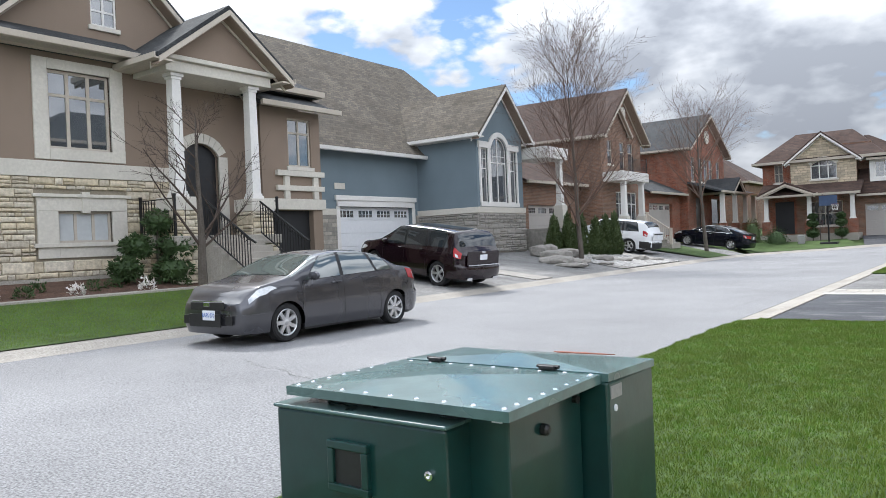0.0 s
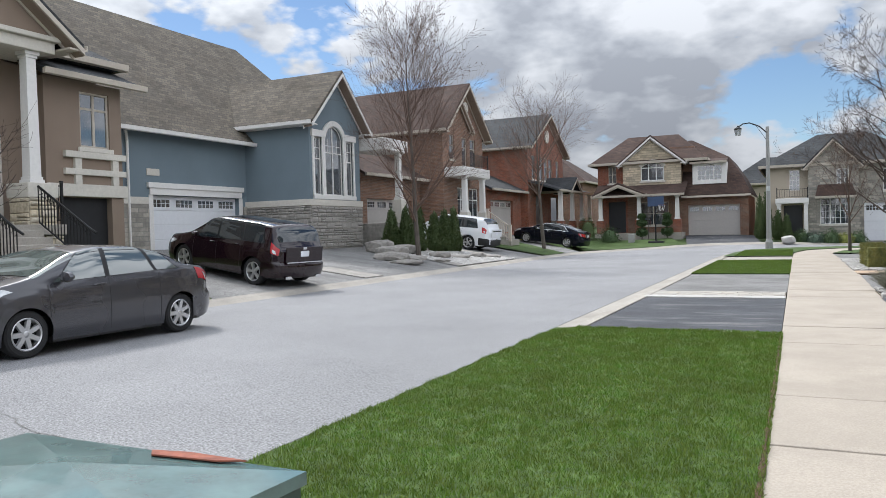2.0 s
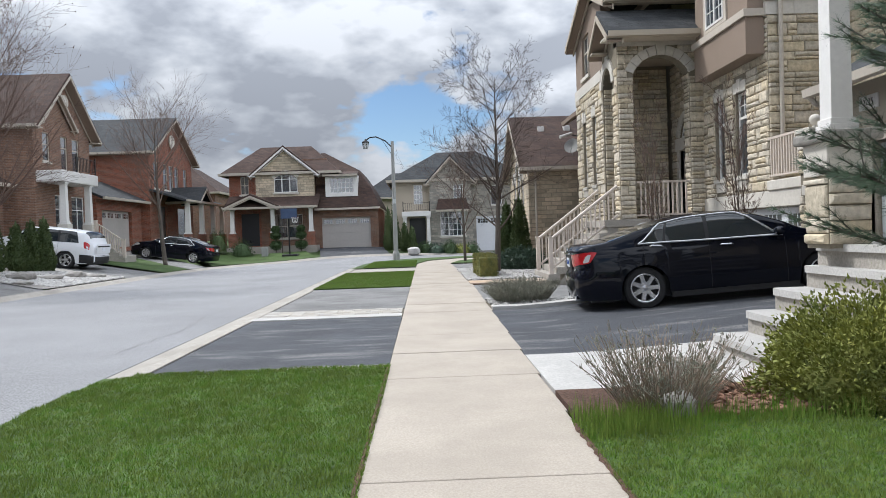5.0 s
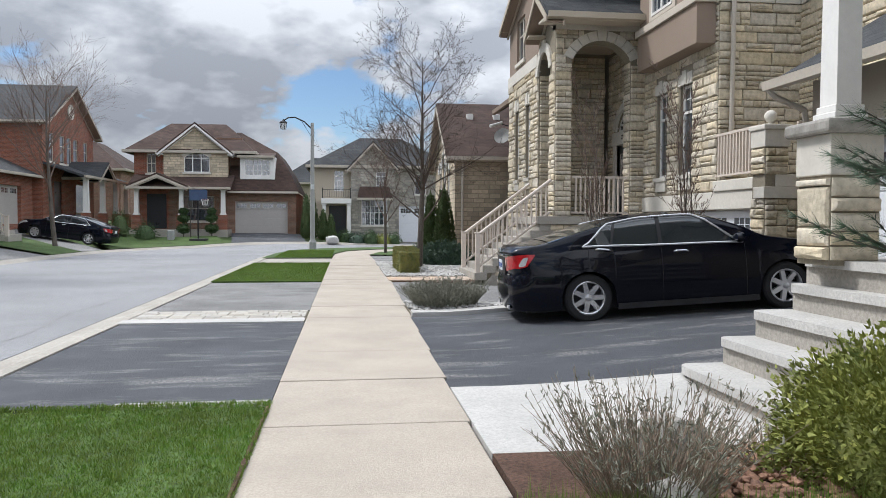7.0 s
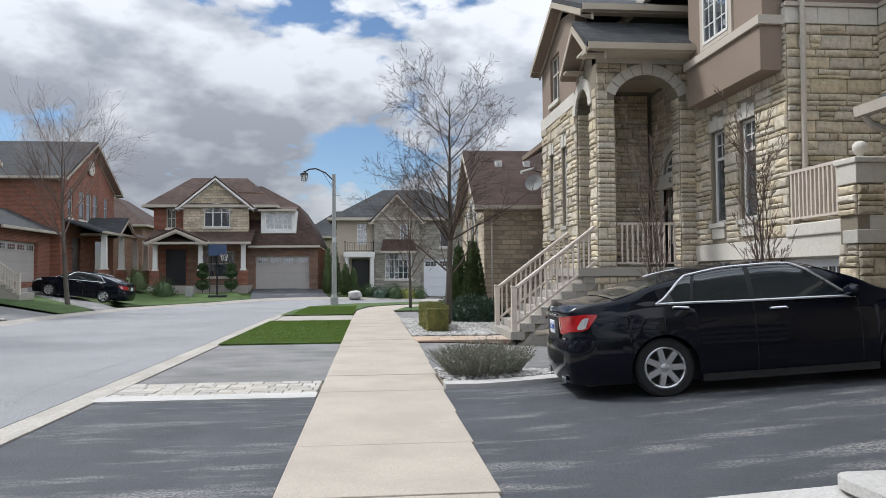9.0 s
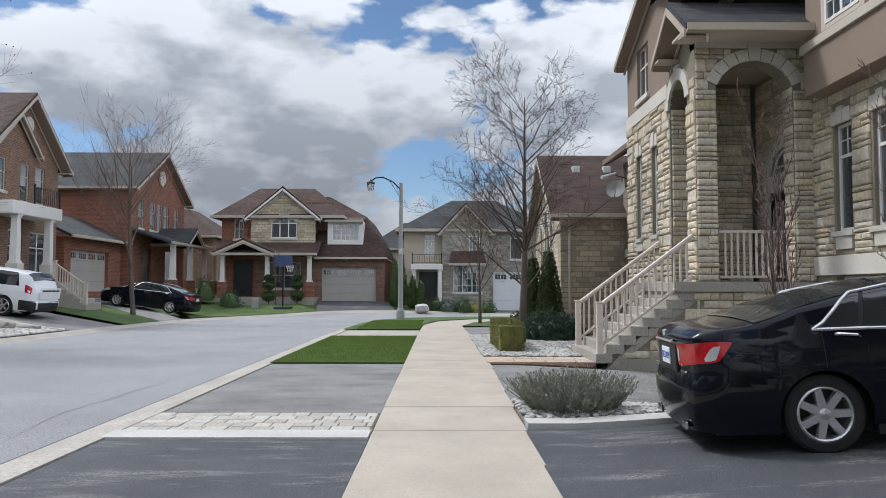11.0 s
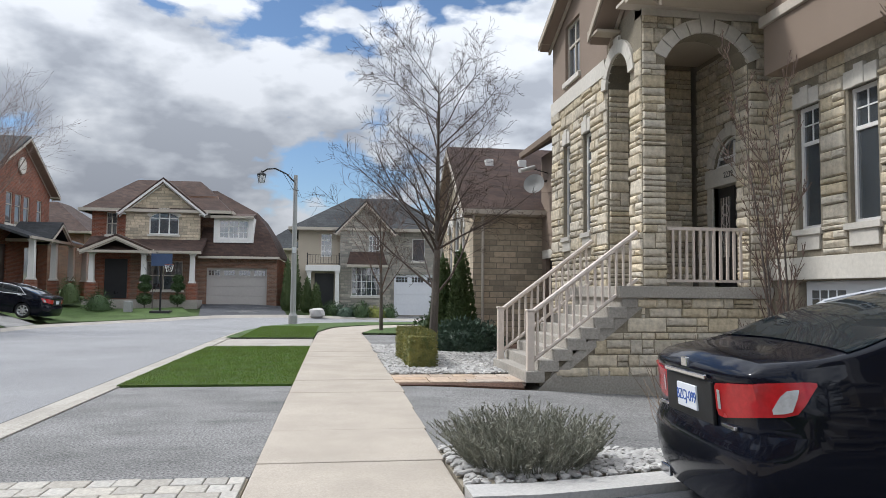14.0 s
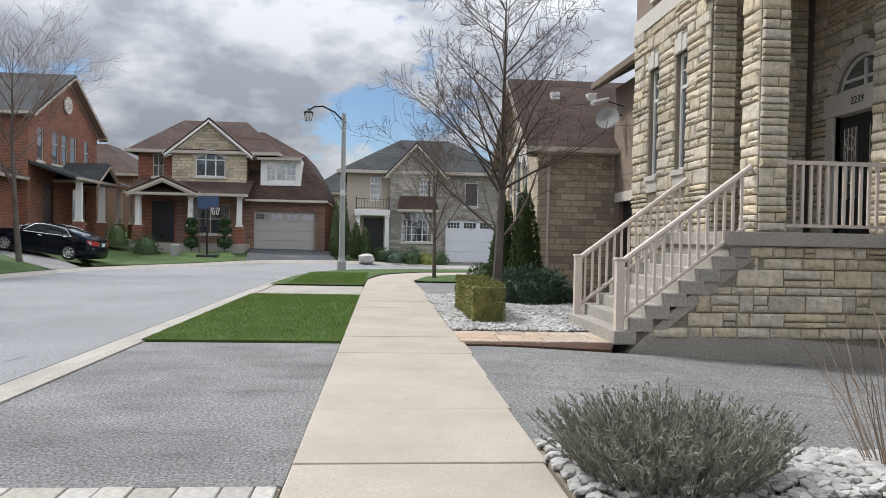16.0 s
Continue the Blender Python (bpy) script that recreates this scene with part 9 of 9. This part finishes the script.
# flagstones at the foot of the stair
fsn = thing("flagstone_path", (2.4, 25.0, 0), "warm buff flagstone path to the stair", "path", kind="structure")
rng = random.Random(5)
yy = 24.44
for r in range(3):
    xx = 1.32
    while xx < 3.5:
        w = min(rng.uniform(0.35, 0.7), 3.52 - xx)
        if w > 0.08:
            part("flagstone", Mesh().box(xx + 0.008, xx + w - 0.008, yy + 0.008, yy + 0.372, -0.05, 0.03 + rng.uniform(0, 0.008), None, 0.01), M["flag"], fsn)
        xx += w
    yy += 0.38
tagged(new("garden_bed", patch(3.45, 5.6, 26.9, 27.2, 0.02).mesh("garden_bed", M["mulch"])), "soil beside the stair", "garden bed", kind="structure")


# gaps of bare soil along the sidewalk's edges
for x, y0, y1 in ((-0.305, 1.0, 11.9), (1.13, 3.5, 9.4)):
    rs_, rows = random.Random(int(x * 10)), []
    for i in range(120):
        y = y0 + (y1 - y0) * i / 119
        w = 0.012 + 0.02 * rs_.random() ** 2
        rows.append([(x - w, y, 0.028), (x - w * 0.4, y, 0.041), (x + w * 0.5, y, 0.041), (x + w * 0.8, y, 0.027)])
    tagged(new("soil_edge", Mesh().grid(rows).mesh("soil_edge", M["mulch"])), "dark ragged soil edge between lawn and sidewalk", "soil edge", kind="structure")


# cracks in the road and sidewalk
def crack(name, pts, w, label, seed, z):
    rng = random.Random(seed)
    rows = []
    for (a, b), (c, d) in zip(pts, pts[1:]):
        k = 14
        for i in range(k):
            t = i / k
            x, y = a + (c - a) * t + rng.gauss(0, 0.03), b + (d - b) * t + rng.gauss(0, 0.03)
            ww = w * rng.uniform(0.4, 1.2)
            rows.append([(x - ww, y - ww, zg(x, y) + z), (x + ww, y + ww, zg(x, y) + z)])
    return tagged(new(name, Mesh().grid(rows).mesh(name, M["oldtar"])), label, "crack", kind="structure")


crack("road_crack", [(-11, 6.0), (-8, 6.4), (-5.5, 5.6), (-3.6, 5.4)], 0.006, "hairline crack across the asphalt", 1, -0.076)
crack("road_crack", [(-10.5, 12.2), (-7, 12.5), (-3.6, 13.6)], 0.006, "hairline crack across the asphalt", 2, -0.076)
crack("road_crack", [(-4.2, 14), (-4.0, 17), (-4.3, 19), (-4.0, 24)], 0.008, "long crack beside the kerb", 3, -0.076)
crack("road_crack", [(-9, 20), (-6, 21), (-3.6, 20.4)], 0.006, "hairline crack across the asphalt", 4, -0.076)
